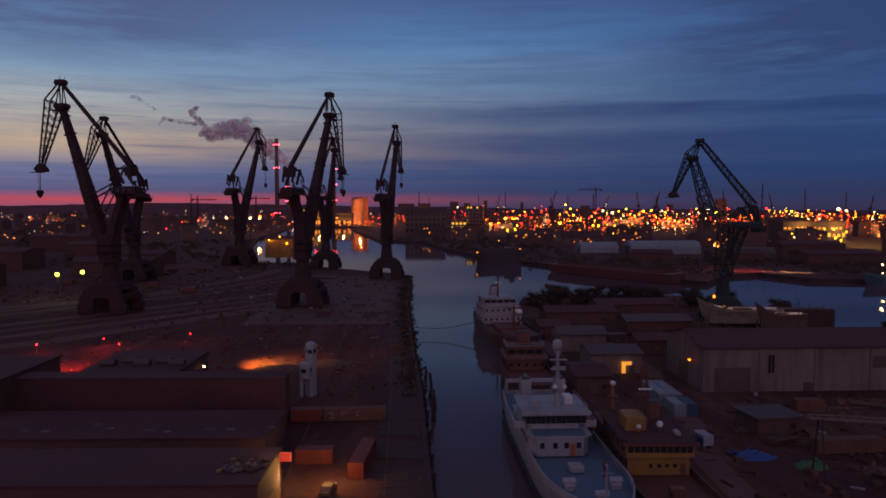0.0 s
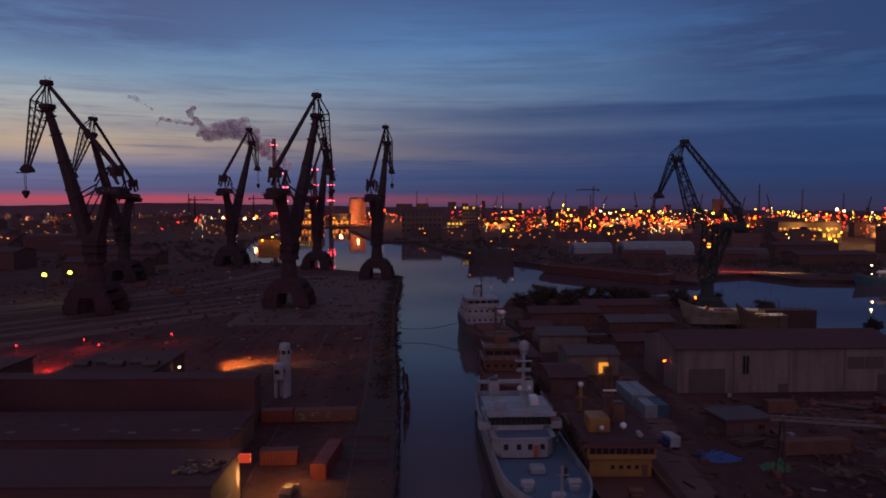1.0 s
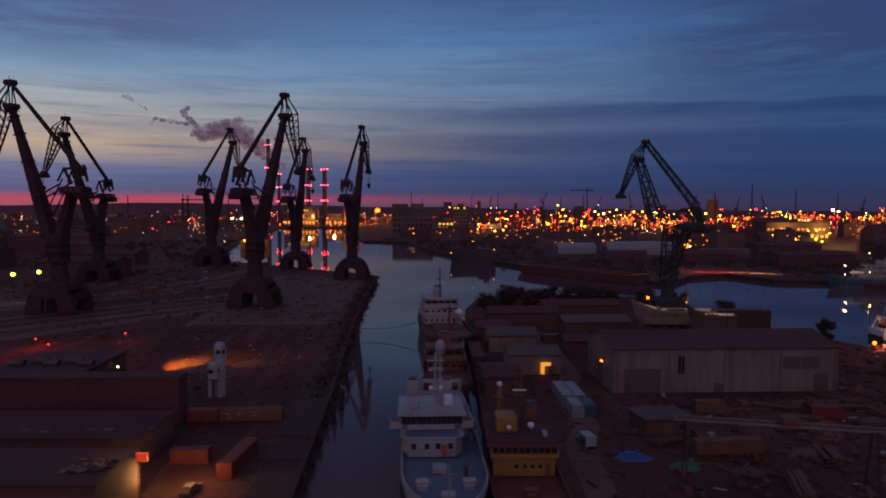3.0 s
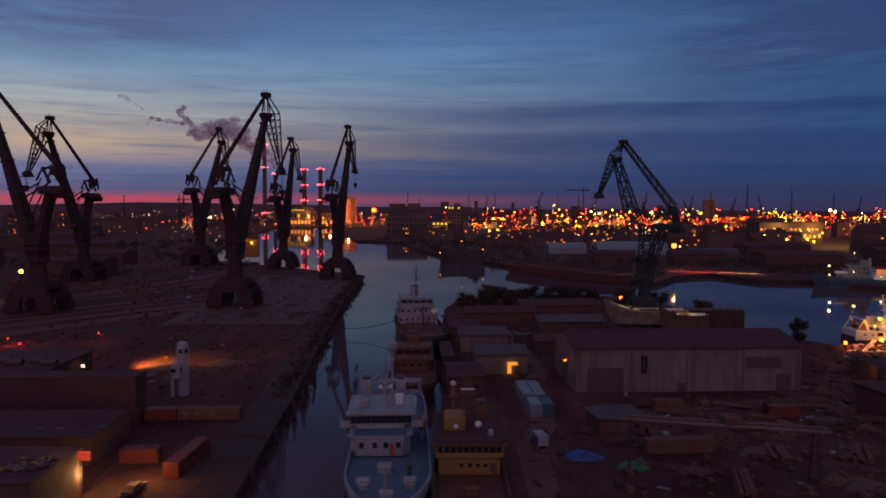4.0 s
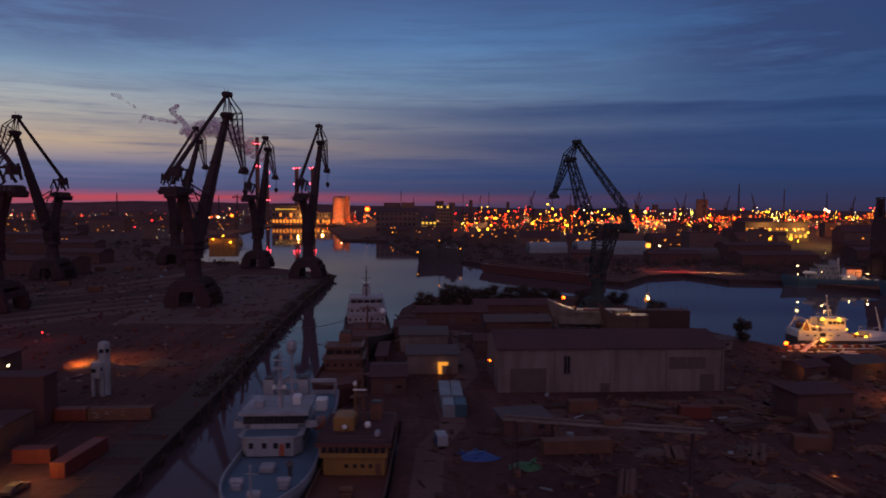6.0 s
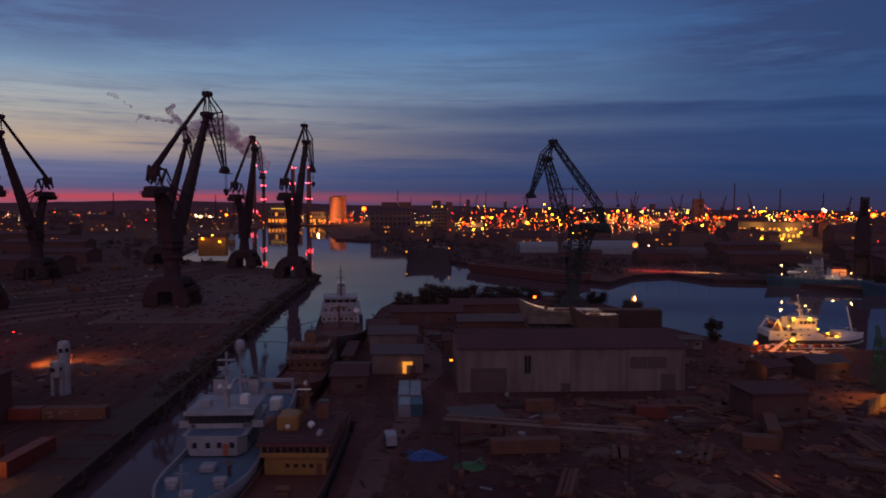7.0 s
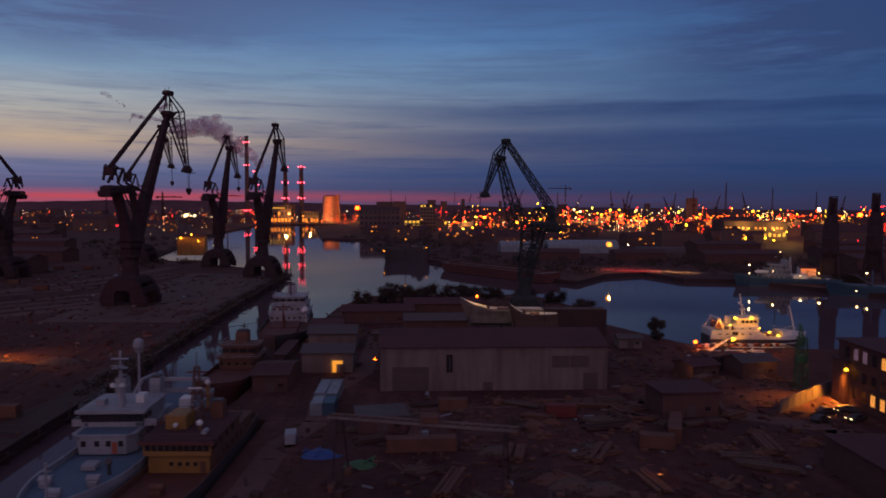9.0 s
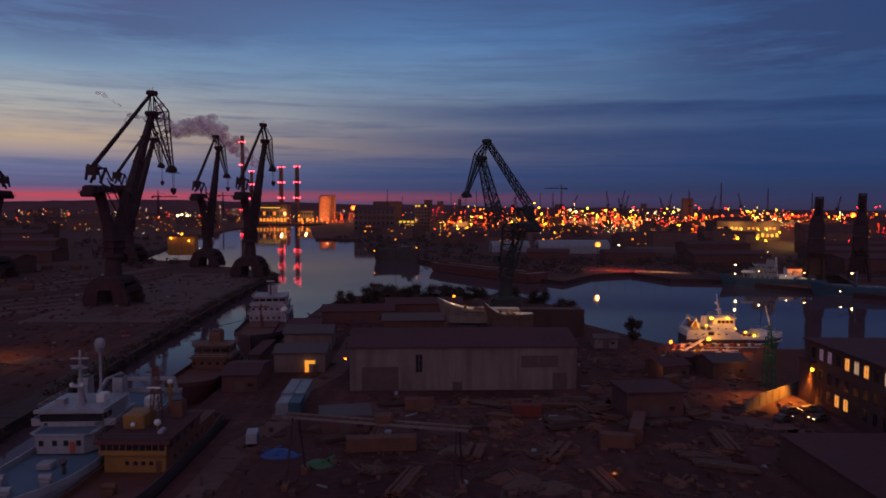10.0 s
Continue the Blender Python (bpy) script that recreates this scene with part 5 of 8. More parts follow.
for x, y, h, w in ((40, 2500, 66, 30), (84, 2400, 60, 22), (-140, 2600, 60, 60), (520, 2500, 52, 30), (772, 1900, 68, 26), (-60, 2200, 58, 40), (155, 2500, 70, 12), (300, 2600, 64, 10), (830, 2500, 56, 16)):
    block("skyline_block", x, y, w, 20, h, "distant block standing above the skyline", FAR, group="skyline blocks")


# ---- lamps of the town ----
def lamp_kind(name, m, label, r, h):
    s = thing(name, Matrix.Identity(4), label, "lamp", "harbour lamps")
    part("pole", Geo().tube((0, 0, -h), (0, 0, 0), 0.22, 0.14, 6), CRANE, s)
    part("head", Geo().ball(0, 0, 0, r, 8), m, s)
    return s


def lamp_set(m, label, name):
    """Lamp masts of one colour; the head is oversized to stand in for glare."""
    made = {}

    def put(x, y, z, r):
        h = max(2.0, round((z - GROUND) / 2) * 2)
        key = (round(r, 1), h)
        if key not in made:
            made[key] = lamp_kind(name, m, label, r, z - GROUND)
            made[key].matrix_basis = pose(x, y, z)
        else:
            copy_thing(made[key], pose(x, y, GROUND + made[key].matrix_basis.translation.z - GROUND))
    return put


sodium = lamp_set(L_SODIUM, "tall mast with orange sodium floodlights", "floodlight_mast")
yellow = lamp_set(L_YELLOW, "tall mast with yellow floodlights", "floodlight_mast")
white = lamp_set(L_WHITE, "lamp mast with a white floodlight", "street_lamp")
amber = lamp_set(L_AMBER, "mast with deep orange lamps", "floodlight_mast")
red = lamp_set(L_RED, "mast with a red warning lamp", "warning_lamp")
green = lamp_set(L_GREEN, "mast with a greenish floodlight", "floodlight_mast")


FAR_LAMPS = {}


def cluster(put, x, y, wx, wy, n, z0, z1, r0, r1):
    """Scattered lamps; those of the far town are joined, colour by colour."""
    for k in range(n):
        u = rng.uniform(-1, 1)
        xx, yy = x + wx * u, y + wy * rng.uniform(-1, 1)
        z = round(z0 + (z1 - z0) * rng.random() * (1 - 0.4 * abs(u)), 0)
        if not on_land(xx, yy):
            continue
        if yy < 1200:
            put(xx, yy, z, rng.choice((r0, (r0 + r1) / 2, r1)) * 0.34)
        else:
            g = FAR_LAMPS.setdefault(put, Geo())
            r = r0 / 2 * rng.choice((0.28, 0.34, 0.4, 0.5, 0.62, 0.9, 1.5)) * yy / 1700
            if k % 8 > (4 if put in (white, red) else 3):
                continue
            g.ball(xx, yy, z, r, 6)
            g.tube((xx, yy, GROUND), (xx, yy, z - r), 0.04, 0.03, 3)


# west of the channel and along the far bank
for put, x, y, wx, wy, n, z0, z1, r in (
        (sodium, -270, 1630, 100, 22, 24, 5, 26, 1.6), (yellow, -240, 1640, 60, 22, 8, 6, 30, 1.7), (amber, -230, 1650, 100, 40, 26, 5, 28, 1.7), (red, -95, 1960, 60, 40, 8, 10, 34, 1.7),
        (sodium, -150, 1900, 90, 100, 14, 6, 34, 1.7), (amber, -190, 1900, 120, 120, 26, 6, 32, 1.7), (white, -700, 2100, 700, 500, 60, 6, 24, 1.5), (white, -560, 1640, 330, 240, 50, 5, 20, 1.5)):
    cluster(put, x, y, wx, wy, n, z0, z1, r, r)
for put, x, y, wx, wy, n, z0, z1, r in (
        (white, -900, 2700, 900, 700, 150, 6, 40, 1.5), (amber, -900, 2600, 900, 700, 90, 6, 34, 1.3), (white, -560, 2000, 420, 500, 70, 6, 24, 1.3), (red, -800, 2300, 800, 500, 36, 6, 30, 1.3),
        (red, -560, 1740, 380, 240, 18, 5, 24, 1.8), (amber, -560, 1740, 380, 240, 34, 5, 20, 1.5), (sodium, -700, 2300, 800, 500, 46, 6, 20, 1.6), (amber, -800, 2300, 700, 500, 50, 6, 30, 1.6)):
    cluster(put, x, y, wx, wy, n, z0, z1, r, r)
cluster(white, -480, 1050, 220, 140, 20, 6, 14, 0.7, 1.1)
cluster(sodium, -420, 1080, 200, 110, 12, 6, 14, 0.7, 1.1)
cluster(white, -260, 820, 60, 120, 8, 5, 12, 0.6, 0.9)


def knot(x, y, z, n, kinds_):
    """A handful of small lamps close together, such as a yard, a gantry or a street corner has."""
    for k in range(n):
        put = kinds_[0] if rng.random() < 0.65 else rng.choice(kinds_)
        xx, yy, zz = x + rng.gauss(0, 34), y + rng.gauss(0, 20), max(4.5, z + rng.gauss(0, 6))
        if on_land(xx, yy):
            g = FAR_LAMPS.setdefault(put, Geo())
            r = rng.choice((0.5, 0.55, 0.65, 0.8, 1.1)) * yy / 1207
            g.ball(xx, yy, zz, r, 6)
            g.tube((xx, yy, GROUND), (xx, yy, zz - r), 0.04, 0.03, 3)


# small lamps of the eastern harbour, in knots with dark gaps between them
MIXES = ((amber, sodium, red), (sodium, yellow, amber), (yellow, white, sodium), (red, amber, amber), (white, yellow, red), (amber, red, yellow))
for k in range(150):
    y = rng.uniform(1080, 2300)
    x = 60 + y * (rng.uniform(0.0, 0.72) ** 0.9)
    knot(x, y, rng.uniform(5, 30) * (y / 1700) ** 1.6, rng.randint(2, 8), MIXES[k % 6])
# the bright ones, singly; large amber heads stand in for halos behind smaller cores
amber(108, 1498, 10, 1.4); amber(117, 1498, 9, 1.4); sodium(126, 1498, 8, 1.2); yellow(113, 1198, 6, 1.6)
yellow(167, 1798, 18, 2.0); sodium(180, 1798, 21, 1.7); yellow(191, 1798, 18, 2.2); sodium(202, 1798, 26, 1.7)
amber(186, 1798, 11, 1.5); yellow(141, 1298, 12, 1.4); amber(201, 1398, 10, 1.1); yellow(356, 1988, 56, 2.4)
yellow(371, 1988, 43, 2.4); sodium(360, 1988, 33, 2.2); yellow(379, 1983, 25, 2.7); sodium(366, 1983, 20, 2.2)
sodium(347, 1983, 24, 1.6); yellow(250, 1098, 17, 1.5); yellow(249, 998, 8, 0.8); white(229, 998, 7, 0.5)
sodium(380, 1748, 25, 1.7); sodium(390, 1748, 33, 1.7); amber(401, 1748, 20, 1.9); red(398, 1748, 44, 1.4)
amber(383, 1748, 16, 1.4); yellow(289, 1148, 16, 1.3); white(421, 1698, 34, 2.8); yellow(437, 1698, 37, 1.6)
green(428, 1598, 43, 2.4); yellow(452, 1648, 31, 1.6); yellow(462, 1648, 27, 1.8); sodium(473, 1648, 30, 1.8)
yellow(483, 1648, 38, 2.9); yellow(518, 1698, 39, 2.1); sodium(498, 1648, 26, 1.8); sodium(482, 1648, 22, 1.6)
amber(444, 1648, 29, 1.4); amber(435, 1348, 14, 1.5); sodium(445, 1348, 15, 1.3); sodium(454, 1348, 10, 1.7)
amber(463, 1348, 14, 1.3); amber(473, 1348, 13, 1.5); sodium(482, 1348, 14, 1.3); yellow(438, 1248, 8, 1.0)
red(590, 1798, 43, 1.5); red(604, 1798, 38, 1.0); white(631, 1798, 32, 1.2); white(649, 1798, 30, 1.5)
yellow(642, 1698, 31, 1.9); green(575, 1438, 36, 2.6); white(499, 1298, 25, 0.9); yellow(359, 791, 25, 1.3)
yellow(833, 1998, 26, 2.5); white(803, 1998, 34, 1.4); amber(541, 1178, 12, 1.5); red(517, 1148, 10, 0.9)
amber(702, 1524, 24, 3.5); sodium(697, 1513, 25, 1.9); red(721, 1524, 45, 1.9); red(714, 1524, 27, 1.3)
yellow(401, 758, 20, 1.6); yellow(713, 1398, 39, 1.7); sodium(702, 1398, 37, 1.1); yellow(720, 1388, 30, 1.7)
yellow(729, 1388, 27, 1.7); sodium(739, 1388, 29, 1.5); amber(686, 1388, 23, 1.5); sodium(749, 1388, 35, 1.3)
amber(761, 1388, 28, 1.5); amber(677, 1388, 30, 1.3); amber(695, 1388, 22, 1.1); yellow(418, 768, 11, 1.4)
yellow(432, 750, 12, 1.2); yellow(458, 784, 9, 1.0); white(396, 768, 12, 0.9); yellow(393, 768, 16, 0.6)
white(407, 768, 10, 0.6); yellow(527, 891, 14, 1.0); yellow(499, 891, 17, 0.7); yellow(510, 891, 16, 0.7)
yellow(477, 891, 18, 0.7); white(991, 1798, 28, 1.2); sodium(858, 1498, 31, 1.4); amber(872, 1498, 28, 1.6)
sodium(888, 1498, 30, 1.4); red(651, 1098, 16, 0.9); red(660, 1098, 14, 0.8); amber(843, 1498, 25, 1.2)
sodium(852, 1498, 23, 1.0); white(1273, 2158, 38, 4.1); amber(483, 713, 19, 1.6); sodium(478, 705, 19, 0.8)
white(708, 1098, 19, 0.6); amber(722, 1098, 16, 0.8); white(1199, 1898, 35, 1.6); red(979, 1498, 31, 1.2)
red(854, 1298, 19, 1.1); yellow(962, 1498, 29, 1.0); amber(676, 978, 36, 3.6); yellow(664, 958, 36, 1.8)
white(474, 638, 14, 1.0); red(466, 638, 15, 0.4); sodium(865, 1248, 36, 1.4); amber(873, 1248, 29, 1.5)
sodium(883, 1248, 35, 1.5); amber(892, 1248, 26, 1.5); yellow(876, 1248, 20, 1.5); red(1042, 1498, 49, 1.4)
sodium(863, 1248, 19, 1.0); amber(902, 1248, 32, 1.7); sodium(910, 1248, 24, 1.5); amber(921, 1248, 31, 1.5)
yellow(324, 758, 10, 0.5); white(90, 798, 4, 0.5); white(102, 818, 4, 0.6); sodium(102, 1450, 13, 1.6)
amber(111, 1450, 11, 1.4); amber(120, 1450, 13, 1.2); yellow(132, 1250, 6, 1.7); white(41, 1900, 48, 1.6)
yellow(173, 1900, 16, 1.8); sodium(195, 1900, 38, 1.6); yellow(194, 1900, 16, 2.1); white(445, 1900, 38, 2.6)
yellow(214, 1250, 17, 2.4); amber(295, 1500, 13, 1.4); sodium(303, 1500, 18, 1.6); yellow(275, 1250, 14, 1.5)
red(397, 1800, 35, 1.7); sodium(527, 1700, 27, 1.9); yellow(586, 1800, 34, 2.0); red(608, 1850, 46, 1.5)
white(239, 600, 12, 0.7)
# floodlights west of the channel; the amber head is one lamp's halo
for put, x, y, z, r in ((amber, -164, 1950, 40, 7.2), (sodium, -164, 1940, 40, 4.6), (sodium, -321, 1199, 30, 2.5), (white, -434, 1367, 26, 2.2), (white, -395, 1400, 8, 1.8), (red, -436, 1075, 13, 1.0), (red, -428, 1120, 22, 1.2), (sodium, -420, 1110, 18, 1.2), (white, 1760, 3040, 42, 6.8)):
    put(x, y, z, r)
for put, g in FAR_LAMPS.items():
    m_ = {sodium: L_SODIUM, yellow: L_YELLOW, white: L_WHITE, red: L_RED, amber: L_AMBER, green: L_GREEN}[put]
    tagged(part("distant_town_lights", g, m_), "countless small lamps of the distant harbour town", "lights", kind="stuff")
# lit windows of the distant blocks
g = Geo()
for x, y in spots:
    for k in range(rng.randint(0, 7)):
        g.box(x + rng.uniform(-16, 16), y - 14, GROUND + rng.uniform(2, 16), rng.uniform(0.8, 2.4), 0.4, rng.uniform(0.8, 1.6))
tagged(part("distant_lit_windows", g, L_FAR), "scattered small lit windows in the distant town", "lights", kind="stuff")
# process plants; walls lit by added lamps stand in for lamp halos
PLANT = mat("galvanised_plant_steel", (0.16, 0.14, 0.13), (0.30, 0.27, 0.25), 0.6, scale=0.06, bump=0.0)


def plant(x, y, width, height, seed, col, watts, lamps_):
    r = random.Random(seed)
    s = thing("process_plant", pose(x, y, GROUND), "floodlit industrial plant with tanks, columns and pipe racks", "plant", "process plants")
    n = max(4, int(width / 9))
    for k in range(n):
        u = -width / 2 + width * (k + 0.5) / n
        h = height * r.uniform(0.3, 0.75) * (1.35 if k == n // 2 else 1.0)
        if k % 3 == 0:
            part("tank", Geo().tube((u, 0, 0), (u, 0, h * 0.6), width / n * 0.5, width / n * 0.5, 16).tube((u, 0, h * 0.6), (u, 0, h * 0.68), width / n * 0.5, 0.5, 16), PLANT, s)
        elif k % 3 == 1 and seed in (1, 3, 6):
            part("column", Geo().tube((u, 1, 0), (u, 1, h), 2.2, 1.8, 12).tube((u, 1, h * 0.5), (u, 1, h * 0.53), 3.4, 3.4, 12).tube((u, 1, h * 0.85), (u, 1, h * 0.88), 3.2, 3.2, 12), PLANT, s)
        else:
            part("process_shed", Geo().box(u, 2, 0, width / n * 0.95, 10, h * 0.4).gable(u, 2, h * 0.4, width / n, 10, 2.0), PLANT, s)
    rack = Geo().lattice((-width / 2, -6, height * 0.3), (width / 2, -6, height * 0.3), 2, 2, 2, 2, n * 2, 0.3, 0.2)
    for k in range(n + 1):
        rack.beam((-width / 2 + width * k / n, -6, 0), (-width / 2 + width * k / n, -6, height * 0.3), 0.6)
    part("pipe_rack", rack, PLANT, s)
    for k in range(lamps_):
        lamp("plant_floodlight", x - width / 2 + width * (k + 0.5) / lamps_, y - 11, GROUND + height * (0.3 + 0.25 * (k % 2)), watts * 0.45, col, 1.2)


plant(358, 1990, 40, 62, 1, (1.0, 0.46, 0.05), 1.1e+05, 2)
plant(318, 2010, 46, 34, 2, (1.0, 0.40, 0.05), 7e+04, 2)
plant(548, 1905, 84, 46, 3, (1.0, 0.38, 0.03), 1.1e+05, 3)
plant(640, 1910, 60, 34, 4, (1.0, 0.22, 0.02), 7e+04, 2)
plant(512, 1505, 62, 20, 5, (1.0, 0.14, 0.02), 2.2e+04, 3)
plant(805, 1625, 74, 38, 6, (1.0, 0.42, 0.04), 9.5e+04, 3)
plant(726, 1640, 50, 30, 7, (1.0, 0.18, 0.02), 7e+04, 2)
plant(905, 1640, 80, 30, 8, (1.0, 0.26, 0.02), 7e+04, 2)
plant(1000, 1490, 90, 44, 9, (1.0, 0.22, 0.02), 2.4e+05, 3)
plant(1110, 1500, 90, 36, 10, (1.0, 0.20, 0.02), 2.5e+05, 2)
plant(800, 1262, 100, 40, 13, (1.0, 0.24, 0.02), 2.2e+05, 3)
plant(655, 1000, 50, 24, 14, (1.0, 0.30, 0.03), 8e+04, 2)
plant(140, 1470, 60, 26, 11, (1.0, 0.30, 0.03), 4.8e+04, 2)
plant(430, 1700, 70, 26, 12, (1.0, 0.26, 0.02), 6e+04, 2)
# unseen lamps added to wash the ground round the plants in place of halos
for x, y, z, w, c_ in ((358, 1960, 60, 2.2e5, SODIUM), (540, 1870, 60, 2.4e5, SODIUM), (800, 1590, 55, 2.0e5, SODIUM), (508, 1470, 30, 6e4, SODIUM), (470, 770, 16, 2.5e4, (1.0, 0.6, 0.12)), (505, 790, 16, 2.5e4, (1.0, 0.6, 0.12)), (470, 885, 18, 3.5e4, (1.0, 0.55, 0.1)), (515, 885, 18, 3.5e4, (1.0, 0.55, 0.1)), (636, 960, 26, 5e4, (1.0, 0.3, 0.04)), (690, 1215, 26, 1.0e5, (1.0, 0.24, 0.03)), (398, 706, 12, 9e3, (1.0, 0.25, 0.03)), (980, 1430, 50, 2.4e5, (1.0, 0.2, 0.04))):
    lamp("plant_floodlight", x, y, z, w, c_, 2.0)
for x, y, z, w, c_ in ((-164, 1920, 40, 2.6e5, SODIUM), (-290, 1602, 26, 6e4, SODIUM), (-235, 1615, 22, 5e4, SODIUM), (130, 1420, 34, 6e4, SODIUM), (730, 1700, 40, 4.0e4, (1.0, 0.16, 0.03)), (1010, 1980, 60, 1.5e5, WARM),
                       (620, 1300, 34, 6e4, (1.0, 0.2, 0.03)), (900, 1350, 34, 8e4, (1.0, 0.22, 0.03)), (300, 1500, 34, 5e4, SODIUM), (430, 1650, 40, 8e4, (1.0, 0.22, 0.03)), (660, 1800, 50, 1.2e5, (1.0, 0.25, 0.03)),
                       (-321, 1190, 28, 2e4, SODIUM), (40, 1110, 22, 9e3, SODIUM)):
    lamp("plant_floodlight", x, y, z, w, c_, 2.0)
# low reflections on the water come from lamps along the shore
L_SHORE = glowing("shore_lamp_glow", (1.0, 0.30, 0.02), 2.2, True)
shore = lamp_set(L_SHORE, "sodium lamp mast at the water's edge", "quay_lamp")
for x, y, z, r in ((191.8, 477.3, 19.1, 2.0), (-300, 1606, 14, 1.5), (-275, 1606, 16, 1.6), (-225, 1612, 12, 1.8), (-18, 905, 12, 1.0), (12, 905, 9, 0.8), (45, 549, 18.5, 0.6), (27.6, 551, 9.0, 0.7), (-250, 1608, 22, 2.0), (62, 548, 12, 0.6)):
    shore(x, y, z, r)
lamp("quay_lamp_light", 191.8, 475.5, 18.5, 9000, SODIUM, 0.6)

# ---- steam from the tall chimney ----
STEAM = bpy.data.materials.new("steam")
STEAM.use_nodes = True
_n, _l = STEAM.node_tree.nodes, STEAM.node_tree.links
_n.clear()
_d, _t, _c = _n.new("ShaderNodeBsdfDiffuse"), _n.new("ShaderNodeBsdfTranslucent"), _n.new("ShaderNodeBsdfTransparent")
_d.inputs[0].default_value = _t.inputs[0].default_value = (0.68, 0.52, 0.61, 1)
_m1, _m2, _o = _n.new("ShaderNodeMixShader"), _n.new("ShaderNodeMixShader"), _n.new("ShaderNodeOutputMaterial")
_m1.inputs[0].default_value = 0.5
_k = _n.new("ShaderNodeTexNoise")
_k.inputs["Scale"].default_value, _k.inputs["Detail"].default_value = 0.035, 5.0
_l.new(_n.new("ShaderNodeNewGeometry").outputs["Position"], _k.inputs["Vector"])
_l.new(val(_n, _l, "MULTIPLY_ADD", _k.outputs["Fac"], 1.4, -0.46, clamp=True), _m2.inputs[0])
_l.new(_d.outputs[0], _m1.inputs[1])
_l.new(_t.outputs[0], _m1.inputs[2])
_l.new(_c.outputs[0], _m2.inputs[1])
_l.new(_m1.outputs[0], _m2.inputs[2])
_l.new(_m2.outputs[0], _o.inputs[0])
balls = []
for k in range(130):
    t = k / 129
    # climbs from the chimney, then drifts west and thins out
    if t < 0.45:
        q = t / 0.45
        x, z, r = -402 - 112 * q, 152 + 92 * q ** 0.9, 10 + 20 * q
    else:
        q = (t - 0.45) / 0.55
        x, z, r = -514 - 118 * q, 245 + 10 * math.sin(5 * q) + 8 * q, 30 - 12 * q
    balls.append((x + rng.uniform(-0.6, 0.6) * r, 1822 + rng.uniform(-0.5, 0.5) * r, z + rng.uniform(-0.7, 0.7) * r, r * rng.uniform(0.4, 0.75)))
for x0, z0, x1, z1, n, r in ((-632, 262, -668, 300, 12, 10), (-668, 300, -650, 308, 5, 8), (-655, 268, -735, 282, 14, 8), (-735, 282, -755, 268, 6, 6), (-766, 308, -794, 328, 8, 4.5), (-794, 328, -820, 342, 9, 7)):
    for k in range(n):
        q = k / (n - 1)
        balls.append((x0 + (x1 - x0) * q + rng.uniform(-3, 3), 1822 + rng.uniform(-4, 4), z0 + (z1 - z0) * q + rng.uniform(-3, 3), r * rng.uniform(0.6, 1.0)))
shells = thing("steam_plume", pose(0, 0, 0), "mauve-pink steam drifting from a chimney", "steam", kind="stuff")
for scale_ in (1.0, 0.74, 0.48):
    puff = Geo()
    for x, y, z, r in balls:
        if r * scale_ > (2.6 if scale_ == 1.0 else 5.2):
            puff.ball(x, y, z, r * scale_, 10, 0.85, 0.14, rng)
    layer = part("steam_layer", puff, STEAM, shells, smooth=True)
    melt = layer.modifiers.new("melt", "REMESH")
    melt.mode, melt.voxel_size, melt.use_smooth_shade = "VOXEL", 2.4, True
    soft_ = layer.modifiers.new("even", "SMOOTH")
    soft_.factor, soft_.iterations = 0.5, 3


# ---- the lit trawler and its jetty ----
def strake(length, beam, fore, stern, z0, z1, n=22):
    """A painted belt round a hull, just proud of its side."""
    pts = []
    for side in (1, -1):
        for k in (range(n + 1) if side > 0 else range(n, -1, -1)):
            t = k / n
            w = beam / 2 * (stern + (1 - stern) * min(1, t / 0.18)) * (1 - max(0, (t - 0.68) / 0.32) ** 2.2 * 0.985) + 0.04
            rise = fore * max(0, (t - 0.55) / 0.45) ** 1.8 + 0.4 * max(0, 0.2 - t)
            x = -length / 2 + length * t
            pts += [(x - 0.2 * max(0, t - 0.85), side * (w - 0.05), z0 + rise * 0.4), (x, side * w, z1 + rise)]
    return Geo().add(pts, [(2 * k, 2 * k + 2, 2 * k + 3, 2 * k + 1) for k in range(2 * n + 1)])


tr = thing("trawler", pose(173.9, 214, -0.6), "white and black trawler lit by its own deck floodlights", "ship", "moored ships")
g, d, inn = hull(32, 8.6, 4.5, 1.0, 0.9, bulwark=1.0)
part("hull", g, HULL_DARK, tr)
part("bulwark", inn, CREAM, tr)
part("deck", d, TIMBER, tr)
part("sheer_strake", strake(32, 8.6, 1.0, 0.9, 4.4, 5.52), CREAM, tr)
part("rubbing_rail", strake(32, 8.68, 0.6, 0.9, 3.2, 3.36), CREAM, tr)
# shelter deck over the stern half, with the trawl portal on it
sd = part("shelter_deck", Geo().loft([[(x, b * w, z) for b, z in ((-1, 5.4), (1, 5.4), (1, zt), (-1, zt))] for x, w, zt in ((-15.8, 3.85, 7.5), (-12, 4.1, 7.4), (-1.5, 4.2, 7.2), (0.6, 4.2, 6.6))]), CREAM, tr)
for yy in (4.18, -4.18):
    for k in range(5):
        part("scupper", Geo().box(-13.2 + k * 2.4, yy, 6.1, 0.9, 0.12, 0.35), HULL_DARK, sd)
    part("working_port", Geo().box(-8.4, yy * 1.004, 5.9, 1.8, 0.12, 1.1), GLASS_D, sd)
railing(tr, [(-15.6, 3.8), (-10.4, 4.0), (-10.4, 4.01)], 7.4, 1.0)
railing(tr, [(-15.6, -3.8), (-10.4, -4.0), (-10.4, -4.01)], 7.4, 1.0)
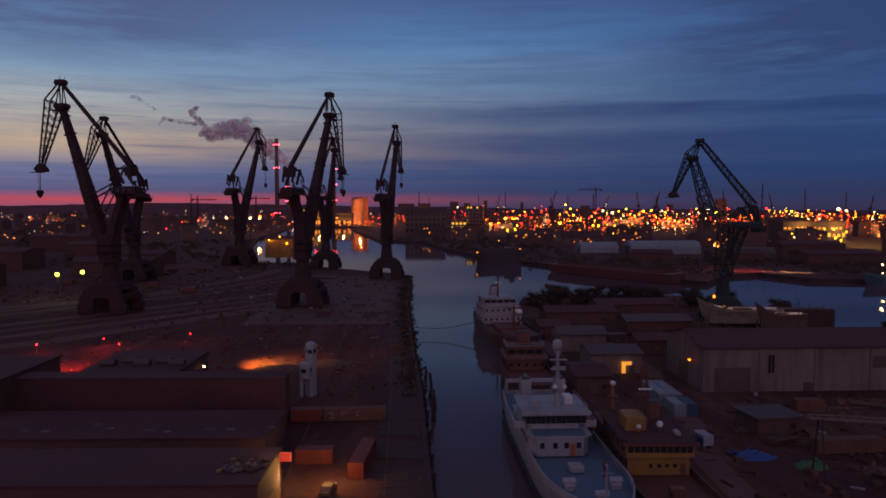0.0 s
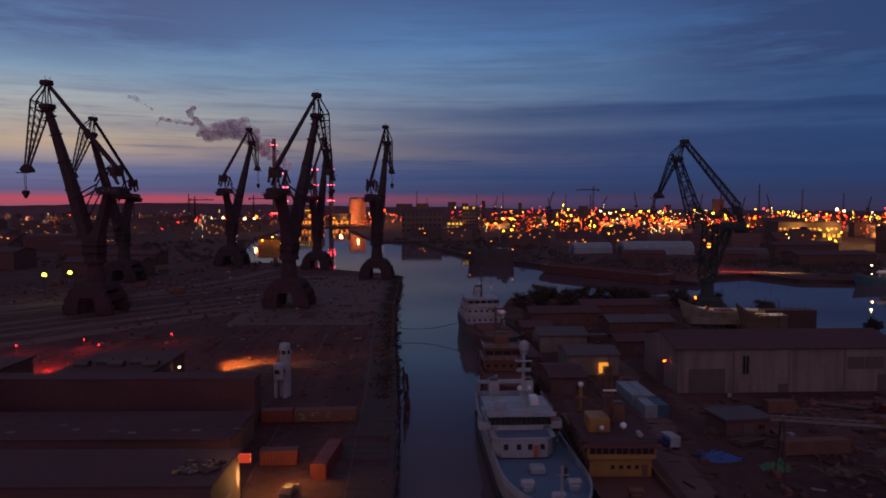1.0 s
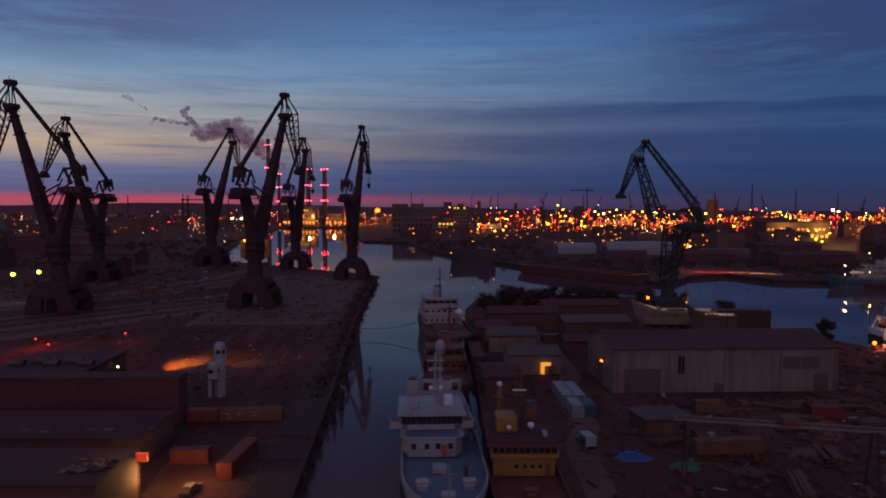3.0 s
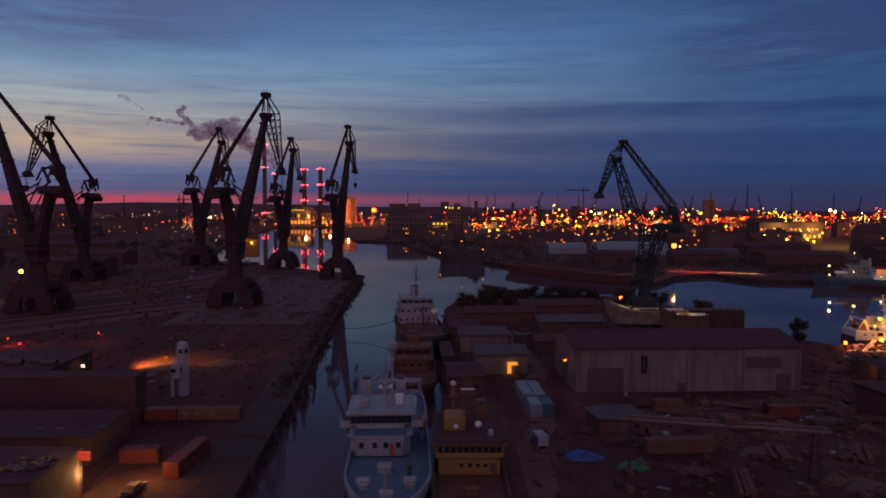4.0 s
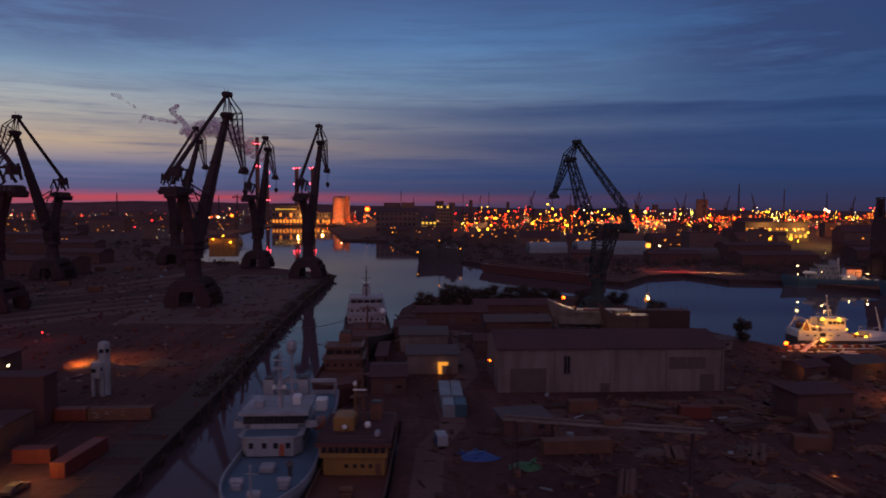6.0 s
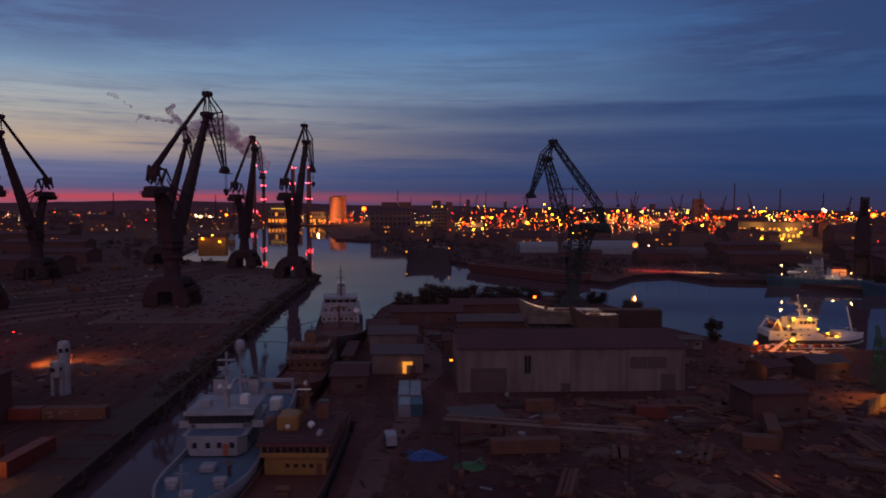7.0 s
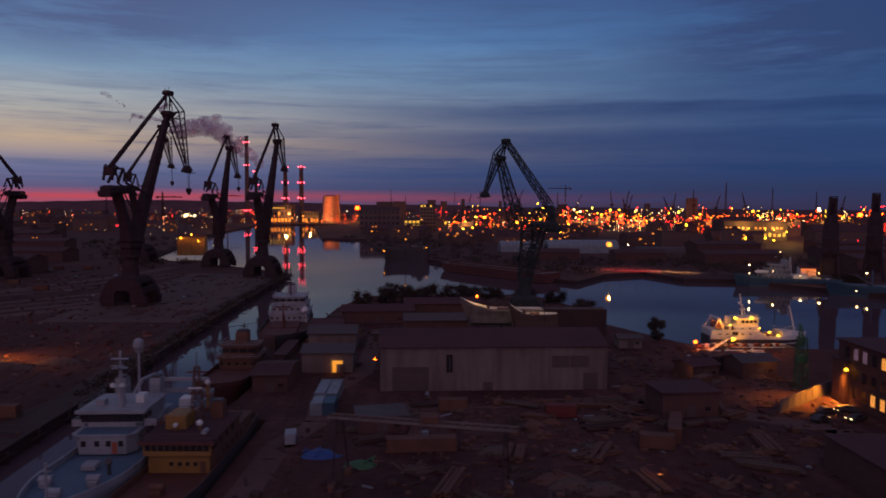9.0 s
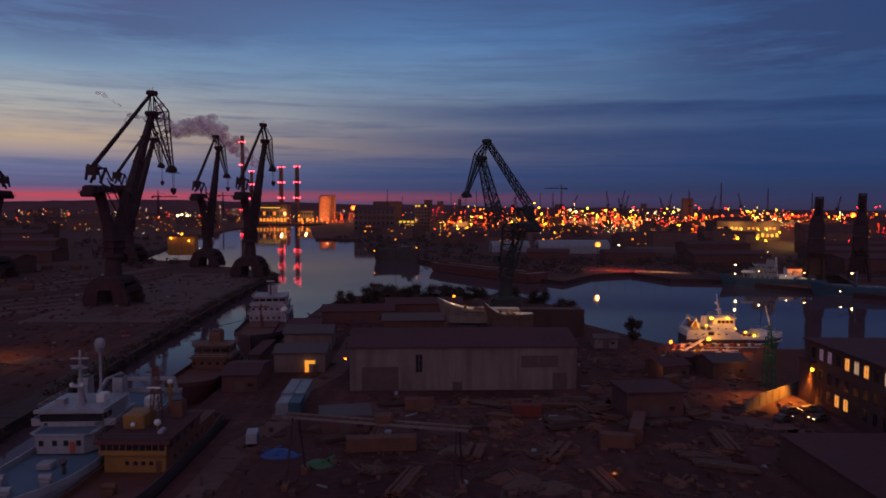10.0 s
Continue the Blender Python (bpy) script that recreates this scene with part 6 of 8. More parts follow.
gp = part("trawl_portal", Geo().beam((-11.6, -3.6, 7.3), (-13.2, -3.6, 11.0), 0.42).beam((-11.6, 3.6, 7.3), (-13.2, 3.6, 11.0), 0.42).beam((-13.2, -3.9, 11.0), (-13.2, 3.9, 11.0), 0.5)
          .beam((-15.2, -3.5, 7.5), (-13.2, -3.5, 10.8), 0.26).beam((-15.2, 3.5, 7.5), (-13.2, 3.5, 10.8), 0.26), CREAM, tr)
for yy in (-2.2, 2.2):
    part("hanging_block", Geo().tube((-13.2, yy, 9.9), (-13.2, yy, 10.8), 0.06, n=6).ball(-13.2, yy, 9.8, 0.32, 8), RUST, gp)
part("net_drum", Geo().tube((-12.6, -2.2, 8.4), (-12.6, 2.2, 8.4), 0.9, n=14).tube((-12.6, -2.35, 8.4), (-12.6, -2.2, 8.4), 1.2, n=14).tube((-12.6, 2.2, 8.4), (-12.6, 2.35, 8.4), 1.2, n=14), RUST, tr)
part("net_heap", Geo().ball(-9.6, -1.6, 7.6, 1.3, 10, 0.5, 0.3, rng), TIMBER, tr)
dh = part("deckhouse", Geo().slab(-5.0, 0, 7.2, 9.6, 6.6, 1.5, 0.3), CREAM, tr)
wh = part("wheelhouse", Geo().slab(-3.6, 0, 8.7, 6.6, 5.4, 2.3, 0.35), CREAM, tr)
for yy in (2.75, -2.75):
    for k in range(4):
        part("window", Geo().box(-5.4 + k * 1.3, yy, 9.5, 1.0, 0.1, 0.95), GLASS_D, wh)
    for k in range(3):
        part("porthole", Geo().tube((-8.2 + k * 2.4, yy * 1.2 - 0.06, 7.9), (-8.2 + k * 2.4, yy * 1.2 + 0.06, 7.9), 0.24, n=10), GLASS_D, dh)
    part("door", Geo().box(-8.9, yy * 1.2, 7.3, 0.8, 0.1, 1.3), RUST, dh)
for k in range(4):
    part("window", Geo().box(-0.27, -1.9 + k * 1.25, 9.5, 0.1, 1.0, 0.95), GLASS_D, wh)
part("wheelhouse_roof", Geo().slab(-3.7, 0, 11.0, 7.4, 6.2, 0.22, 0.1), CREAM, wh)
railing(tr, [(-6.8, 2.9), (-0.6, 2.9), (-0.6, -2.9), (-6.8, -2.9)], 11.22)
fn = part("funnel", Geo().loft([[(-8.4 + a * w, 1.6 + b * 0.8, z) for a, b in ((-1, -1), (1, -1), (1, 1), (-1, 1))] for w, z in ((0.9, 8.6), (0.8, 10.6), (0.6, 11.2))]), CREAM, tr)
part("exhaust", Geo().tube((-8.4, 1.6, 11.2), (-8.6, 1.6, 12.0), 0.2, n=8), HULL_DARK, fn)
ms = part("mast", Geo().tube((-4.4, 0, 11.2), (-5.4, 0, 18.2), 0.22, 0.09).beam((-3.2, 0, 11.2), (-4.9, 0, 15.0), 0.14), CREAM, tr)
part("crosstree", Geo().box(-5.0, 0, 15.0, 0.5, 3.0, 0.12).box(-4.8, 0, 13.4, 1.4, 1.6, 0.1), CREAM, ms)
part("radar_scanner", Geo().box(-4.3, 0, 13.7, 0.3, 2.2, 0.22), CREAM, ms)
part("satellite_dome", Geo().ball(-5.1, 1.2, 15.4, 0.42, 10).ball(-5.4, 0, 18.2, 0.28, 8), CREAM, ms)
# the working deck forward of the house
wn = part("trawl_winch", Geo().tube((2.4, -2.4, 5.6), (2.4, 2.4, 5.6), 0.75, n=12).slab(2.4, -2.7, 4.6, 1.6, 0.4, 1.7, 0.1).slab(2.4, 2.7, 4.6, 1.6, 0.4, 1.7, 0.1), RUST, tr)
for k in range(9):
    part("deck_crate", Geo().slab(0, 0, 0, 1.1, 0.8, rng.uniform(0.6, 1.5), 0.06), (CREAM, YELLOW, ORANGE)[k % 3], tr).matrix_basis = pose(1.4 + 0.62 * k, -2.6 + 1.5 * (k % 3), 4.58, 0, 0, rng.uniform(-25, 25))
part("whaleback", Geo().loft([[(x, b * w, z) for b, z in ((-1, 5.3), (1, 5.3), (0.8, zt), (-0.8, zt))] for x, w, zt in ((7.0, 3.7, 6.9), (10.5, 2.4, 6.9), (13.4, 0.9, 6.6))]), CREAM, tr)
part("cargo_boom", Geo().tube((12.6, 0, 5.6), (10.6, 0.4, 14.6), 0.26, 0.13).beam((12.0, 0, 8.4), (7.4, 0, 6.9), 0.08), CREAM, tr)
railing(tr, [(7.2, 3.2), (10.5, 2.0), (13.4, 0.6)], 6.8, 1.0)
railing(tr, [(7.2, -3.2), (10.5, -2.0), (13.4, -0.6)], 6.8, 1.0)
for x, yy, z, r in ((-8.0, -3.0, 11.2, 0.42), (-3.0, -3.2, 11.2, 0.42), (-9.6, -3.2, 8.9, 0.22), (2.6, -3.6, 6.8, 0.3), (5.6, -3.4, 5.7, 0.34), (-0.4, -3.4, 8.0, 0.22), (-12.9, -3.3, 10.4, 0.2)):
    part("deck_floodlight", Geo().ball(x, yy, z, r, 8), L_YELLOW, tr, "lit floodlight")
for x, y, z, w in ((-8.2, -4.6, 11.6, 1900), (-3.0, -4.8, 11.4, 1900), (-13.4, -4.9, 9.4, 1500), (2.6, -4.6, 7.2, 1300), (5.4, -4.4, 6.4, 700), (-12.0, 0.2, 10.2, 900), (-8.2, -6.2, 5.2, 1500)):
    lamp("trawler_floodlight", 173.9 + x, 214 + y, z - 0.6, w * 0.42, (1.0, 0.33, 0.012), 0.25)
jt = thing("timber_jetty", pose(166, 206.0, GROUND), "plank jetty with lit gangway beside the trawler", "jetty")
for k in range(27):
    part("plank", Geo().box(-16 + k * 1.2, rng.uniform(-0.12, 0.12), 0.05 + 0.03 * (k % 2), 1.08, 5.0, 0.16), TIMBER, jt)
part("edge_rail", Geo().beam((-14, 2.3, 0.4), (14.6, 2.3, 0.4), 0.25), CREAM, jt)
part("edge_rail", Geo().beam((-4, -2.2, 0.4), (12, -2.2, 0.4), 0.2), CREAM, jt)
gw = thing("gangway", pose(0, 0, 0), "long steel gangway lit bright orange", "gangway")
part("walkway", Geo().beam((162.6, 207.4, 4.9), (149.5, 194.0, 2.6), 1.1, 0.16), CREAM, gw)
for off in (-0.5, 0.5):
    part("handrail", Geo().beam((162.6 + off, 207.4 - off, 5.9), (149.5 + off, 194.0 - off, 3.6), 0.07), RUST, gw)
    for k in range(7):
        part("stanchion", Geo().beam((162.6 + off - 13.1 * k / 6, 207.4 - off - 13.4 * k / 6, 4.9 - 2.3 * k / 6), (162.6 + off - 13.1 * k / 6, 207.4 - off - 13.4 * k / 6, 5.9 - 2.3 * k / 6), 0.06), RUST, gw)
part("landing_post", Geo().box(162.4, 207.0, GROUND + 0.2, 0.3, 1.0, 2.4).box(149.6, 194.1, GROUND, 0.5, 1.0, 0.18), RUST, gw)
for k in range(22):
    ob = part("fish_crate", Geo().slab(0, 0, 0, 1.3, 0.9, rng.uniform(0.5, 1.1), 0.08), (ORANGE, RUST, CREAM)[k % 3])
    ob.matrix_basis = pose(152.0 + k * 1.2 + rng.uniform(-0.4, 0.4), 206 + rng.uniform(-1.6, 1.2), GROUND + 0.26, 0, 0, rng.uniform(0, 90))
    tagged(ob, "stacked fish crate standing on the jetty planks", "crate", "crates on the jetty")
for k in range(26):
    ob = part("steel_beam", Geo().box(0, 0, 0, rng.uniform(2.5, 6.0), 0.35, 0.3), (RUST, CREAM, TIMBER)[k % 3])
    ob.matrix_basis = pose(150.0 + rng.uniform(0, 22), 199.5 + rng.uniform(-4.5, 3.0), GROUND + 0.02 + 0.01 * k, 0, 0, rng.uniform(-35, 60))
    tagged(ob, "loose beam lying on the lit quay by the jetty", "beam", "beams on the quay")
lamp("jetty_flood_light", 162.2, 204.6, 6.6, 3600, (1.0, 0.27, 0.02), 0.25, (161, 202, 2), 140)
lamp("jetty_flood_light", 152.0, 200.4, 6.4, 3000, (1.0, 0.17, 0.015), 0.25, (153.5, 200, 2), 140)
lamp("jetty_flood_light", 170.0, 199.4, 5.0, 1500, (1.0, 0.16, 0.04), 0.25, (170, 198, 2), 130)
for x, y, h, r in ((162.9, 205.2, 2.6, 0.5), (150.4, 202.6, 2.2, 0.55)):
    post = thing("quay_lamp", pose(x, y, GROUND), "short lamp post with an orange lamp", "lamp", "harbour lamps")
    part("pole", Geo().tube((0, 0, 0), (0, 0, h - 0.2), 0.09, 0.07, 8), CRANE, post)
    part("head", Geo().ball(0, 0, h, r, 8), L_YELLOW if x > 160 else L_SODIUM, post)


# ---- boats standing on the slip behind the hall ----
def slip_boat(x, y, z, rz, length, beam, label, hm, dm, cabin):
    s = thing("boat_on_cradle", pose(x, y, z, 0, 0, rz), label, "boat", "boats on the slip")
    g, d, inn = hull(length, beam, 2.0, 3.6, 0.7, draft=2.4, bulwark=0.7)
    part("hull", g, hm, s)
    part("bulwark", inn, CREAM, s)
    part("deck", d, dm, s)
    part("hatch", Geo().slab(-length * 0.05, 0, 2.0, length * 0.2, beam * 0.4, 0.9, 0.1), RUST, s)
    part("winch", Geo().tube((length * 0.16, -0.9, 3.2), (length * 0.16, 0.9, 3.2), 0.5, n=10), RUST, s)
    part("rubbing_strake", Geo().beam((-length * 0.45, beam * 0.47, 1.9), (length * 0.2, beam * 0.5, 2.1), 0.15, 0.3).beam((-length * 0.45, -beam * 0.47, 1.9), (length * 0.2, -beam * 0.5, 2.1), 0.15, 0.3), TIMBER, s)
    if cabin:
        c_ = part("cabin", Geo().slab(-length * 0.2, 0, 2.4, length * 0.26, beam * 0.6, 2.2, 0.25), dm, s)
        for k in range(4):
            part("window", Geo().box(-length * 0.3 + k * length * 0.065, -beam * 0.31, 3.4, 0.7, 0.1, 0.6), GLASS_D, c_)
        part("mast", Geo().tube((-length * 0.1, 0, 2.4), (-length * 0.1, 0, 8.5), 0.14, 0.08), CREAM, s)
    for k in range(5):
        xx = -length * 0.4 + k * length * 0.2
        for yy in (-1, 1):
            part("cradle_post", Geo().beam((xx, yy * beam * 0.3, GROUND - z), (xx, yy * beam * 0.36, 0.9), 0.35), TIMBER, s)
        part("cradle_beam", Geo().beam((xx, -beam * 0.45, -2.6), (xx, beam * 0.45, -2.6), 0.5), TIMBER, s)


OLD_PAINT = mat("flaking_grey_boat_paint", (0.15, 0.13, 0.11), (0.06, 0.05, 0.045), 0.8, scale=0.5)
slip_boat(92.5, 212, 10.5, 180, 26, 7.0, "old dark fishing boat with pale bulwarks propped high on a cradle", OLD_PAINT, TIMBER, False)
slip_boat(101, 203, 10.4, 180, 15, 4.6, "small wooden boat propped on a cradle", TIMBER, TIMBER, False)
lamp("slip_lamp_light", 86, 212.0, 17.2, 900, (1.0, 0.58, 0.2), 0.3)
lamp("slip_lamp_light", 103, 203.5, 15.2, 420, (1.0, 0.58, 0.2), 0.3)
for x, y in ((86, 217.2), (104, 198.0)):
    post = thing("yard_lamp", pose(x, y, GROUND), "tall slim yard lamp post beside the slip", "lamp", "yard lamps")
    part("pole", Geo().tube((0, 0, 0), (0, 0, 15.4), 0.12, 0.08, 8), CRANE, post)
    part("arm", Geo().beam((0, 0, 15.3), (0, 1.3, 15.6), 0.1), CRANE, post)
    part("hood", Geo().box(0, 1.5, 15.5, 0.4, 0.7, 0.15), CRANE, post)
boom = thing("slip_lamp", pose(84.8, 216.0, GROUND), "lamp post with an orange lamp over the old boat", "lamp", "yard lamps")
part("pole", Geo().tube((0, 0, 0), (0, 0, 14.6), 0.12, 0.08, 8), CRANE, boom)
part("arm", Geo().beam((0, 0, 14.5), (0, -3.9, 14.8), 0.1), CRANE, boom)
part("head", Geo().ball(0, -4.0, 14.6, 0.42, 8), L_SODIUM, boom)
stg = thing("repair_staging", pose(109, 224, GROUND), "dark scaffold staging along the slip", "scaffold")
for k in range(9):
    for yy in (-2.5, 2.5):
        part("upright", Geo().tube((-18 + k * 4.5, yy, 0), (-18 + k * 4.5, yy, 10.2), 0.12, 0.12, 6), RUST, stg)
for z in (3, 6, 9):
    part("deck_board", Geo().box(0, 0, z, 37, 5.2, 0.15), TIMBER, stg)
part("screen", Geo().box(4, -2.8, 0.2, 30, 0.15, 9.0), QUAY, stg)

# ---- ships across the basin ----
sa = coaster("patrol_ship", 272, 389, 166, 56, 10, 4.2, "blue-hulled ship with white superstructure, lit at night", HULL_BLUE, BOXW, BOXW, tiers=3, mast_h=9, hold=False, lifeboat=True, forward=21.0)
sb = coaster("patrol_ship", 303, 343, 158, 60, 10, 4.4, "long blue-hulled ship moored at the far quay", HULL_BLUE, DECK_BLUE, CREAM, tiers=1, mast_h=7, hold=True, lifeboat=False)
part("after_house", Geo().slab(-5.5, 0, 4.2, 11, 6.4, 3.0, 0.3), CREAM, sa)
part("gun_platform", Geo().slab(-15, 0, 4.2, 6, 5, 1.6, 0.3).tube((-15, 0, 5.8), (-15, 0, 6.8), 1.5, 1.2, 12), BOXW, sa)
part("signal_mast", Geo().lattice((-2.0, 0, 7.2), (-2.0, 0, 17.0), 1.6, 1.6, 0.5, 0.5, 8, 0.16, 0.09), CREAM, sa)
part("crane_post", Geo().tube((-10.5, 2.4, 4.2), (-10.5, 2.4, 9.6), 0.35, 0.25).beam((-10.5, 2.4, 9.4), (-17.5, 2.2, 8.2), 0.3), YELLOW, sa)
for k in range(9):
    part("deck_locker", Geo().slab(0, 0, 0, rng.uniform(1.2, 3.0), rng.uniform(1.0, 2.0), rng.uniform(0.8, 1.9), 0.1), (CREAM, BOXW, RUST)[k % 3], sa if k < 4 else sb).matrix_basis = pose(-12 - 3.0 * k if k < 4 else 4.0 * (k - 6), -3.0 + 2.0 * (k % 4), 4.2 if k < 4 else 4.5)
for x, y, z, w, r in ((249.6, 386.4, 12.7, 900, 0.8), (249.0, 384.9, 7.9, 500, 0.55), (287.8, 383.4, 8.4, 900, 0.65), (297.2, 388.4, 8.9, 900, 0.8), (307.0, 370.4, 9.7, 800, 0.8), (280.7, 336.4, 3.9, 300, 0.5), (283.2, 418.4, 18.0, 200, 0.45), (276.7, 382.4, 6.9, 400, 0.4), (261.3, 382.4, 9.5, 500, 0.4)):
    p_ = thing("deck_lamp", pose(x, y, GROUND + 0.0), "bright lamp on a mast by the moored ships", "lamp", "harbour lamps")
    part("pole", Geo().tube((0, 0, -3.0), (0, 0, z - GROUND), 0.1, 0.08, 6), CRANE, p_)
    part("head", Geo().ball(0, 0, z - GROUND, r * 0.62, 8), L_WHITE, p_)
    lamp("deck_lamp_light", x, y - 1.4, z, w * 0.55, (1.0, 0.56, 0.2), 0.3)
hall("quay_house", 295.5, 411, -10, 8.5, 7, 6.5, 1.2, "small quay house with a lit orange wall", CREAM, ROOF)
lamp("quay_house_light", 292.6, 405.2, 9.4, 800, (1.0, 0.22, 0.02), 0.3)
lamp("quay_house_light", 297.5, 405.2, 7.6, 500, (1.0, 0.22, 0.02), 0.3)

# long rust-red pontoon
pt = thing("red_pontoon", pose(110, 442, 0, 0, 0, -53.5), "long low rust-red pontoon moored along the shore", "pontoon")
part("hull", Geo().loft([[(x, b * 8.0, z) for b, z in ((-1, 0.2), (1, 0.2), (1, 5.8), (-1, 5.8))] for x in (-47, 49)]).loft([[(x, b * w, z) for b, w, z in ((-1, w0, zz), (1, w0, zz), (1, 8.0, 5.8), (-1, 8.0, 5.8))] for x, w0, zz in ((-47, 7.8, 0.2), (-51, 7.0, 2.6))]), HULL_RED, pt)
part("deck", Geo().box(-1, 0, 5.8, 99, 15.6, 0.1), CONCRETE, pt, "pale worn deck")
part("coaming", Geo().box(0, 5.6, 5.9, 88, 0.3, 1.0).box(0, -5.6, 5.9, 88, 0.3, 1.0).box(-44, 0, 5.9, 0.3, 11.2, 1.0).box(44, 0, 5.9, 0.3, 11.2, 1.0), HULL_RED, pt)
for k in range(12):
    for yy in (-7.6, 7.6):
        part("bollard", Geo().tube((-46 + k * 8.4, yy, 5.9), (-46 + k * 8.4, yy, 6.7), 0.25, 0.3, 8), RUST, pt)
# added lamp posts lay the red tail-lamp glow and pale strip on the road
for x, y, c_, w in ((197, 464, RED, 9000), (207, 461, RED, 9000), (188, 467, RED, 5000), (217, 458, (1.0, 0.3, 0.16), 9000), (226, 455, WARM, 9000), (235, 451, WARM, 6000)):
    lamp("road_lamp_light", x, y - 0.6, 10.0, w * 1.3, c_, 0.15, (x + 1, y - 3.5, GROUND), 100)
    p_ = thing("road_lamp", pose(x, y + 1, GROUND), "lamp post added to light the shore road", "lamp", "road lamps")
    part("pole", Geo().tube((0, 0, 0), (0, 0, 10.0), 0.1, 0.08, 6), CRANE, p_)
    part("hood", Geo().box(0, -0.3, 10.0, 0.3, 0.6, 0.15), CRANE, p_)
# block standing in for a yellow-lit structure; ochre walls carry part of that light
hall("boat_shed", -141, 588, 4, 23, 10, 16, 2.5, "tall ochre block standing in for a yellow-lit structure", YELLOW, ROOF, doors=())
for x, z, w in ((-148, 17.5, 2600), (-139, 20.5, 2600), (-133, 15.0, 1600)):
    lamp("shed_front_light", x, 581.0, z, w * 0.35, (1.0, 0.36, 0.02), 0.3)
    p_ = thing("floodlight_mast", pose(x, 580.0, GROUND), "slim mast with a yellow floodlight added before the block", "lamp", "harbour lamps")
    part("pole", Geo().tube((0, 0, 0), (0, 0, z - GROUND - 0.3), 0.12, 0.08, 8), CRANE, p_)
    part("head", Geo().ball(0, 0, z - GROUND, 0.6, 8), L_YELLOW, p_)
white(-226, 800, 33, 1.5)
white(-215, 800, 33, 1.3)
# boat with a yellow deck lamp in the far west basin
# ochre hull paint stands in for the yellow light on it
coaster("work_boat", -205, 850, 100, 26, 8, 2.6, "small work boat with yellow-lit deck", YELLOW, CREAM, WHITE, tiers=2, mast_h=5, hold=False, lifeboat=False)
lamp("work_boat_light", -203, 838, 10, 1500, (1.0, 0.5, 0.06), 0.2)
lamp("work_boat_light", -215, 842, 8, 1500, (1.0, 0.5, 0.06), 0.2)


# ---- trees ----
def tree(x, y, h, spread, seed):
    r = random.Random(seed)
    s = thing("tree", pose(x, y, GROUND), "dark bushy tree standing by the water", "tree", "shore trees")
    t = Geo().tube((0, 0, 0), (0, 0, h * 0.4), h * 0.03, h * 0.02, 7)
    tips = []
    for k in range(15):
        a, z0 = r.uniform(0, 6.28), h * r.uniform(0.2, 0.4)
        e = Vector((math.cos(a) * spread * r.uniform(0.35, 0.85), math.sin(a) * spread * r.uniform(0.35, 0.85), h * r.uniform(0.22, 0.9)))
        t.tube((0, 0, z0), e, h * 0.014, h * 0.004, 5)
        tips.append(e)
    part("trunk", t, BARK, s)
    c = Geo()
    for e in tips + [Vector((r.uniform(-0.6, 0.6) * spread, r.uniform(-0.6, 0.6) * spread, h * r.uniform(0.1, 0.3))) for k in range(7)]:
        c.ball(e.x, e.y, max(e.z, spread * 0.2), spread * r.uniform(0.10, 0.22), 8, 0.8, 0.3, r)
        for k in range(150):
            d = Vector((r.gauss(0, 1), r.gauss(0, 1), r.gauss(0, 0.7))).normalized() * r.uniform(0.08, 0.46)
            p = Vector((e.x, e.y, max(e.z, spread * 0.2))) + d * spread
            if p.z < 0.3:
                continue
            n = Vector((r.uniform(-1, 1), r.uniform(-1, 1), r.uniform(-1, 1))).normalized()
            u = n.orthogonal().normalized() * r.uniform(0.14, 0.3)
            v = n.cross(u).normalized() * r.uniform(0.1, 0.22)
            c.add([p - u, p + v, p + u, p - v], [(0, 1, 2, 3)])
    part("crown", c, LEAF, s)


for k, (x, y, h, sp) in enumerate([(50, 317, 7, 4.5), (57, 321, 5.5, 5), (66, 308, 6.5, 6), (73, 304, 8, 6.5), (80, 305, 8.5, 6), (88, 312, 6, 6), (98, 316, 5.5, 5.5), (60, 296, 7, 5), (50, 300, 6.5, 5),
                                  (142.4, 214, 8.5, 2.8), (124, 300, 6, 5), (130, 262, 7, 4), (112, 308, 6, 5), (40, 292, 6, 5), (85, 292, 7, 5), (108, 288, 6, 4.5), (100, 252, 8, 4), (124, 246, 8, 4)]):
    tree(x, y, h, sp, 40 + k)

shore_tree = [o for o in bpy.data.objects if o.name.startswith("tree") and o.parent is None]
for k in range(16):
    x = 196 + k * 7.5 + rng.uniform(-2, 2)
    y = 452 - (x - 196) * 0.42 + rng.uniform(0, 9) if x < 222 else 418 - (x - 222) * 0.55 + rng.uniform(0, 8)
    if x > 300:
        copy_thing(shore_tree[k % 9], pose(x, y + 4, GROUND, 0, 0, rng.uniform(0, 360)))

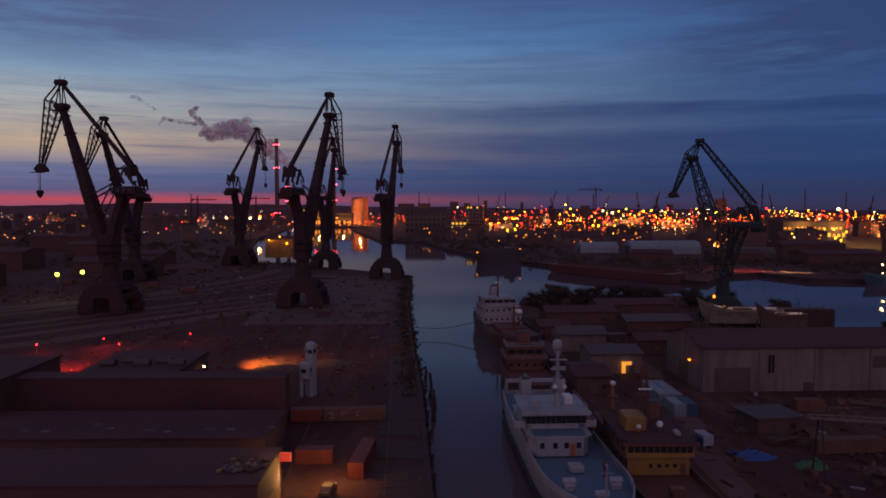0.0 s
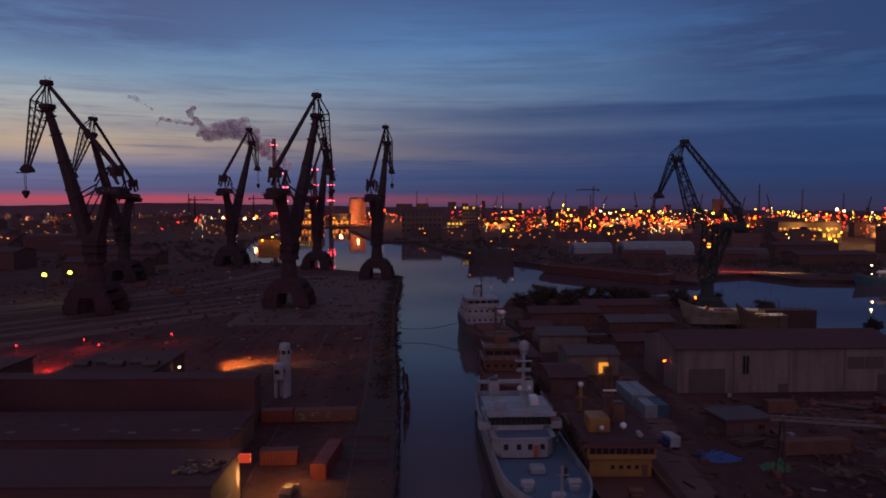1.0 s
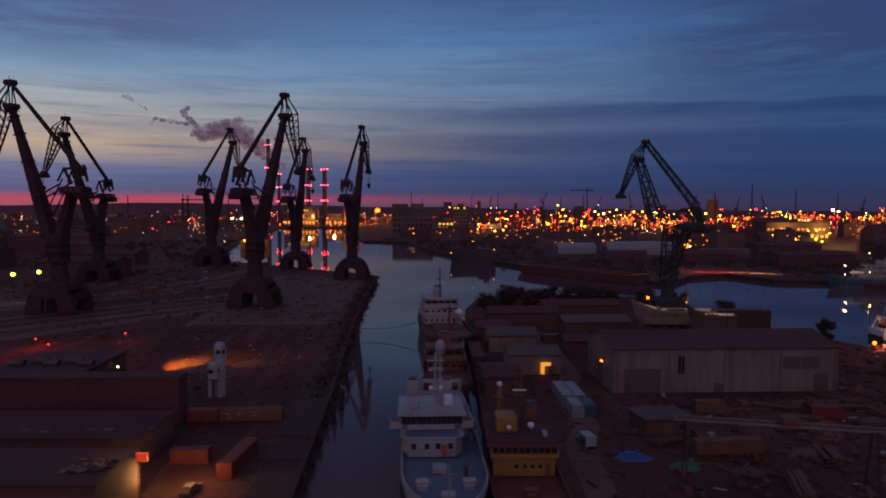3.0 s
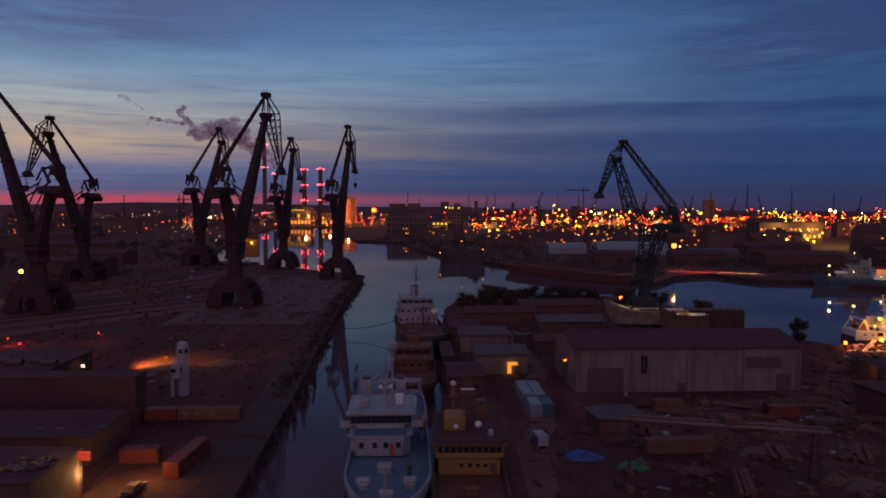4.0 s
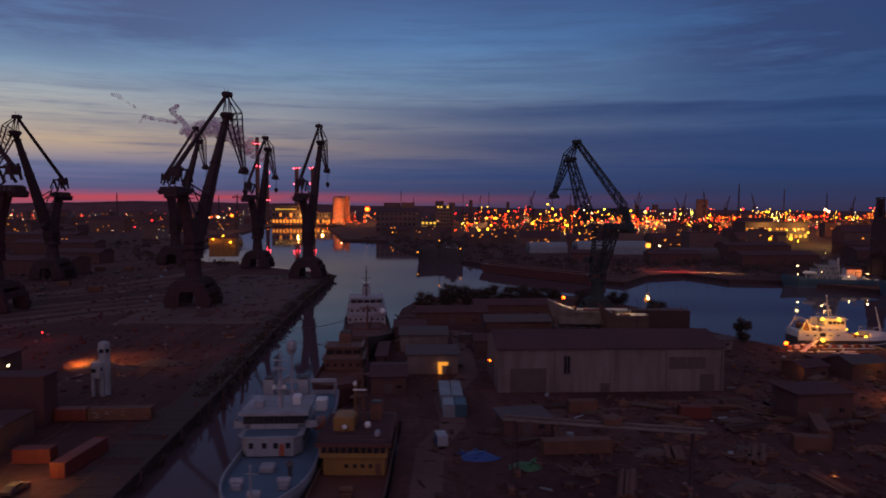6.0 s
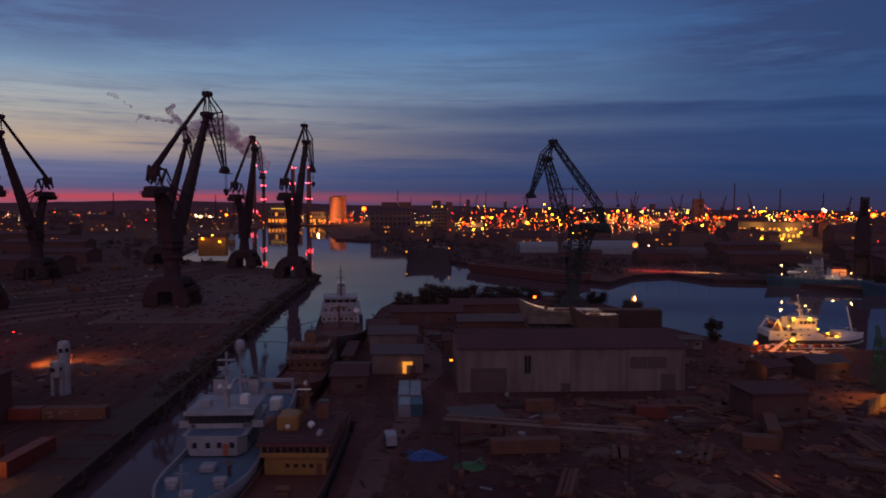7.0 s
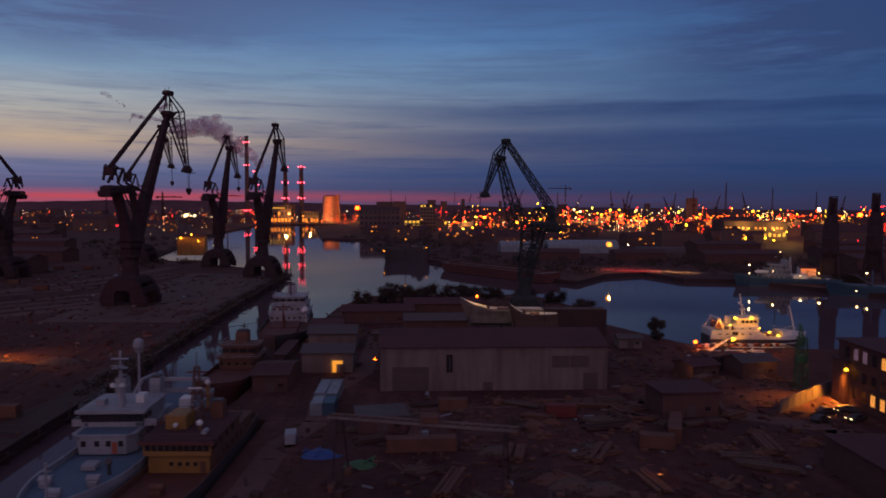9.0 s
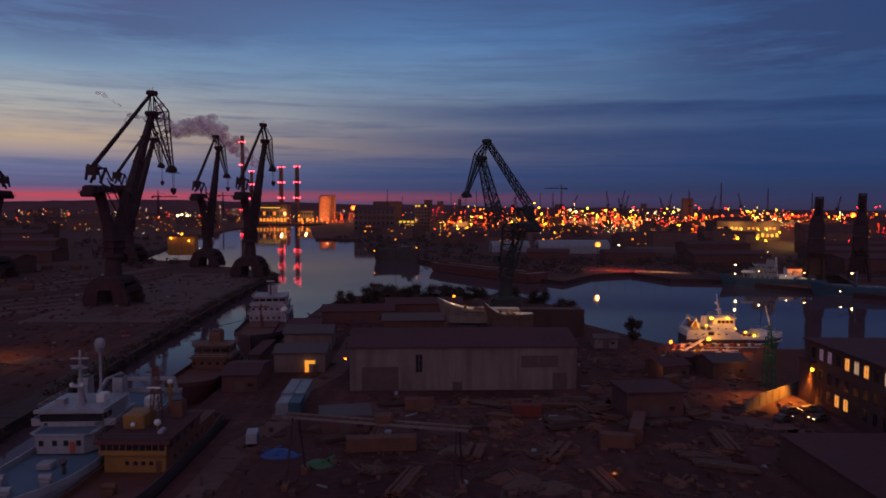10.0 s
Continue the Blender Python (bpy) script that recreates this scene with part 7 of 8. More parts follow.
# ---- low sheds along the middle of the yard ----
for x, y, rz, sx, sy, h, rise, lab, w, r_ in ((50, 252, 5, 26, 12, 4.5, 1.6, "low dark shed among yard clutter", WALL_D, ROOF), (72, 232, 4, 22, 12, 4.5, 1.5, "low grey-roofed shed in the yard", WALL_D, ROOF_G),
                                       (36, 225, 4, 10, 14, 4, 1.2, "small shed near the moored ship", WALL_D, ROOF), (62, 200, 4, 12, 9, 4, 1.3, "small dark shed in the yard", WALL_D, ROOF),
                                       (34, 160, 3, 8, 14, 4.0, 1.0, "small dark quay shed", WALL_D, ROOF), (74, 268, 6, 30, 12, 5, 1.6, "long low shed by the slip", WALL_D, ROOF),
                                       (131, 206, 0, 7, 5, 3.0, 0.8, "small pale hut by the water", CONCRETE, ROOF_G), (138, 169, 20, 8, 7, 3.6, 1.0, "low hut with a faintly lit gable", WALL_D, ROOF),
                                       (153.0, 172, 12, 10, 8, 4.0, 1.2, "grey-roofed hut near the jetty", WALL_D, ROOF_G), (149.5, 178, 5, 10.5, 4.4, 3.4, 0, "dark block-shaped store near the jetty", HULL_DARK, ROOF),
                                       (124, 140, 6, 12, 9, 5.0, 0, "low dark store with a pale end wall", WALL_D, ROOF), (62, 128, 10, 9, 7, 3.2, 0, "low store with a tarpaulin roof", WALL_D, ROOF_G),
                                       (30, 190, 2, 2.6, 20, 2.6, 0, "long narrow store on the quay", WALL_D, ROOF)):
    hall("yard_shed", x, y, rz, sx, sy, h, rise, lab, w, r_, doors=[("s", 0, 0.05, 2.0, 2.4, DOOR_D)], wins=[("s", sx * 0.3, 1.2, 1.2, 1.0, GLASS_D)])
lamp("hut_light", 156.5, 165.8, 6.0, 200, SODIUM, 0.2)
lamp("hut_light", 134.0, 164.0, 5.5, 70, SODIUM, 0.2)

# ---- gantry crane over the front yard ----
ga = thing("gantry_crane", pose(0, 0, 0), "pale steel gantry crane with a long lattice girder", "crane")
g0, g1 = Vector((56.1, 103.2, 12.6)), Vector((84.6, 95.9, 12.9))
side = Vector((0.248, 0.969, 0))
for k in (-1, 1):
    part("girder", Geo().beam(g0 + side * k * 0.9, g1 + side * k * 0.9, 0.26, 0.36), CONCRETE, ga)
gg = Geo()
for k in range(21):
    a, b_ = g0.lerp(g1, k / 20), g0.lerp(g1, min(1, (k + 1) / 20))
    gg.beam(a - side * 0.9, a + side * 0.9, 0.16).beam(a - side * 0.9, b_ + side * 0.9, 0.12)
part("cross_bracing", gg, RUST, ga)
for t in (0.06, 0.94):
    o = g0.lerp(g1, t)
    for k in (-1, 1):
        part("leg", Geo().beam(o + side * k * 0.9, Vector((o.x, o.y, 0)) + side * k * 3.4 + Vector((0, 0, GROUND + 0.7)), 0.24, 0.24), CRANE, ga)
        part("bogie", Geo().slab(o.x + side.x * k * 3.4, o.y + side.y * k * 3.4, GROUND, 1.0, 2.4, 0.9, 0.15), RUST, ga)
o = g0.lerp(g1, 0.55)
part("trolley", Geo().slab(o.x, o.y, 13.05, 2.6, 2.4, 1.0, 0.15).beam((o.x, o.y, 12), (o.x, o.y, 7.5), 0.08), RUST, ga)


# ---- yard clutter ----
def car(x, y, rz, m, label, lights=False):
    s = thing("parked_car", pose(x, y, GROUND, 0, 0, rz), label, "car", "parked cars")
    prof = [(-2.1, 0.35), (2.1, 0.35), (2.15, 0.75), (1.2, 0.92), (0.55, 1.42), (-1.1, 1.45), (-1.9, 0.95), (-2.15, 0.85)]
    part("body", Geo().loft([[(a, b * (0.86 if z < 1.2 else 0.7), z) for a, z in prof] for b in (-1, 1)]), m, s)
    for sy in (-0.8, 0.8):
        part("side_window", Geo().loft([[(a, sy + e, z) for a, z in ((-1.0, 0.98), (0.75, 0.98), (0.4, 1.34), (-0.9, 1.36))] for e in (-0.03, 0.03)]), GLASS_D, s)
    for a in (-1.3, 1.3):
        for b in (-0.8, 0.8):
            w = part("wheel", Geo().tube((a, b - 0.1, 0.32), (a, b + 0.1, 0.32), 0.32, n=12), HULL_DARK, s)
            part("rim", Geo().tube((a, b - 0.115, 0.32), (a, b + 0.115, 0.32), 0.18, n=10), ROOF_G, w)
    for b in (-0.6, 0.6):
        part("headlight", Geo().box(2.12, b, 0.62, 0.1, 0.3, 0.16), L_WHITE if lights else CREAM, s)
    return s


car(159.2, 139.6, 140, HULL_DARK, "dark parked car on the lit yard")
car(153.8, 138.4, 10, HULL_DARK, "dark parked car with lit headlamps beside the wall", True)
car(149.5, 133.0, 30, HULL_DARK, "dark parked car in the yard", True)
car(157, 133.5, 200, HULL_DARK, "dark parked car in the yard", True)
van = thing("white_van", pose(46.3, 120.2, GROUND, 0, 0, 100), "white delivery van with a blue side", "van")
part("body", Geo().loft([[(a, b * w, z) for a, z in ((-2.5, 0.4), (2.4, 0.4), (2.5, 1.1), (1.7, 1.3), (1.2, 2.1), (-2.5, 2.2))] for b, w in ((-1, 0.95), (1, 0.95))]), WHITE, van)
part("side_panel", Geo().box(-0.8, 0.97, 0.6, 3.0, 0.06, 1.0).box(-0.8, -0.97, 0.6, 3.0, 0.06, 1.0), BLUE, van)
part("windscreen", Geo().beam((1.75, 0, 1.35), (1.3, 0, 2.0), 1.6, 0.08), GLASS_D, van)
for a in (-1.6, 1.5):
    for b in (-0.9, 0.9):
        part("wheel", Geo().tube((a, b - 0.1, 0.36), (a, b + 0.1, 0.36), 0.36, n=12), HULL_DARK, van)


def heap(x, y, rx, ry, h, m, label, name="rubble_heap", seed=1, n=60):
    r = random.Random(seed)
    g = Geo()
    for k in range(n):
        a, q = r.uniform(0, 6.28), math.sqrt(r.random())
        px_, py_ = rx * q * math.cos(a), ry * q * math.sin(a)
        z = h * (1 - q) * r.uniform(0.4, 1.0)
        s_ = r.uniform(0.3, 0.9)
        p0 = Vector((px_, py_, max(0.1, z)))
        p1 = p0 + Vector((r.uniform(-1, 1), r.uniform(-1, 1), r.uniform(-0.35, 0.35))) * s_ * r.uniform(0.8, 3)
        p1.z = max(0.05, p1.z)
        g.beam(p0, p1, s_ * 0.5, s_ * r.uniform(0.15, 0.5))
    g.loft([[(rx * q * math.cos(2 * math.pi * i / 14) * (1 + 0.15 * math.sin(5 * i)), ry * q * math.sin(2 * math.pi * i / 14), z) for i in range(14)] for q, z in ((1.0, 0.0), (0.7, h * 0.4), (0.35, h * 0.7), (0.08, h * 0.8))])
    ob = part(name, g, m)
    ob.location = (x, y, GROUND)
    return tagged(ob, label, "scrap heap", "yard clutter", "stuff")


tarp = heap(52.8, 113.6, 3.4, 2.2, 1.3, BLUE, "heap under a blue tarpaulin", "tarpaulin_heap", 3, 26)
heap(60, 109, 2.6, 2.0, 1.1, GREEN, "dull green covered heap", "tarpaulin_heap", 4, 24)
heap(-49, 160, 5, 3, 1.6, RUST, "low heap of scrap by the shed", seed=6)
heap(-42, 176, 9, 4, 2.2, TIMBER, "long heap of brushwood and rubble", seed=7, n=120)
heap(-30, 182, 7, 3.5, 1.8, TIMBER, "low heap of brushwood", seed=8, n=80)
CL = [(RUST, "heap of rusty scrap steel"), (TIMBER, "heap of old timber"), (RUBBLE, "heap of broken concrete"), (EARTH, "low heap of dug earth"), (RUST, "heap of bent sheet metal")]
for k in range(70):
    x, y = rng.uniform(66, 152), rng.uniform(84, 150)
    if 56 < x < 112 and y > 148 or (x > 136 and y < 112) or (x > 116 and 132 < y < 148):
        continue
    m_, lab = CL[k % 5]
    heap(x, y, rng.uniform(1.5, 4.5), rng.uniform(1.0, 3.0), rng.uniform(0.5, 1.8), m_, lab, seed=100 + k, n=rng.randint(20, 60))
for k in range(16):
    heap(rng.uniform(112, 158), rng.uniform(152, 200), rng.uniform(2, 5), rng.uniform(1.2, 3), rng.uniform(0.6, 2.2), CL[k % 5][0], CL[k % 5][1], seed=200 + k, n=40)
for k in range(26):
    x, y = rng.uniform(34, 134), rng.uniform(225, 322)
    if on_land(x, y) or (x > 118 and y > 270):
        continue
    heap(x, y, rng.uniform(2, 6), rng.uniform(1.5, 4), rng.uniform(0.8, 3), CL[k % 4][0], CL[k % 4][1], seed=300 + k, n=40)


def steel_stack(x, y, rz, m, label, n, length, name="steel_stack"):
    r = random.Random(int(x * 7 + y))
    s = thing(name, pose(x, y, GROUND, 0, 0, rz), label, "steel stack", "yard clutter")
    for k in range(n):
        part("section", Geo().box(r.uniform(-0.4, 0.4), r.uniform(-0.3, 0.3) + (k % 3 - 1) * 0.9, 0.1 + (k // 3) * 0.32, length * r.uniform(0.8, 1.0), 0.8, 0.28), m, s)
    for e in (-0.3, 0.3):
        part("bearer", Geo().box(e * length, 0, 0, 0.25, 3.0, 0.1), TIMBER, s)


for k in range(30):
    x, y = rng.uniform(60, 134), rng.uniform(84, 148)
    steel_stack(x, y, rng.uniform(-30, 30) + (90 if k % 4 == 0 else 0), (RUST, RUBBLE, RUST, TIMBER)[k % 4], ("stack of rusty steel sections", "stack of concrete beams", "stack of brown sheet steel", "stack of long timber")[k % 4], rng.randint(4, 9), rng.uniform(5, 12))
for x, y, rz, m_, lab in ((112, 118, -12, RUST, "rusty container in the yard"), (118, 126, 70, RUST, "rusty container in the yard"),
                     (70, 116, 5, RUST, "rusty container in the yard"), (98, 136, -4, REDBOX, "faded red container by the hall"), (76, 140, 3, RUST, "rusty container by the hall"), (136, 160, 40, RUST, "rusty container in the yard"),
                     (35, 172, 88, BLUE, "dull blue container on the quay"), (34, 205, 86, RUST, "rusty container on the quay"), (55, 215, 10, ROOF_G, "grey container in the yard"), (64, 250, 30, RUST, "rusty container in the yard")):
    container(x, y, rz, GROUND, m_, lab, 3.0 if m_ in (BOXW, BLUE) else (rng.choice((6.1, 12.2)) if x > 60 else 6.1))
# dim red fire basket
fb = thing("fire_basket", pose(107.8, 103.2, GROUND), "small iron fire basket with glowing embers", "brazier")
part("basket", Geo().tube((0, 0, 0), (0, 0, 1.0), 0.4, 0.6, 10), RUST, fb)
part("ember", Geo().ball(0, 0, 1.0, 0.2, 8, 0.5), L_WINDOW, fb)
lamp("ember_light", 107.8, 103.2, 2.4 + 1.9, 60, (1.0, 0.25, 0.06), 0.3)
# concrete wall beside the lit yard
cw = thing("concrete_wall", pose(153.8, 146.4, GROUND, 0, 0, 39), "long concrete panel wall lit orange", "wall")
for k in range(11):
    part("panel", Geo().box(-10.5 + k * 3.0, 0, 0, 2.92, 0.2, 2.8 + 0.05 * (k % 2)), CONCRETE, cw)
    part("post", Geo().box(-12 + k * 3.0, 0, 0, 0.26, 0.34, 3.0), CONCRETE, cw)
spot = lamp("annex_lamp_light", 161.2, 145.0, 10.0, 32000, (1.0, 0.33, 0.03), 0.3, (157.0, 145.5, 2.4), 100)
wlp = thing("wall_lamp", pose(162.3, 146.4, GROUND + 7.2), "bright orange wall lamp on the annex", "lamp")
part("bracket", Geo().beam((0.4, 0.8, 0), (-0.6, -1.2, 0.5), 0.12), CRANE, wlp)
part("head", Geo().ball(-0.7, -1.4, 0.5, 0.32, 8), L_YELLOW, wlp)
# green lattice mast crane
gm = thing("derrick_crane", pose(158.2, 157, GROUND), "small green lattice derrick crane", "crane")
part("mast", Geo().lattice((0, 0, 0), (0, 0, 12.5), 2.4, 2.4, 1.6, 1.6, 7, 0.2, 0.12), GREEN, gm)
part("jib", Geo().lattice((0, 0, 10.5), (1, 3, 15), 1.2, 1.2, 0.5, 0.5, 8, 0.14, 0.09), GREEN, gm)
part("cab", Geo().slab(-0.4, -0.4, 6.6, 1.8, 1.8, 1.8, 0.2), GREEN, gm)

# ---- west quay details ----
for x, y, z in ((-181.2, 319, 13.6), (-172, 324.2, 14.2)):
    p_ = thing("floodlight_mast", pose(x, y, GROUND), "lamp mast with a yellow-green floodlight", "lamp", "harbour lamps")
    part("pole", Geo().tube((0, 0, 0), (0, 0, z - GROUND), 0.2, 0.12, 8), CRANE, p_)
    part("head", Geo().ball(0, 0, z - GROUND, 1.0, 8), L_GREEN, p_)
    lamp("yard_floodlight", x + 1, y - 2.2, z, 900, (0.8, 0.9, 0.2), 0.5)
p_ = thing("yard_lamp", pose(-57, 160.7, GROUND), "lamp post with a white-orange lamp over bare sand", "lamp", "yard lamps")
part("pole", Geo().tube((0, 0, 0), (0, 0, 4.3), 0.1, 0.08, 8), CRANE, p_)
part("head", Geo().ball(0, 0, 4.5, 0.3, 8), L_WHITE, p_)
lamp("yard_lamp_light", -50.0, 180, 6.8, 24000, (1.0, 0.31, 0.045), 0.3, (-47.0, 182.0, 0.0), 150)
lamp("alley_red_light", -94.6, 172, 6, 16000, (1.0, 0.06, 0.03), 0.3)
lamp("alley_red_light", -90.6, 166, 5, 8000, (1.0, 0.05, 0.03), 0.2)
# lit east end of the gate shed
lamp("roof_lamp_light", -24.0, 93.4, 12.6, 170, (1.0, 0.75, 0.25), 0.2)
lamp("gate_wall_light", -22.7, 95.6, 6.2, 900, (1.0, 0.60, 0.2), 0.2)
lamp("gate_yard_light", -17.5, 101.0, 6.0, 1700, SODIUM, 0.2)
car(-17.0, 98.8, 84, ROOF_G, "grey parked car beside the shed")
sg = thing("red_lightbox", pose(-22.4, 95.2, GROUND + 6.2), "glowing red box sign on the shed corner", "sign")
part("box", Geo().box(0, 0, 0, 1.6, 0.5, 1.2), glowing("red_sign_glow", (1.0, 0.06, 0.012), 0.5), sg)
part("bracket", Geo().box(-0.6, 0, -6.2, 0.12, 0.12, 6.2), CRANE, sg)
# pale sacks on the shed roof
for k in range(70):
    ob = part("sack", Geo().ball(0, 0, 0.2, 0.42, 8, 0.6, 0.2, rng), RUBBLE if k % 3 else (CONCRETE if k % 2 else YELLOW))
    ob.location = (-29.5 + 5.4 * rng.random(), 87.5 + 4.6 * rng.random(), GROUND + 7.56)
    tagged(ob, "pale bulging sack lying on the shed roof", "sack", "sacks on the roof")
# painted scrawl on the containers, as plain bars
for k in range(26):
    a = rng.uniform(-5.6, 5.2)
    z_ = rng.uniform(0.4, 1.9)
    ob = part("paint_bar", Geo().beam((a, 0, z_), (a + rng.uniform(0.2, 1.1), 0, z_ + rng.uniform(-0.25, 0.25)), 0.05, rng.uniform(0.08, 0.22)), (BOXW, ROOF_G, TIMBER)[k % 3])
    ob.matrix_basis = pose(-17.6 + 0.085, 134 - 1.215, GROUND, 0, 0, 4)
    tagged(ob, "pale painted bar on a container side", "paint mark", "painted bars")

# crane rails, coping stones, fenders and bollards along the quay
for off in (7.0, 22.5):
    g = Geo()
    for (a, b), (c, d) in zip(WEST[1:5], WEST[2:6]):
        g.beam((a - off, b, GROUND + 0.08), (c - off, d, GROUND + 0.08), 0.16, 0.16)
    tagged(part("crane_rail", g, RUST), "worn steel crane rail along the quay", "rail", "crane rails")
def quay_x(y):
    for (a, b), (c, d) in zip(WEST, WEST[1:]):
        if b <= y <= d:
            return a + (c - a) * (y - b) / (d - b)
    return -20.0


quay = thing("quay_edge", pose(0, 0, 0), "worn stone coping along the quay edge", "quay edge", kind="structure")
y = 70.0
while y < 424:
    x0, x1 = quay_x(y), quay_x(y + 1.9)
    part("coping_stone", Geo().beam((x0 - 0.35, y, GROUND + 0.12 + rng.uniform(-0.03, 0.03)), (x1 - 0.35, y + 1.82, GROUND + 0.12), 1.0, 0.34), QUAY, quay)
    y += 1.9
for k in range(34):
    y = 84 + k * 10 + rng.uniform(-2, 2)
    x = quay_x(y)
    if k % 2 == 0:
        b_ = thing("bollard", pose(x - 1.6, y, GROUND), "squat rusty mooring bollard", "bollard", "quay bollards")
        part("stem", Geo().tube((0, 0, 0), (0, 0, 0.5), 0.24, 0.2, 10), RUST, b_)
        part("cap", Geo().tube((0, 0, 0.5), (0, 0, 0.72), 0.34, 0.28, 10), RUST, b_)
    f_ = thing("fender_pile", pose(x + 0.45, y + 3, 0), "dark timber fender pile on the quay wall", "fender", "quay fenders")
    part("timber_post", Geo().tube((0, 0, -2), (rng.uniform(-0.1, 0.5), 0, GROUND + rng.uniform(-0.3, 0.9)), 0.3, 0.26, 8), QUAY, f_)
    part("cross_beam", Geo().beam((0.25, -2.2, 1.3), (0.25, 2.2, 1.3 + rng.uniform(-0.2, 0.2)), 0.3), QUAY, f_)
for k in range(5):
    d_ = thing("mooring_dolphin", pose(quay_x(140 + 9 * k) + 2.2 + 0.4 * (k % 2), 140 + 9 * k, 0), "leaning cluster of dark timber piles", "dolphin", "quay fenders")
    for j in range(3):
        part("timber_post", Geo().tube((rng.uniform(-0.8, 0.8), rng.uniform(-0.8, 0.8), -2), (rng.uniform(-0.3, 0.3), rng.uniform(-0.3, 0.3), rng.uniform(2.0, 4.4)), 0.28, 0.24, 8), QUAY, d_)
# slack mooring rope to the cargo ship
rp = Geo()
pts = [Vector((-12.2 + 25.4 * t, 238 - 2 * t, 3.0 + 2.6 * t - 1.6 * math.sin(math.pi * t))) for t in [k / 14 for k in range(15)]]
for a, b in zip(pts, pts[1:]):
    rp.tube(a, b, 0.11, 0.11, 6)
tagged(part("mooring_rope", rp, HULL_DARK), "thick dark mooring rope across the water", "rope")
# red lamps behind the west sheds
for x, y, z, w in ((-99, 172, 5.5, 900), (-108, 165, 5.0, 500), (-94.5, 197, 5.0, 700), (-103, 205, 5.0, 900), (-118, 196, 5.0, 700), (-80, 214, 5.0, 300)):
    p_ = thing("signal_lamp", pose(x, y, GROUND), "short post with a red signal lamp", "lamp", "signal lamps")
    part("pole", Geo().tube((0, 0, 0), (0, 0, z - GROUND - 0.2), 0.08, 0.07, 8), CRANE, p_)
    part("lens", Geo().ball(0, 0, z - GROUND, 0.2, 8), L_RED, p_, "lit red lens")
    lamp("signal_lamp_light", x + 0.5, y - 0.5, z + 0.3, w, RED, 0.2)
# sunken, broken timber edge of the west quay; width and dark include painted shadow
edge = thing("quay_edge_deck", pose(0, 0, 0), "dark broken timber decking and painted shadow along the quay edge", "decking", kind="structure")
for k in range(120):
    y = 60 + k * 3.0
    w_ = 8.4 + 3.0 * noise.noise((y / 9, 3.3, 0)) + rng.uniform(-0.5, 0.5)
    if rng.random() < 0.96 and y < 424:
        part("deck_board", Geo().box(quay_x(y) - w_ / 2 + rng.uniform(-0.1, 0.35), y, GROUND - 0.25, w_, 2.9, 0.3 + rng.uniform(0, 0.06), rng.uniform(-2, 2)), QUAY, edge)
# apron slabs on the pier head
ap = thing("apron_slabs", pose(0, 0, 0), "pale worn concrete apron on the pier", "pavement", kind="structure")
for i in range(9):
    for j in range(24):
        y = 250 + j * 7.5
        x = quay_x(y) - 9 - i * 6.2
        if rng.random() < 0.93 and y < 428:
            part("slab", Geo().box(x, y, GROUND - 0.2 + rng.uniform(0, 0.02), 6.1, 7.4, 0.24), APRON, ap)
# parked cars and sheds deep in the west yard
for k in range(22):
    x, y = rng.uniform(-215, -120), rng.uniform(330, 470)
    if k % 3:
        car(x, y, rng.uniform(0, 360), (CREAM, HULL_DARK, BOXW)[k % 3], "parked car in the west yard")
    else:
        container(x, y, rng.uniform(-20, 20), GROUND, (RUST, BOXW, REDBOX)[k % 3], "container in the west yard")
for x, y, sx, sy, h in ((-205, 430, 50, 20, 9), (-270, 360, 60, 26, 11), (-330, 480, 80, 30, 12), (-230, 520, 44, 20, 8), (-300, 620, 70, 26, 10), (-250, 260, 60, 24, 10), (-180, 210, 50, 20, 8), (-370, 700, 90, 30, 14), (-420, 560, 80, 30, 12)):
    hall("west_shed", x, y, rng.uniform(-6, 6), sx, sy, h, 2.5, "long dark shed in the west yard", WALL_D, ROOF)
for x, y, sx, sy, h in ((300, 520, 60, 24, 8), (380, 470, 60, 26, 9), (420, 560, 70, 30, 9), (230, 540, 40, 18, 7), (470, 640, 90, 30, 10), (330, 620, 60, 24, 10), (170, 560, 34, 16, 6)):
    hall("basin_shed", x, y, rng.uniform(-8, 8), sx, sy, h, 2.5, "low dark shed beyond the basin", WALL_D, ROOF)

# ---- scattered small debris ----
def debris(x0, x1, y0, y1, n, m, label, keep_off=()):
    g = Geo()
    for k in range(n):
        x, y = rng.uniform(x0, x1), rng.uniform(y0, y1)
        if any(a < x < b and c < y < d for a, b, c, d in keep_off):
            continue
        a = rng.uniform(0, 180)
        if k % 3 == 0:
            g.box(x, y, GROUND, rng.uniform(0.8, 3.2), rng.uniform(0.15, 0.5), rng.uniform(0.1, 0.4), a)
        elif k % 3 == 1:
            g.slab(x, y, GROUND, rng.uniform(0.5, 1.6), rng.uniform(0.5, 1.4), rng.uniform(0.25, 0.9), 0.1)
        else:
            g.ball(x, y, GROUND + 0.1, rng.uniform(0.3, 0.9), 6, 0.5, 0.3, rng)
    tagged(part("scattered_debris", g, m), label, "debris", kind="stuff")


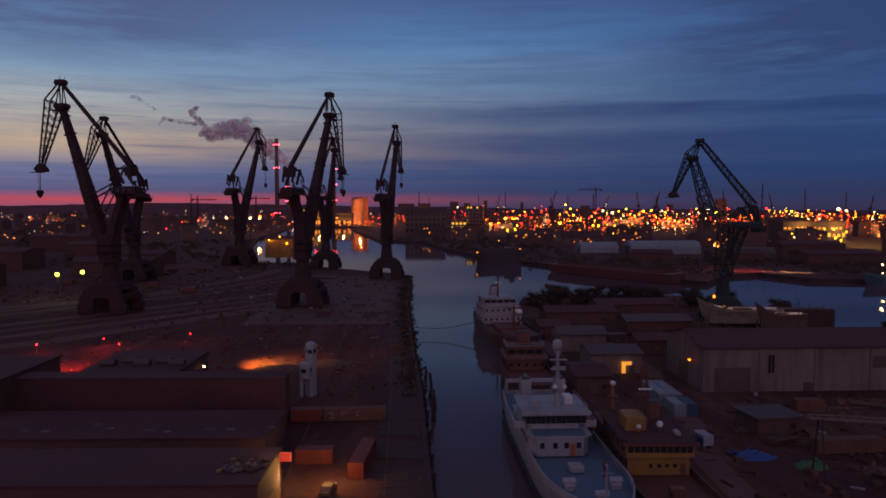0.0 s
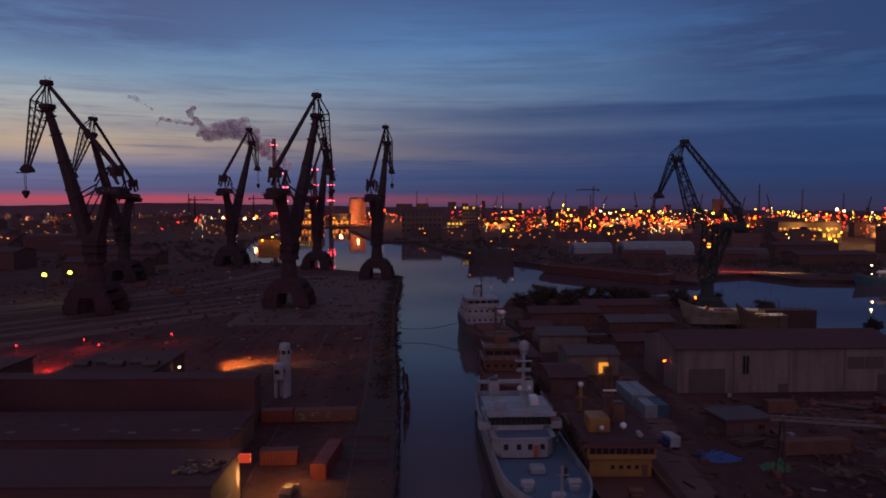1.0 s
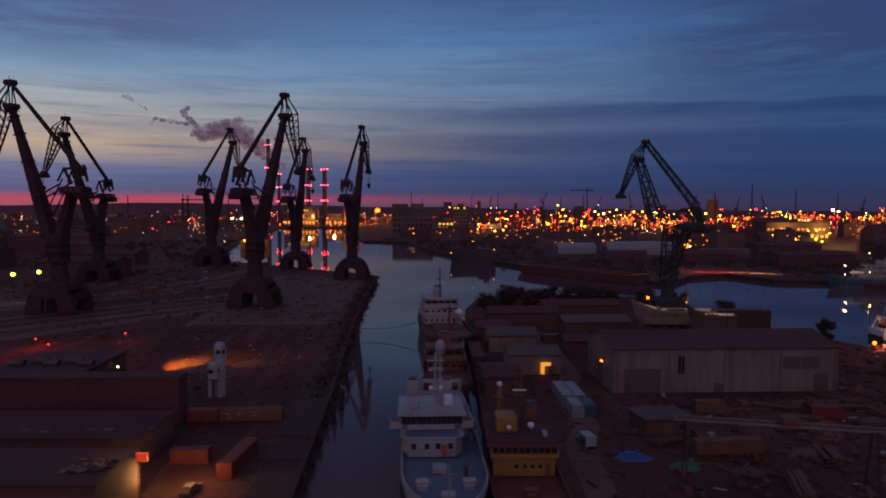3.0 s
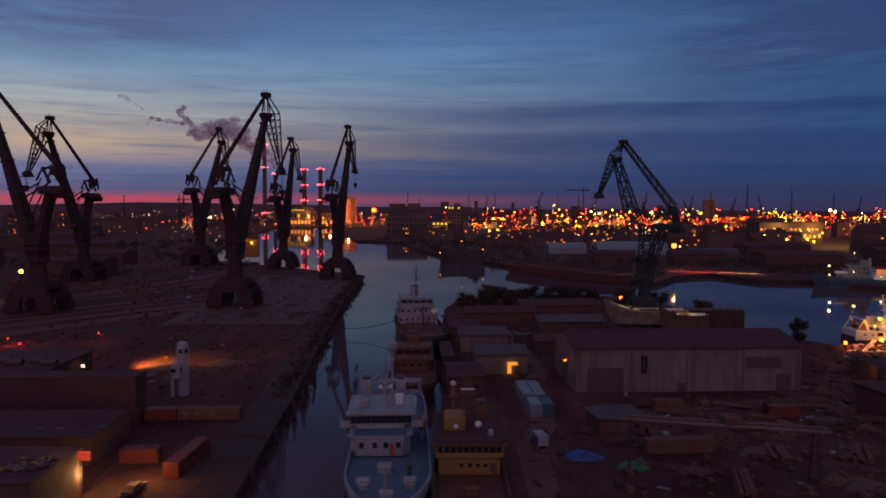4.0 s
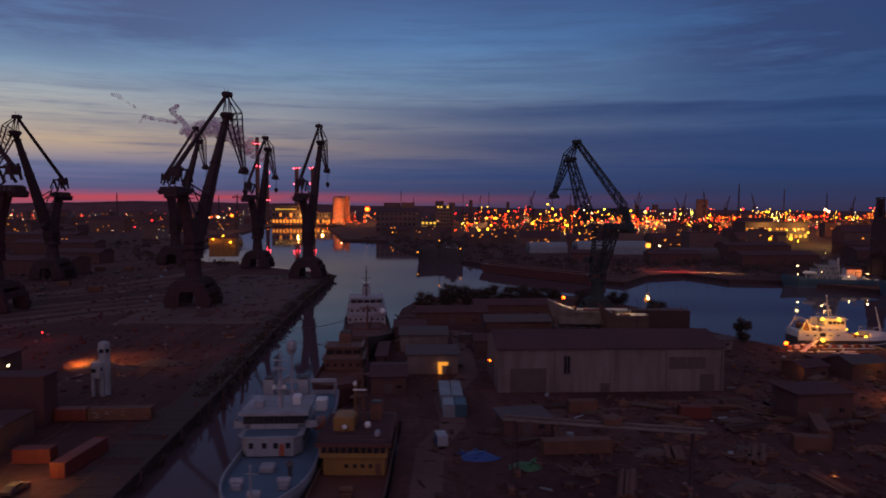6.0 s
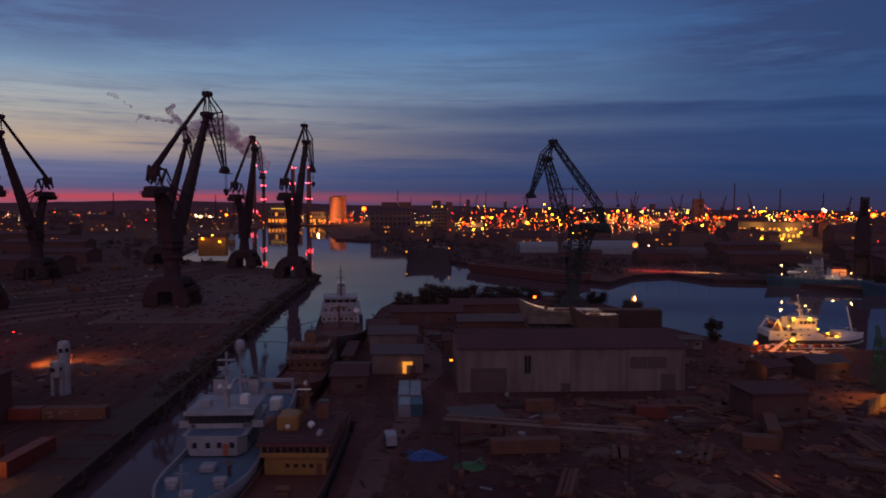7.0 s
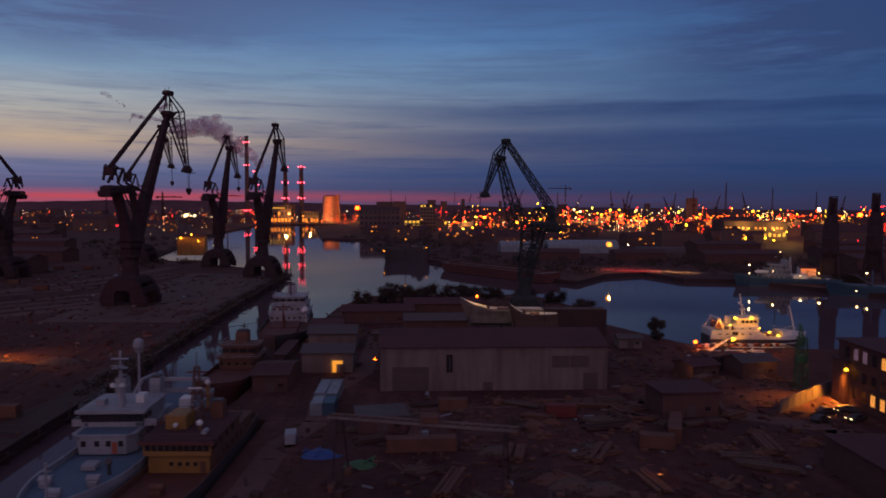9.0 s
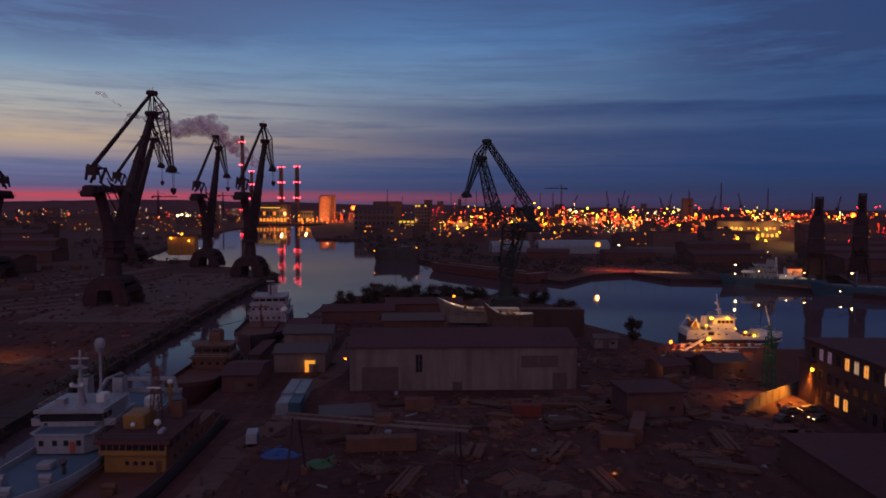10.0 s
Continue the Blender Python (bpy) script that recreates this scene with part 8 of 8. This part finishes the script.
OFF = ((58, 113, 152, 180), (136, 200, 82, 111), (164, 186, 111, 151), (117, 131, 134, 146))
debris(62, 160, 84, 205, 520, RUST, "rusty scrap scattered over the yard ground", OFF)
debris(62, 160, 84, 205, 420, RUBBLE, "broken concrete scattered over the yard ground", OFF)
debris(62, 160, 84, 205, 260, EARTH, "clods and rubble scattered over the yard ground", OFF)
debris(62, 160, 84, 205, 36, BOXW, "pale sheet scraps scattered over the yard ground", OFF)
debris(41, 60, 96, 240, 160, RUBBLE, "rubble along the yard lane", ((46, 56, 128, 146), (37, 51, 170, 212), (57, 60, 150, 240)))
debris(34, 130, 205, 320, 420, RUST, "scrap among the slipway sheds", ((80, 130, 200, 232),))
debris(34, 130, 205, 320, 300, TIMBER, "timber among the slipway sheds", ((80, 130, 200, 232),))
debris(-110, -12, 150, 300, 420, EARTH, "rubble and tufts on the west quay")
debris(-110, -12, 150, 300, 40, CONCRETE, "pale rubble on the west quay")
debris(-230, -30, 300, 420, 520, EARTH, "dark rubble across the west yard")
debris(-230, -30, 300, 420, 24, BOXW, "pale scraps across the west yard")
debris(150, 420, 440, 640, 500, EARTH, "dark rubble across the north shore")


# weeds, junk and hanging growth that break the line of the west quay
g = Geo()
for k in range(900):
    y = rng.uniform(150, 424)
    reach = 2.2 * noise.noise((y / 13, 7.1, 0)) + 1.2 * noise.noise((y / 4, 1.7, 0))
    x = quay_x(y) + reach + rng.gauss(-2.2, 1.0)
    h = rng.uniform(0.4, 1.4)
    for j in range(18):
        p = Vector((x + rng.gauss(0, 0.9) * h, y + rng.gauss(0, 0.9) * h, GROUND - 0.5 + abs(rng.gauss(0.3, 0.35)) * h))
        u = Vector((rng.uniform(-1, 1), rng.uniform(-1, 1), rng.uniform(-1, 1))).normalized() * h * 0.34
        v = u.orthogonal().normalized() * h * 0.26
        g.add([p - u, p + v, p + u, p - v], [(0, 1, 2, 3)])
tagged(part("quay_weeds", g, LEAF), "dark weeds and growth hanging over the quay edge", "weeds", kind="stuff")


# low scrub on the north shore
def scrub(x0, x1, y0, y1, n, label):
    g = Geo()
    for k in range(n):
        x, y = rng.uniform(x0, x1), rng.uniform(y0, y1)
        if not on_land(x, y) or not on_land(x, y - 6) or (180 < x < 245 and y < 480):
            continue
        h = rng.uniform(1.2, 4.5)
        for j in range(26):
            p = Vector((x + rng.gauss(0, 1) * h * 0.5, y + rng.gauss(0, 1) * h * 0.5, GROUND + abs(rng.gauss(0.45, 0.3)) * h))
            u = Vector((rng.uniform(-1, 1), rng.uniform(-1, 1), rng.uniform(-1, 1))).normalized() * h * 0.22
            v = u.orthogonal().normalized() * h * 0.18
            g.add([p - u, p + v, p + u, p - v], [(0, 1, 2, 3)])
    tagged(part("scrub", g, LEAF), label, "scrub", kind="stuff")


scrub(70, 420, 430, 560, 420, "low dark scrub along the north shore")
scrub(-60, 120, 560, 940, 260, "low dark scrub along the far channel")
scrub(-330, -110, 450, 900, 240, "low dark scrub in the west yard")


# ---- worn tracks across the yards ----
TRACK = mat("worn_track", (0.070, 0.036, 0.035), (0.125, 0.070, 0.064), 0.9, scale=0.08, fine=14, spec=0.15)


def track(name, pts, width, label):
    g = Geo()
    for (a, b), (c, d) in zip(pts, pts[1:]):
        v = Vector((c - a, d - b, 0)).normalized()
        n = Vector((-v.y, v.x, 0)) * width / 2
        g.add([(a - n.x, b - n.y, GROUND + 0.03), (a + n.x, b + n.y, GROUND + 0.03), (c + n.x, d + n.y, GROUND + 0.03), (c - n.x, d - n.y, GROUND + 0.03)], [(0, 3, 2, 1)])
    tagged(part(name, g, TRACK), label, "track", kind="structure")


track("road_west", [(-230, 128), (-125, 214), (-62, 305), (-48, 345)], 9, "pale worn track across the west yard")
track("road_crane", [(-260, 230), (-149, 318), (-118, 412), (-112, 470)], 8, "pale worn track behind the cranes")
track("road_lane", [(43.5, 60), (44.5, 118), (49, 132), (47, 150), (53.5, 172), (52, 240)], 5, "pale worn lane through the yard")
track("road_shore", [(95, 520), (150, 470), (205, 456), (240, 446), (330, 420), (430, 380)], 6, "pale shore road")
track("road_slip", [(62, 142), (118, 148), (150, 128), (154, 100)], 6, "pale worn lane in front of the hall")
for k, (off, w_) in enumerate(((-30, 4), (-14, 3), (22, 5), (40, 3), (58, 6))):
    track("siding_bed", [(-260 + off, 146 + off * 0.1), (-92 + off, 352), (-74 + off * 0.7, 425)], w_, "pale ballast strip of an old siding")
for off in (0, 1.5, 9, 10.5):
    g = Geo().beam((-240 + off, 170, GROUND + 0.06), (-84 + off, 360, GROUND + 0.06), 0.12, 0.14).beam((-84 + off, 360, GROUND + 0.06), (-64 + off, 430, GROUND + 0.06), 0.12, 0.14)
    tagged(part("siding_rail", g, ROOF_G), "old siding rail in the west yard", "rail", "siding rails")
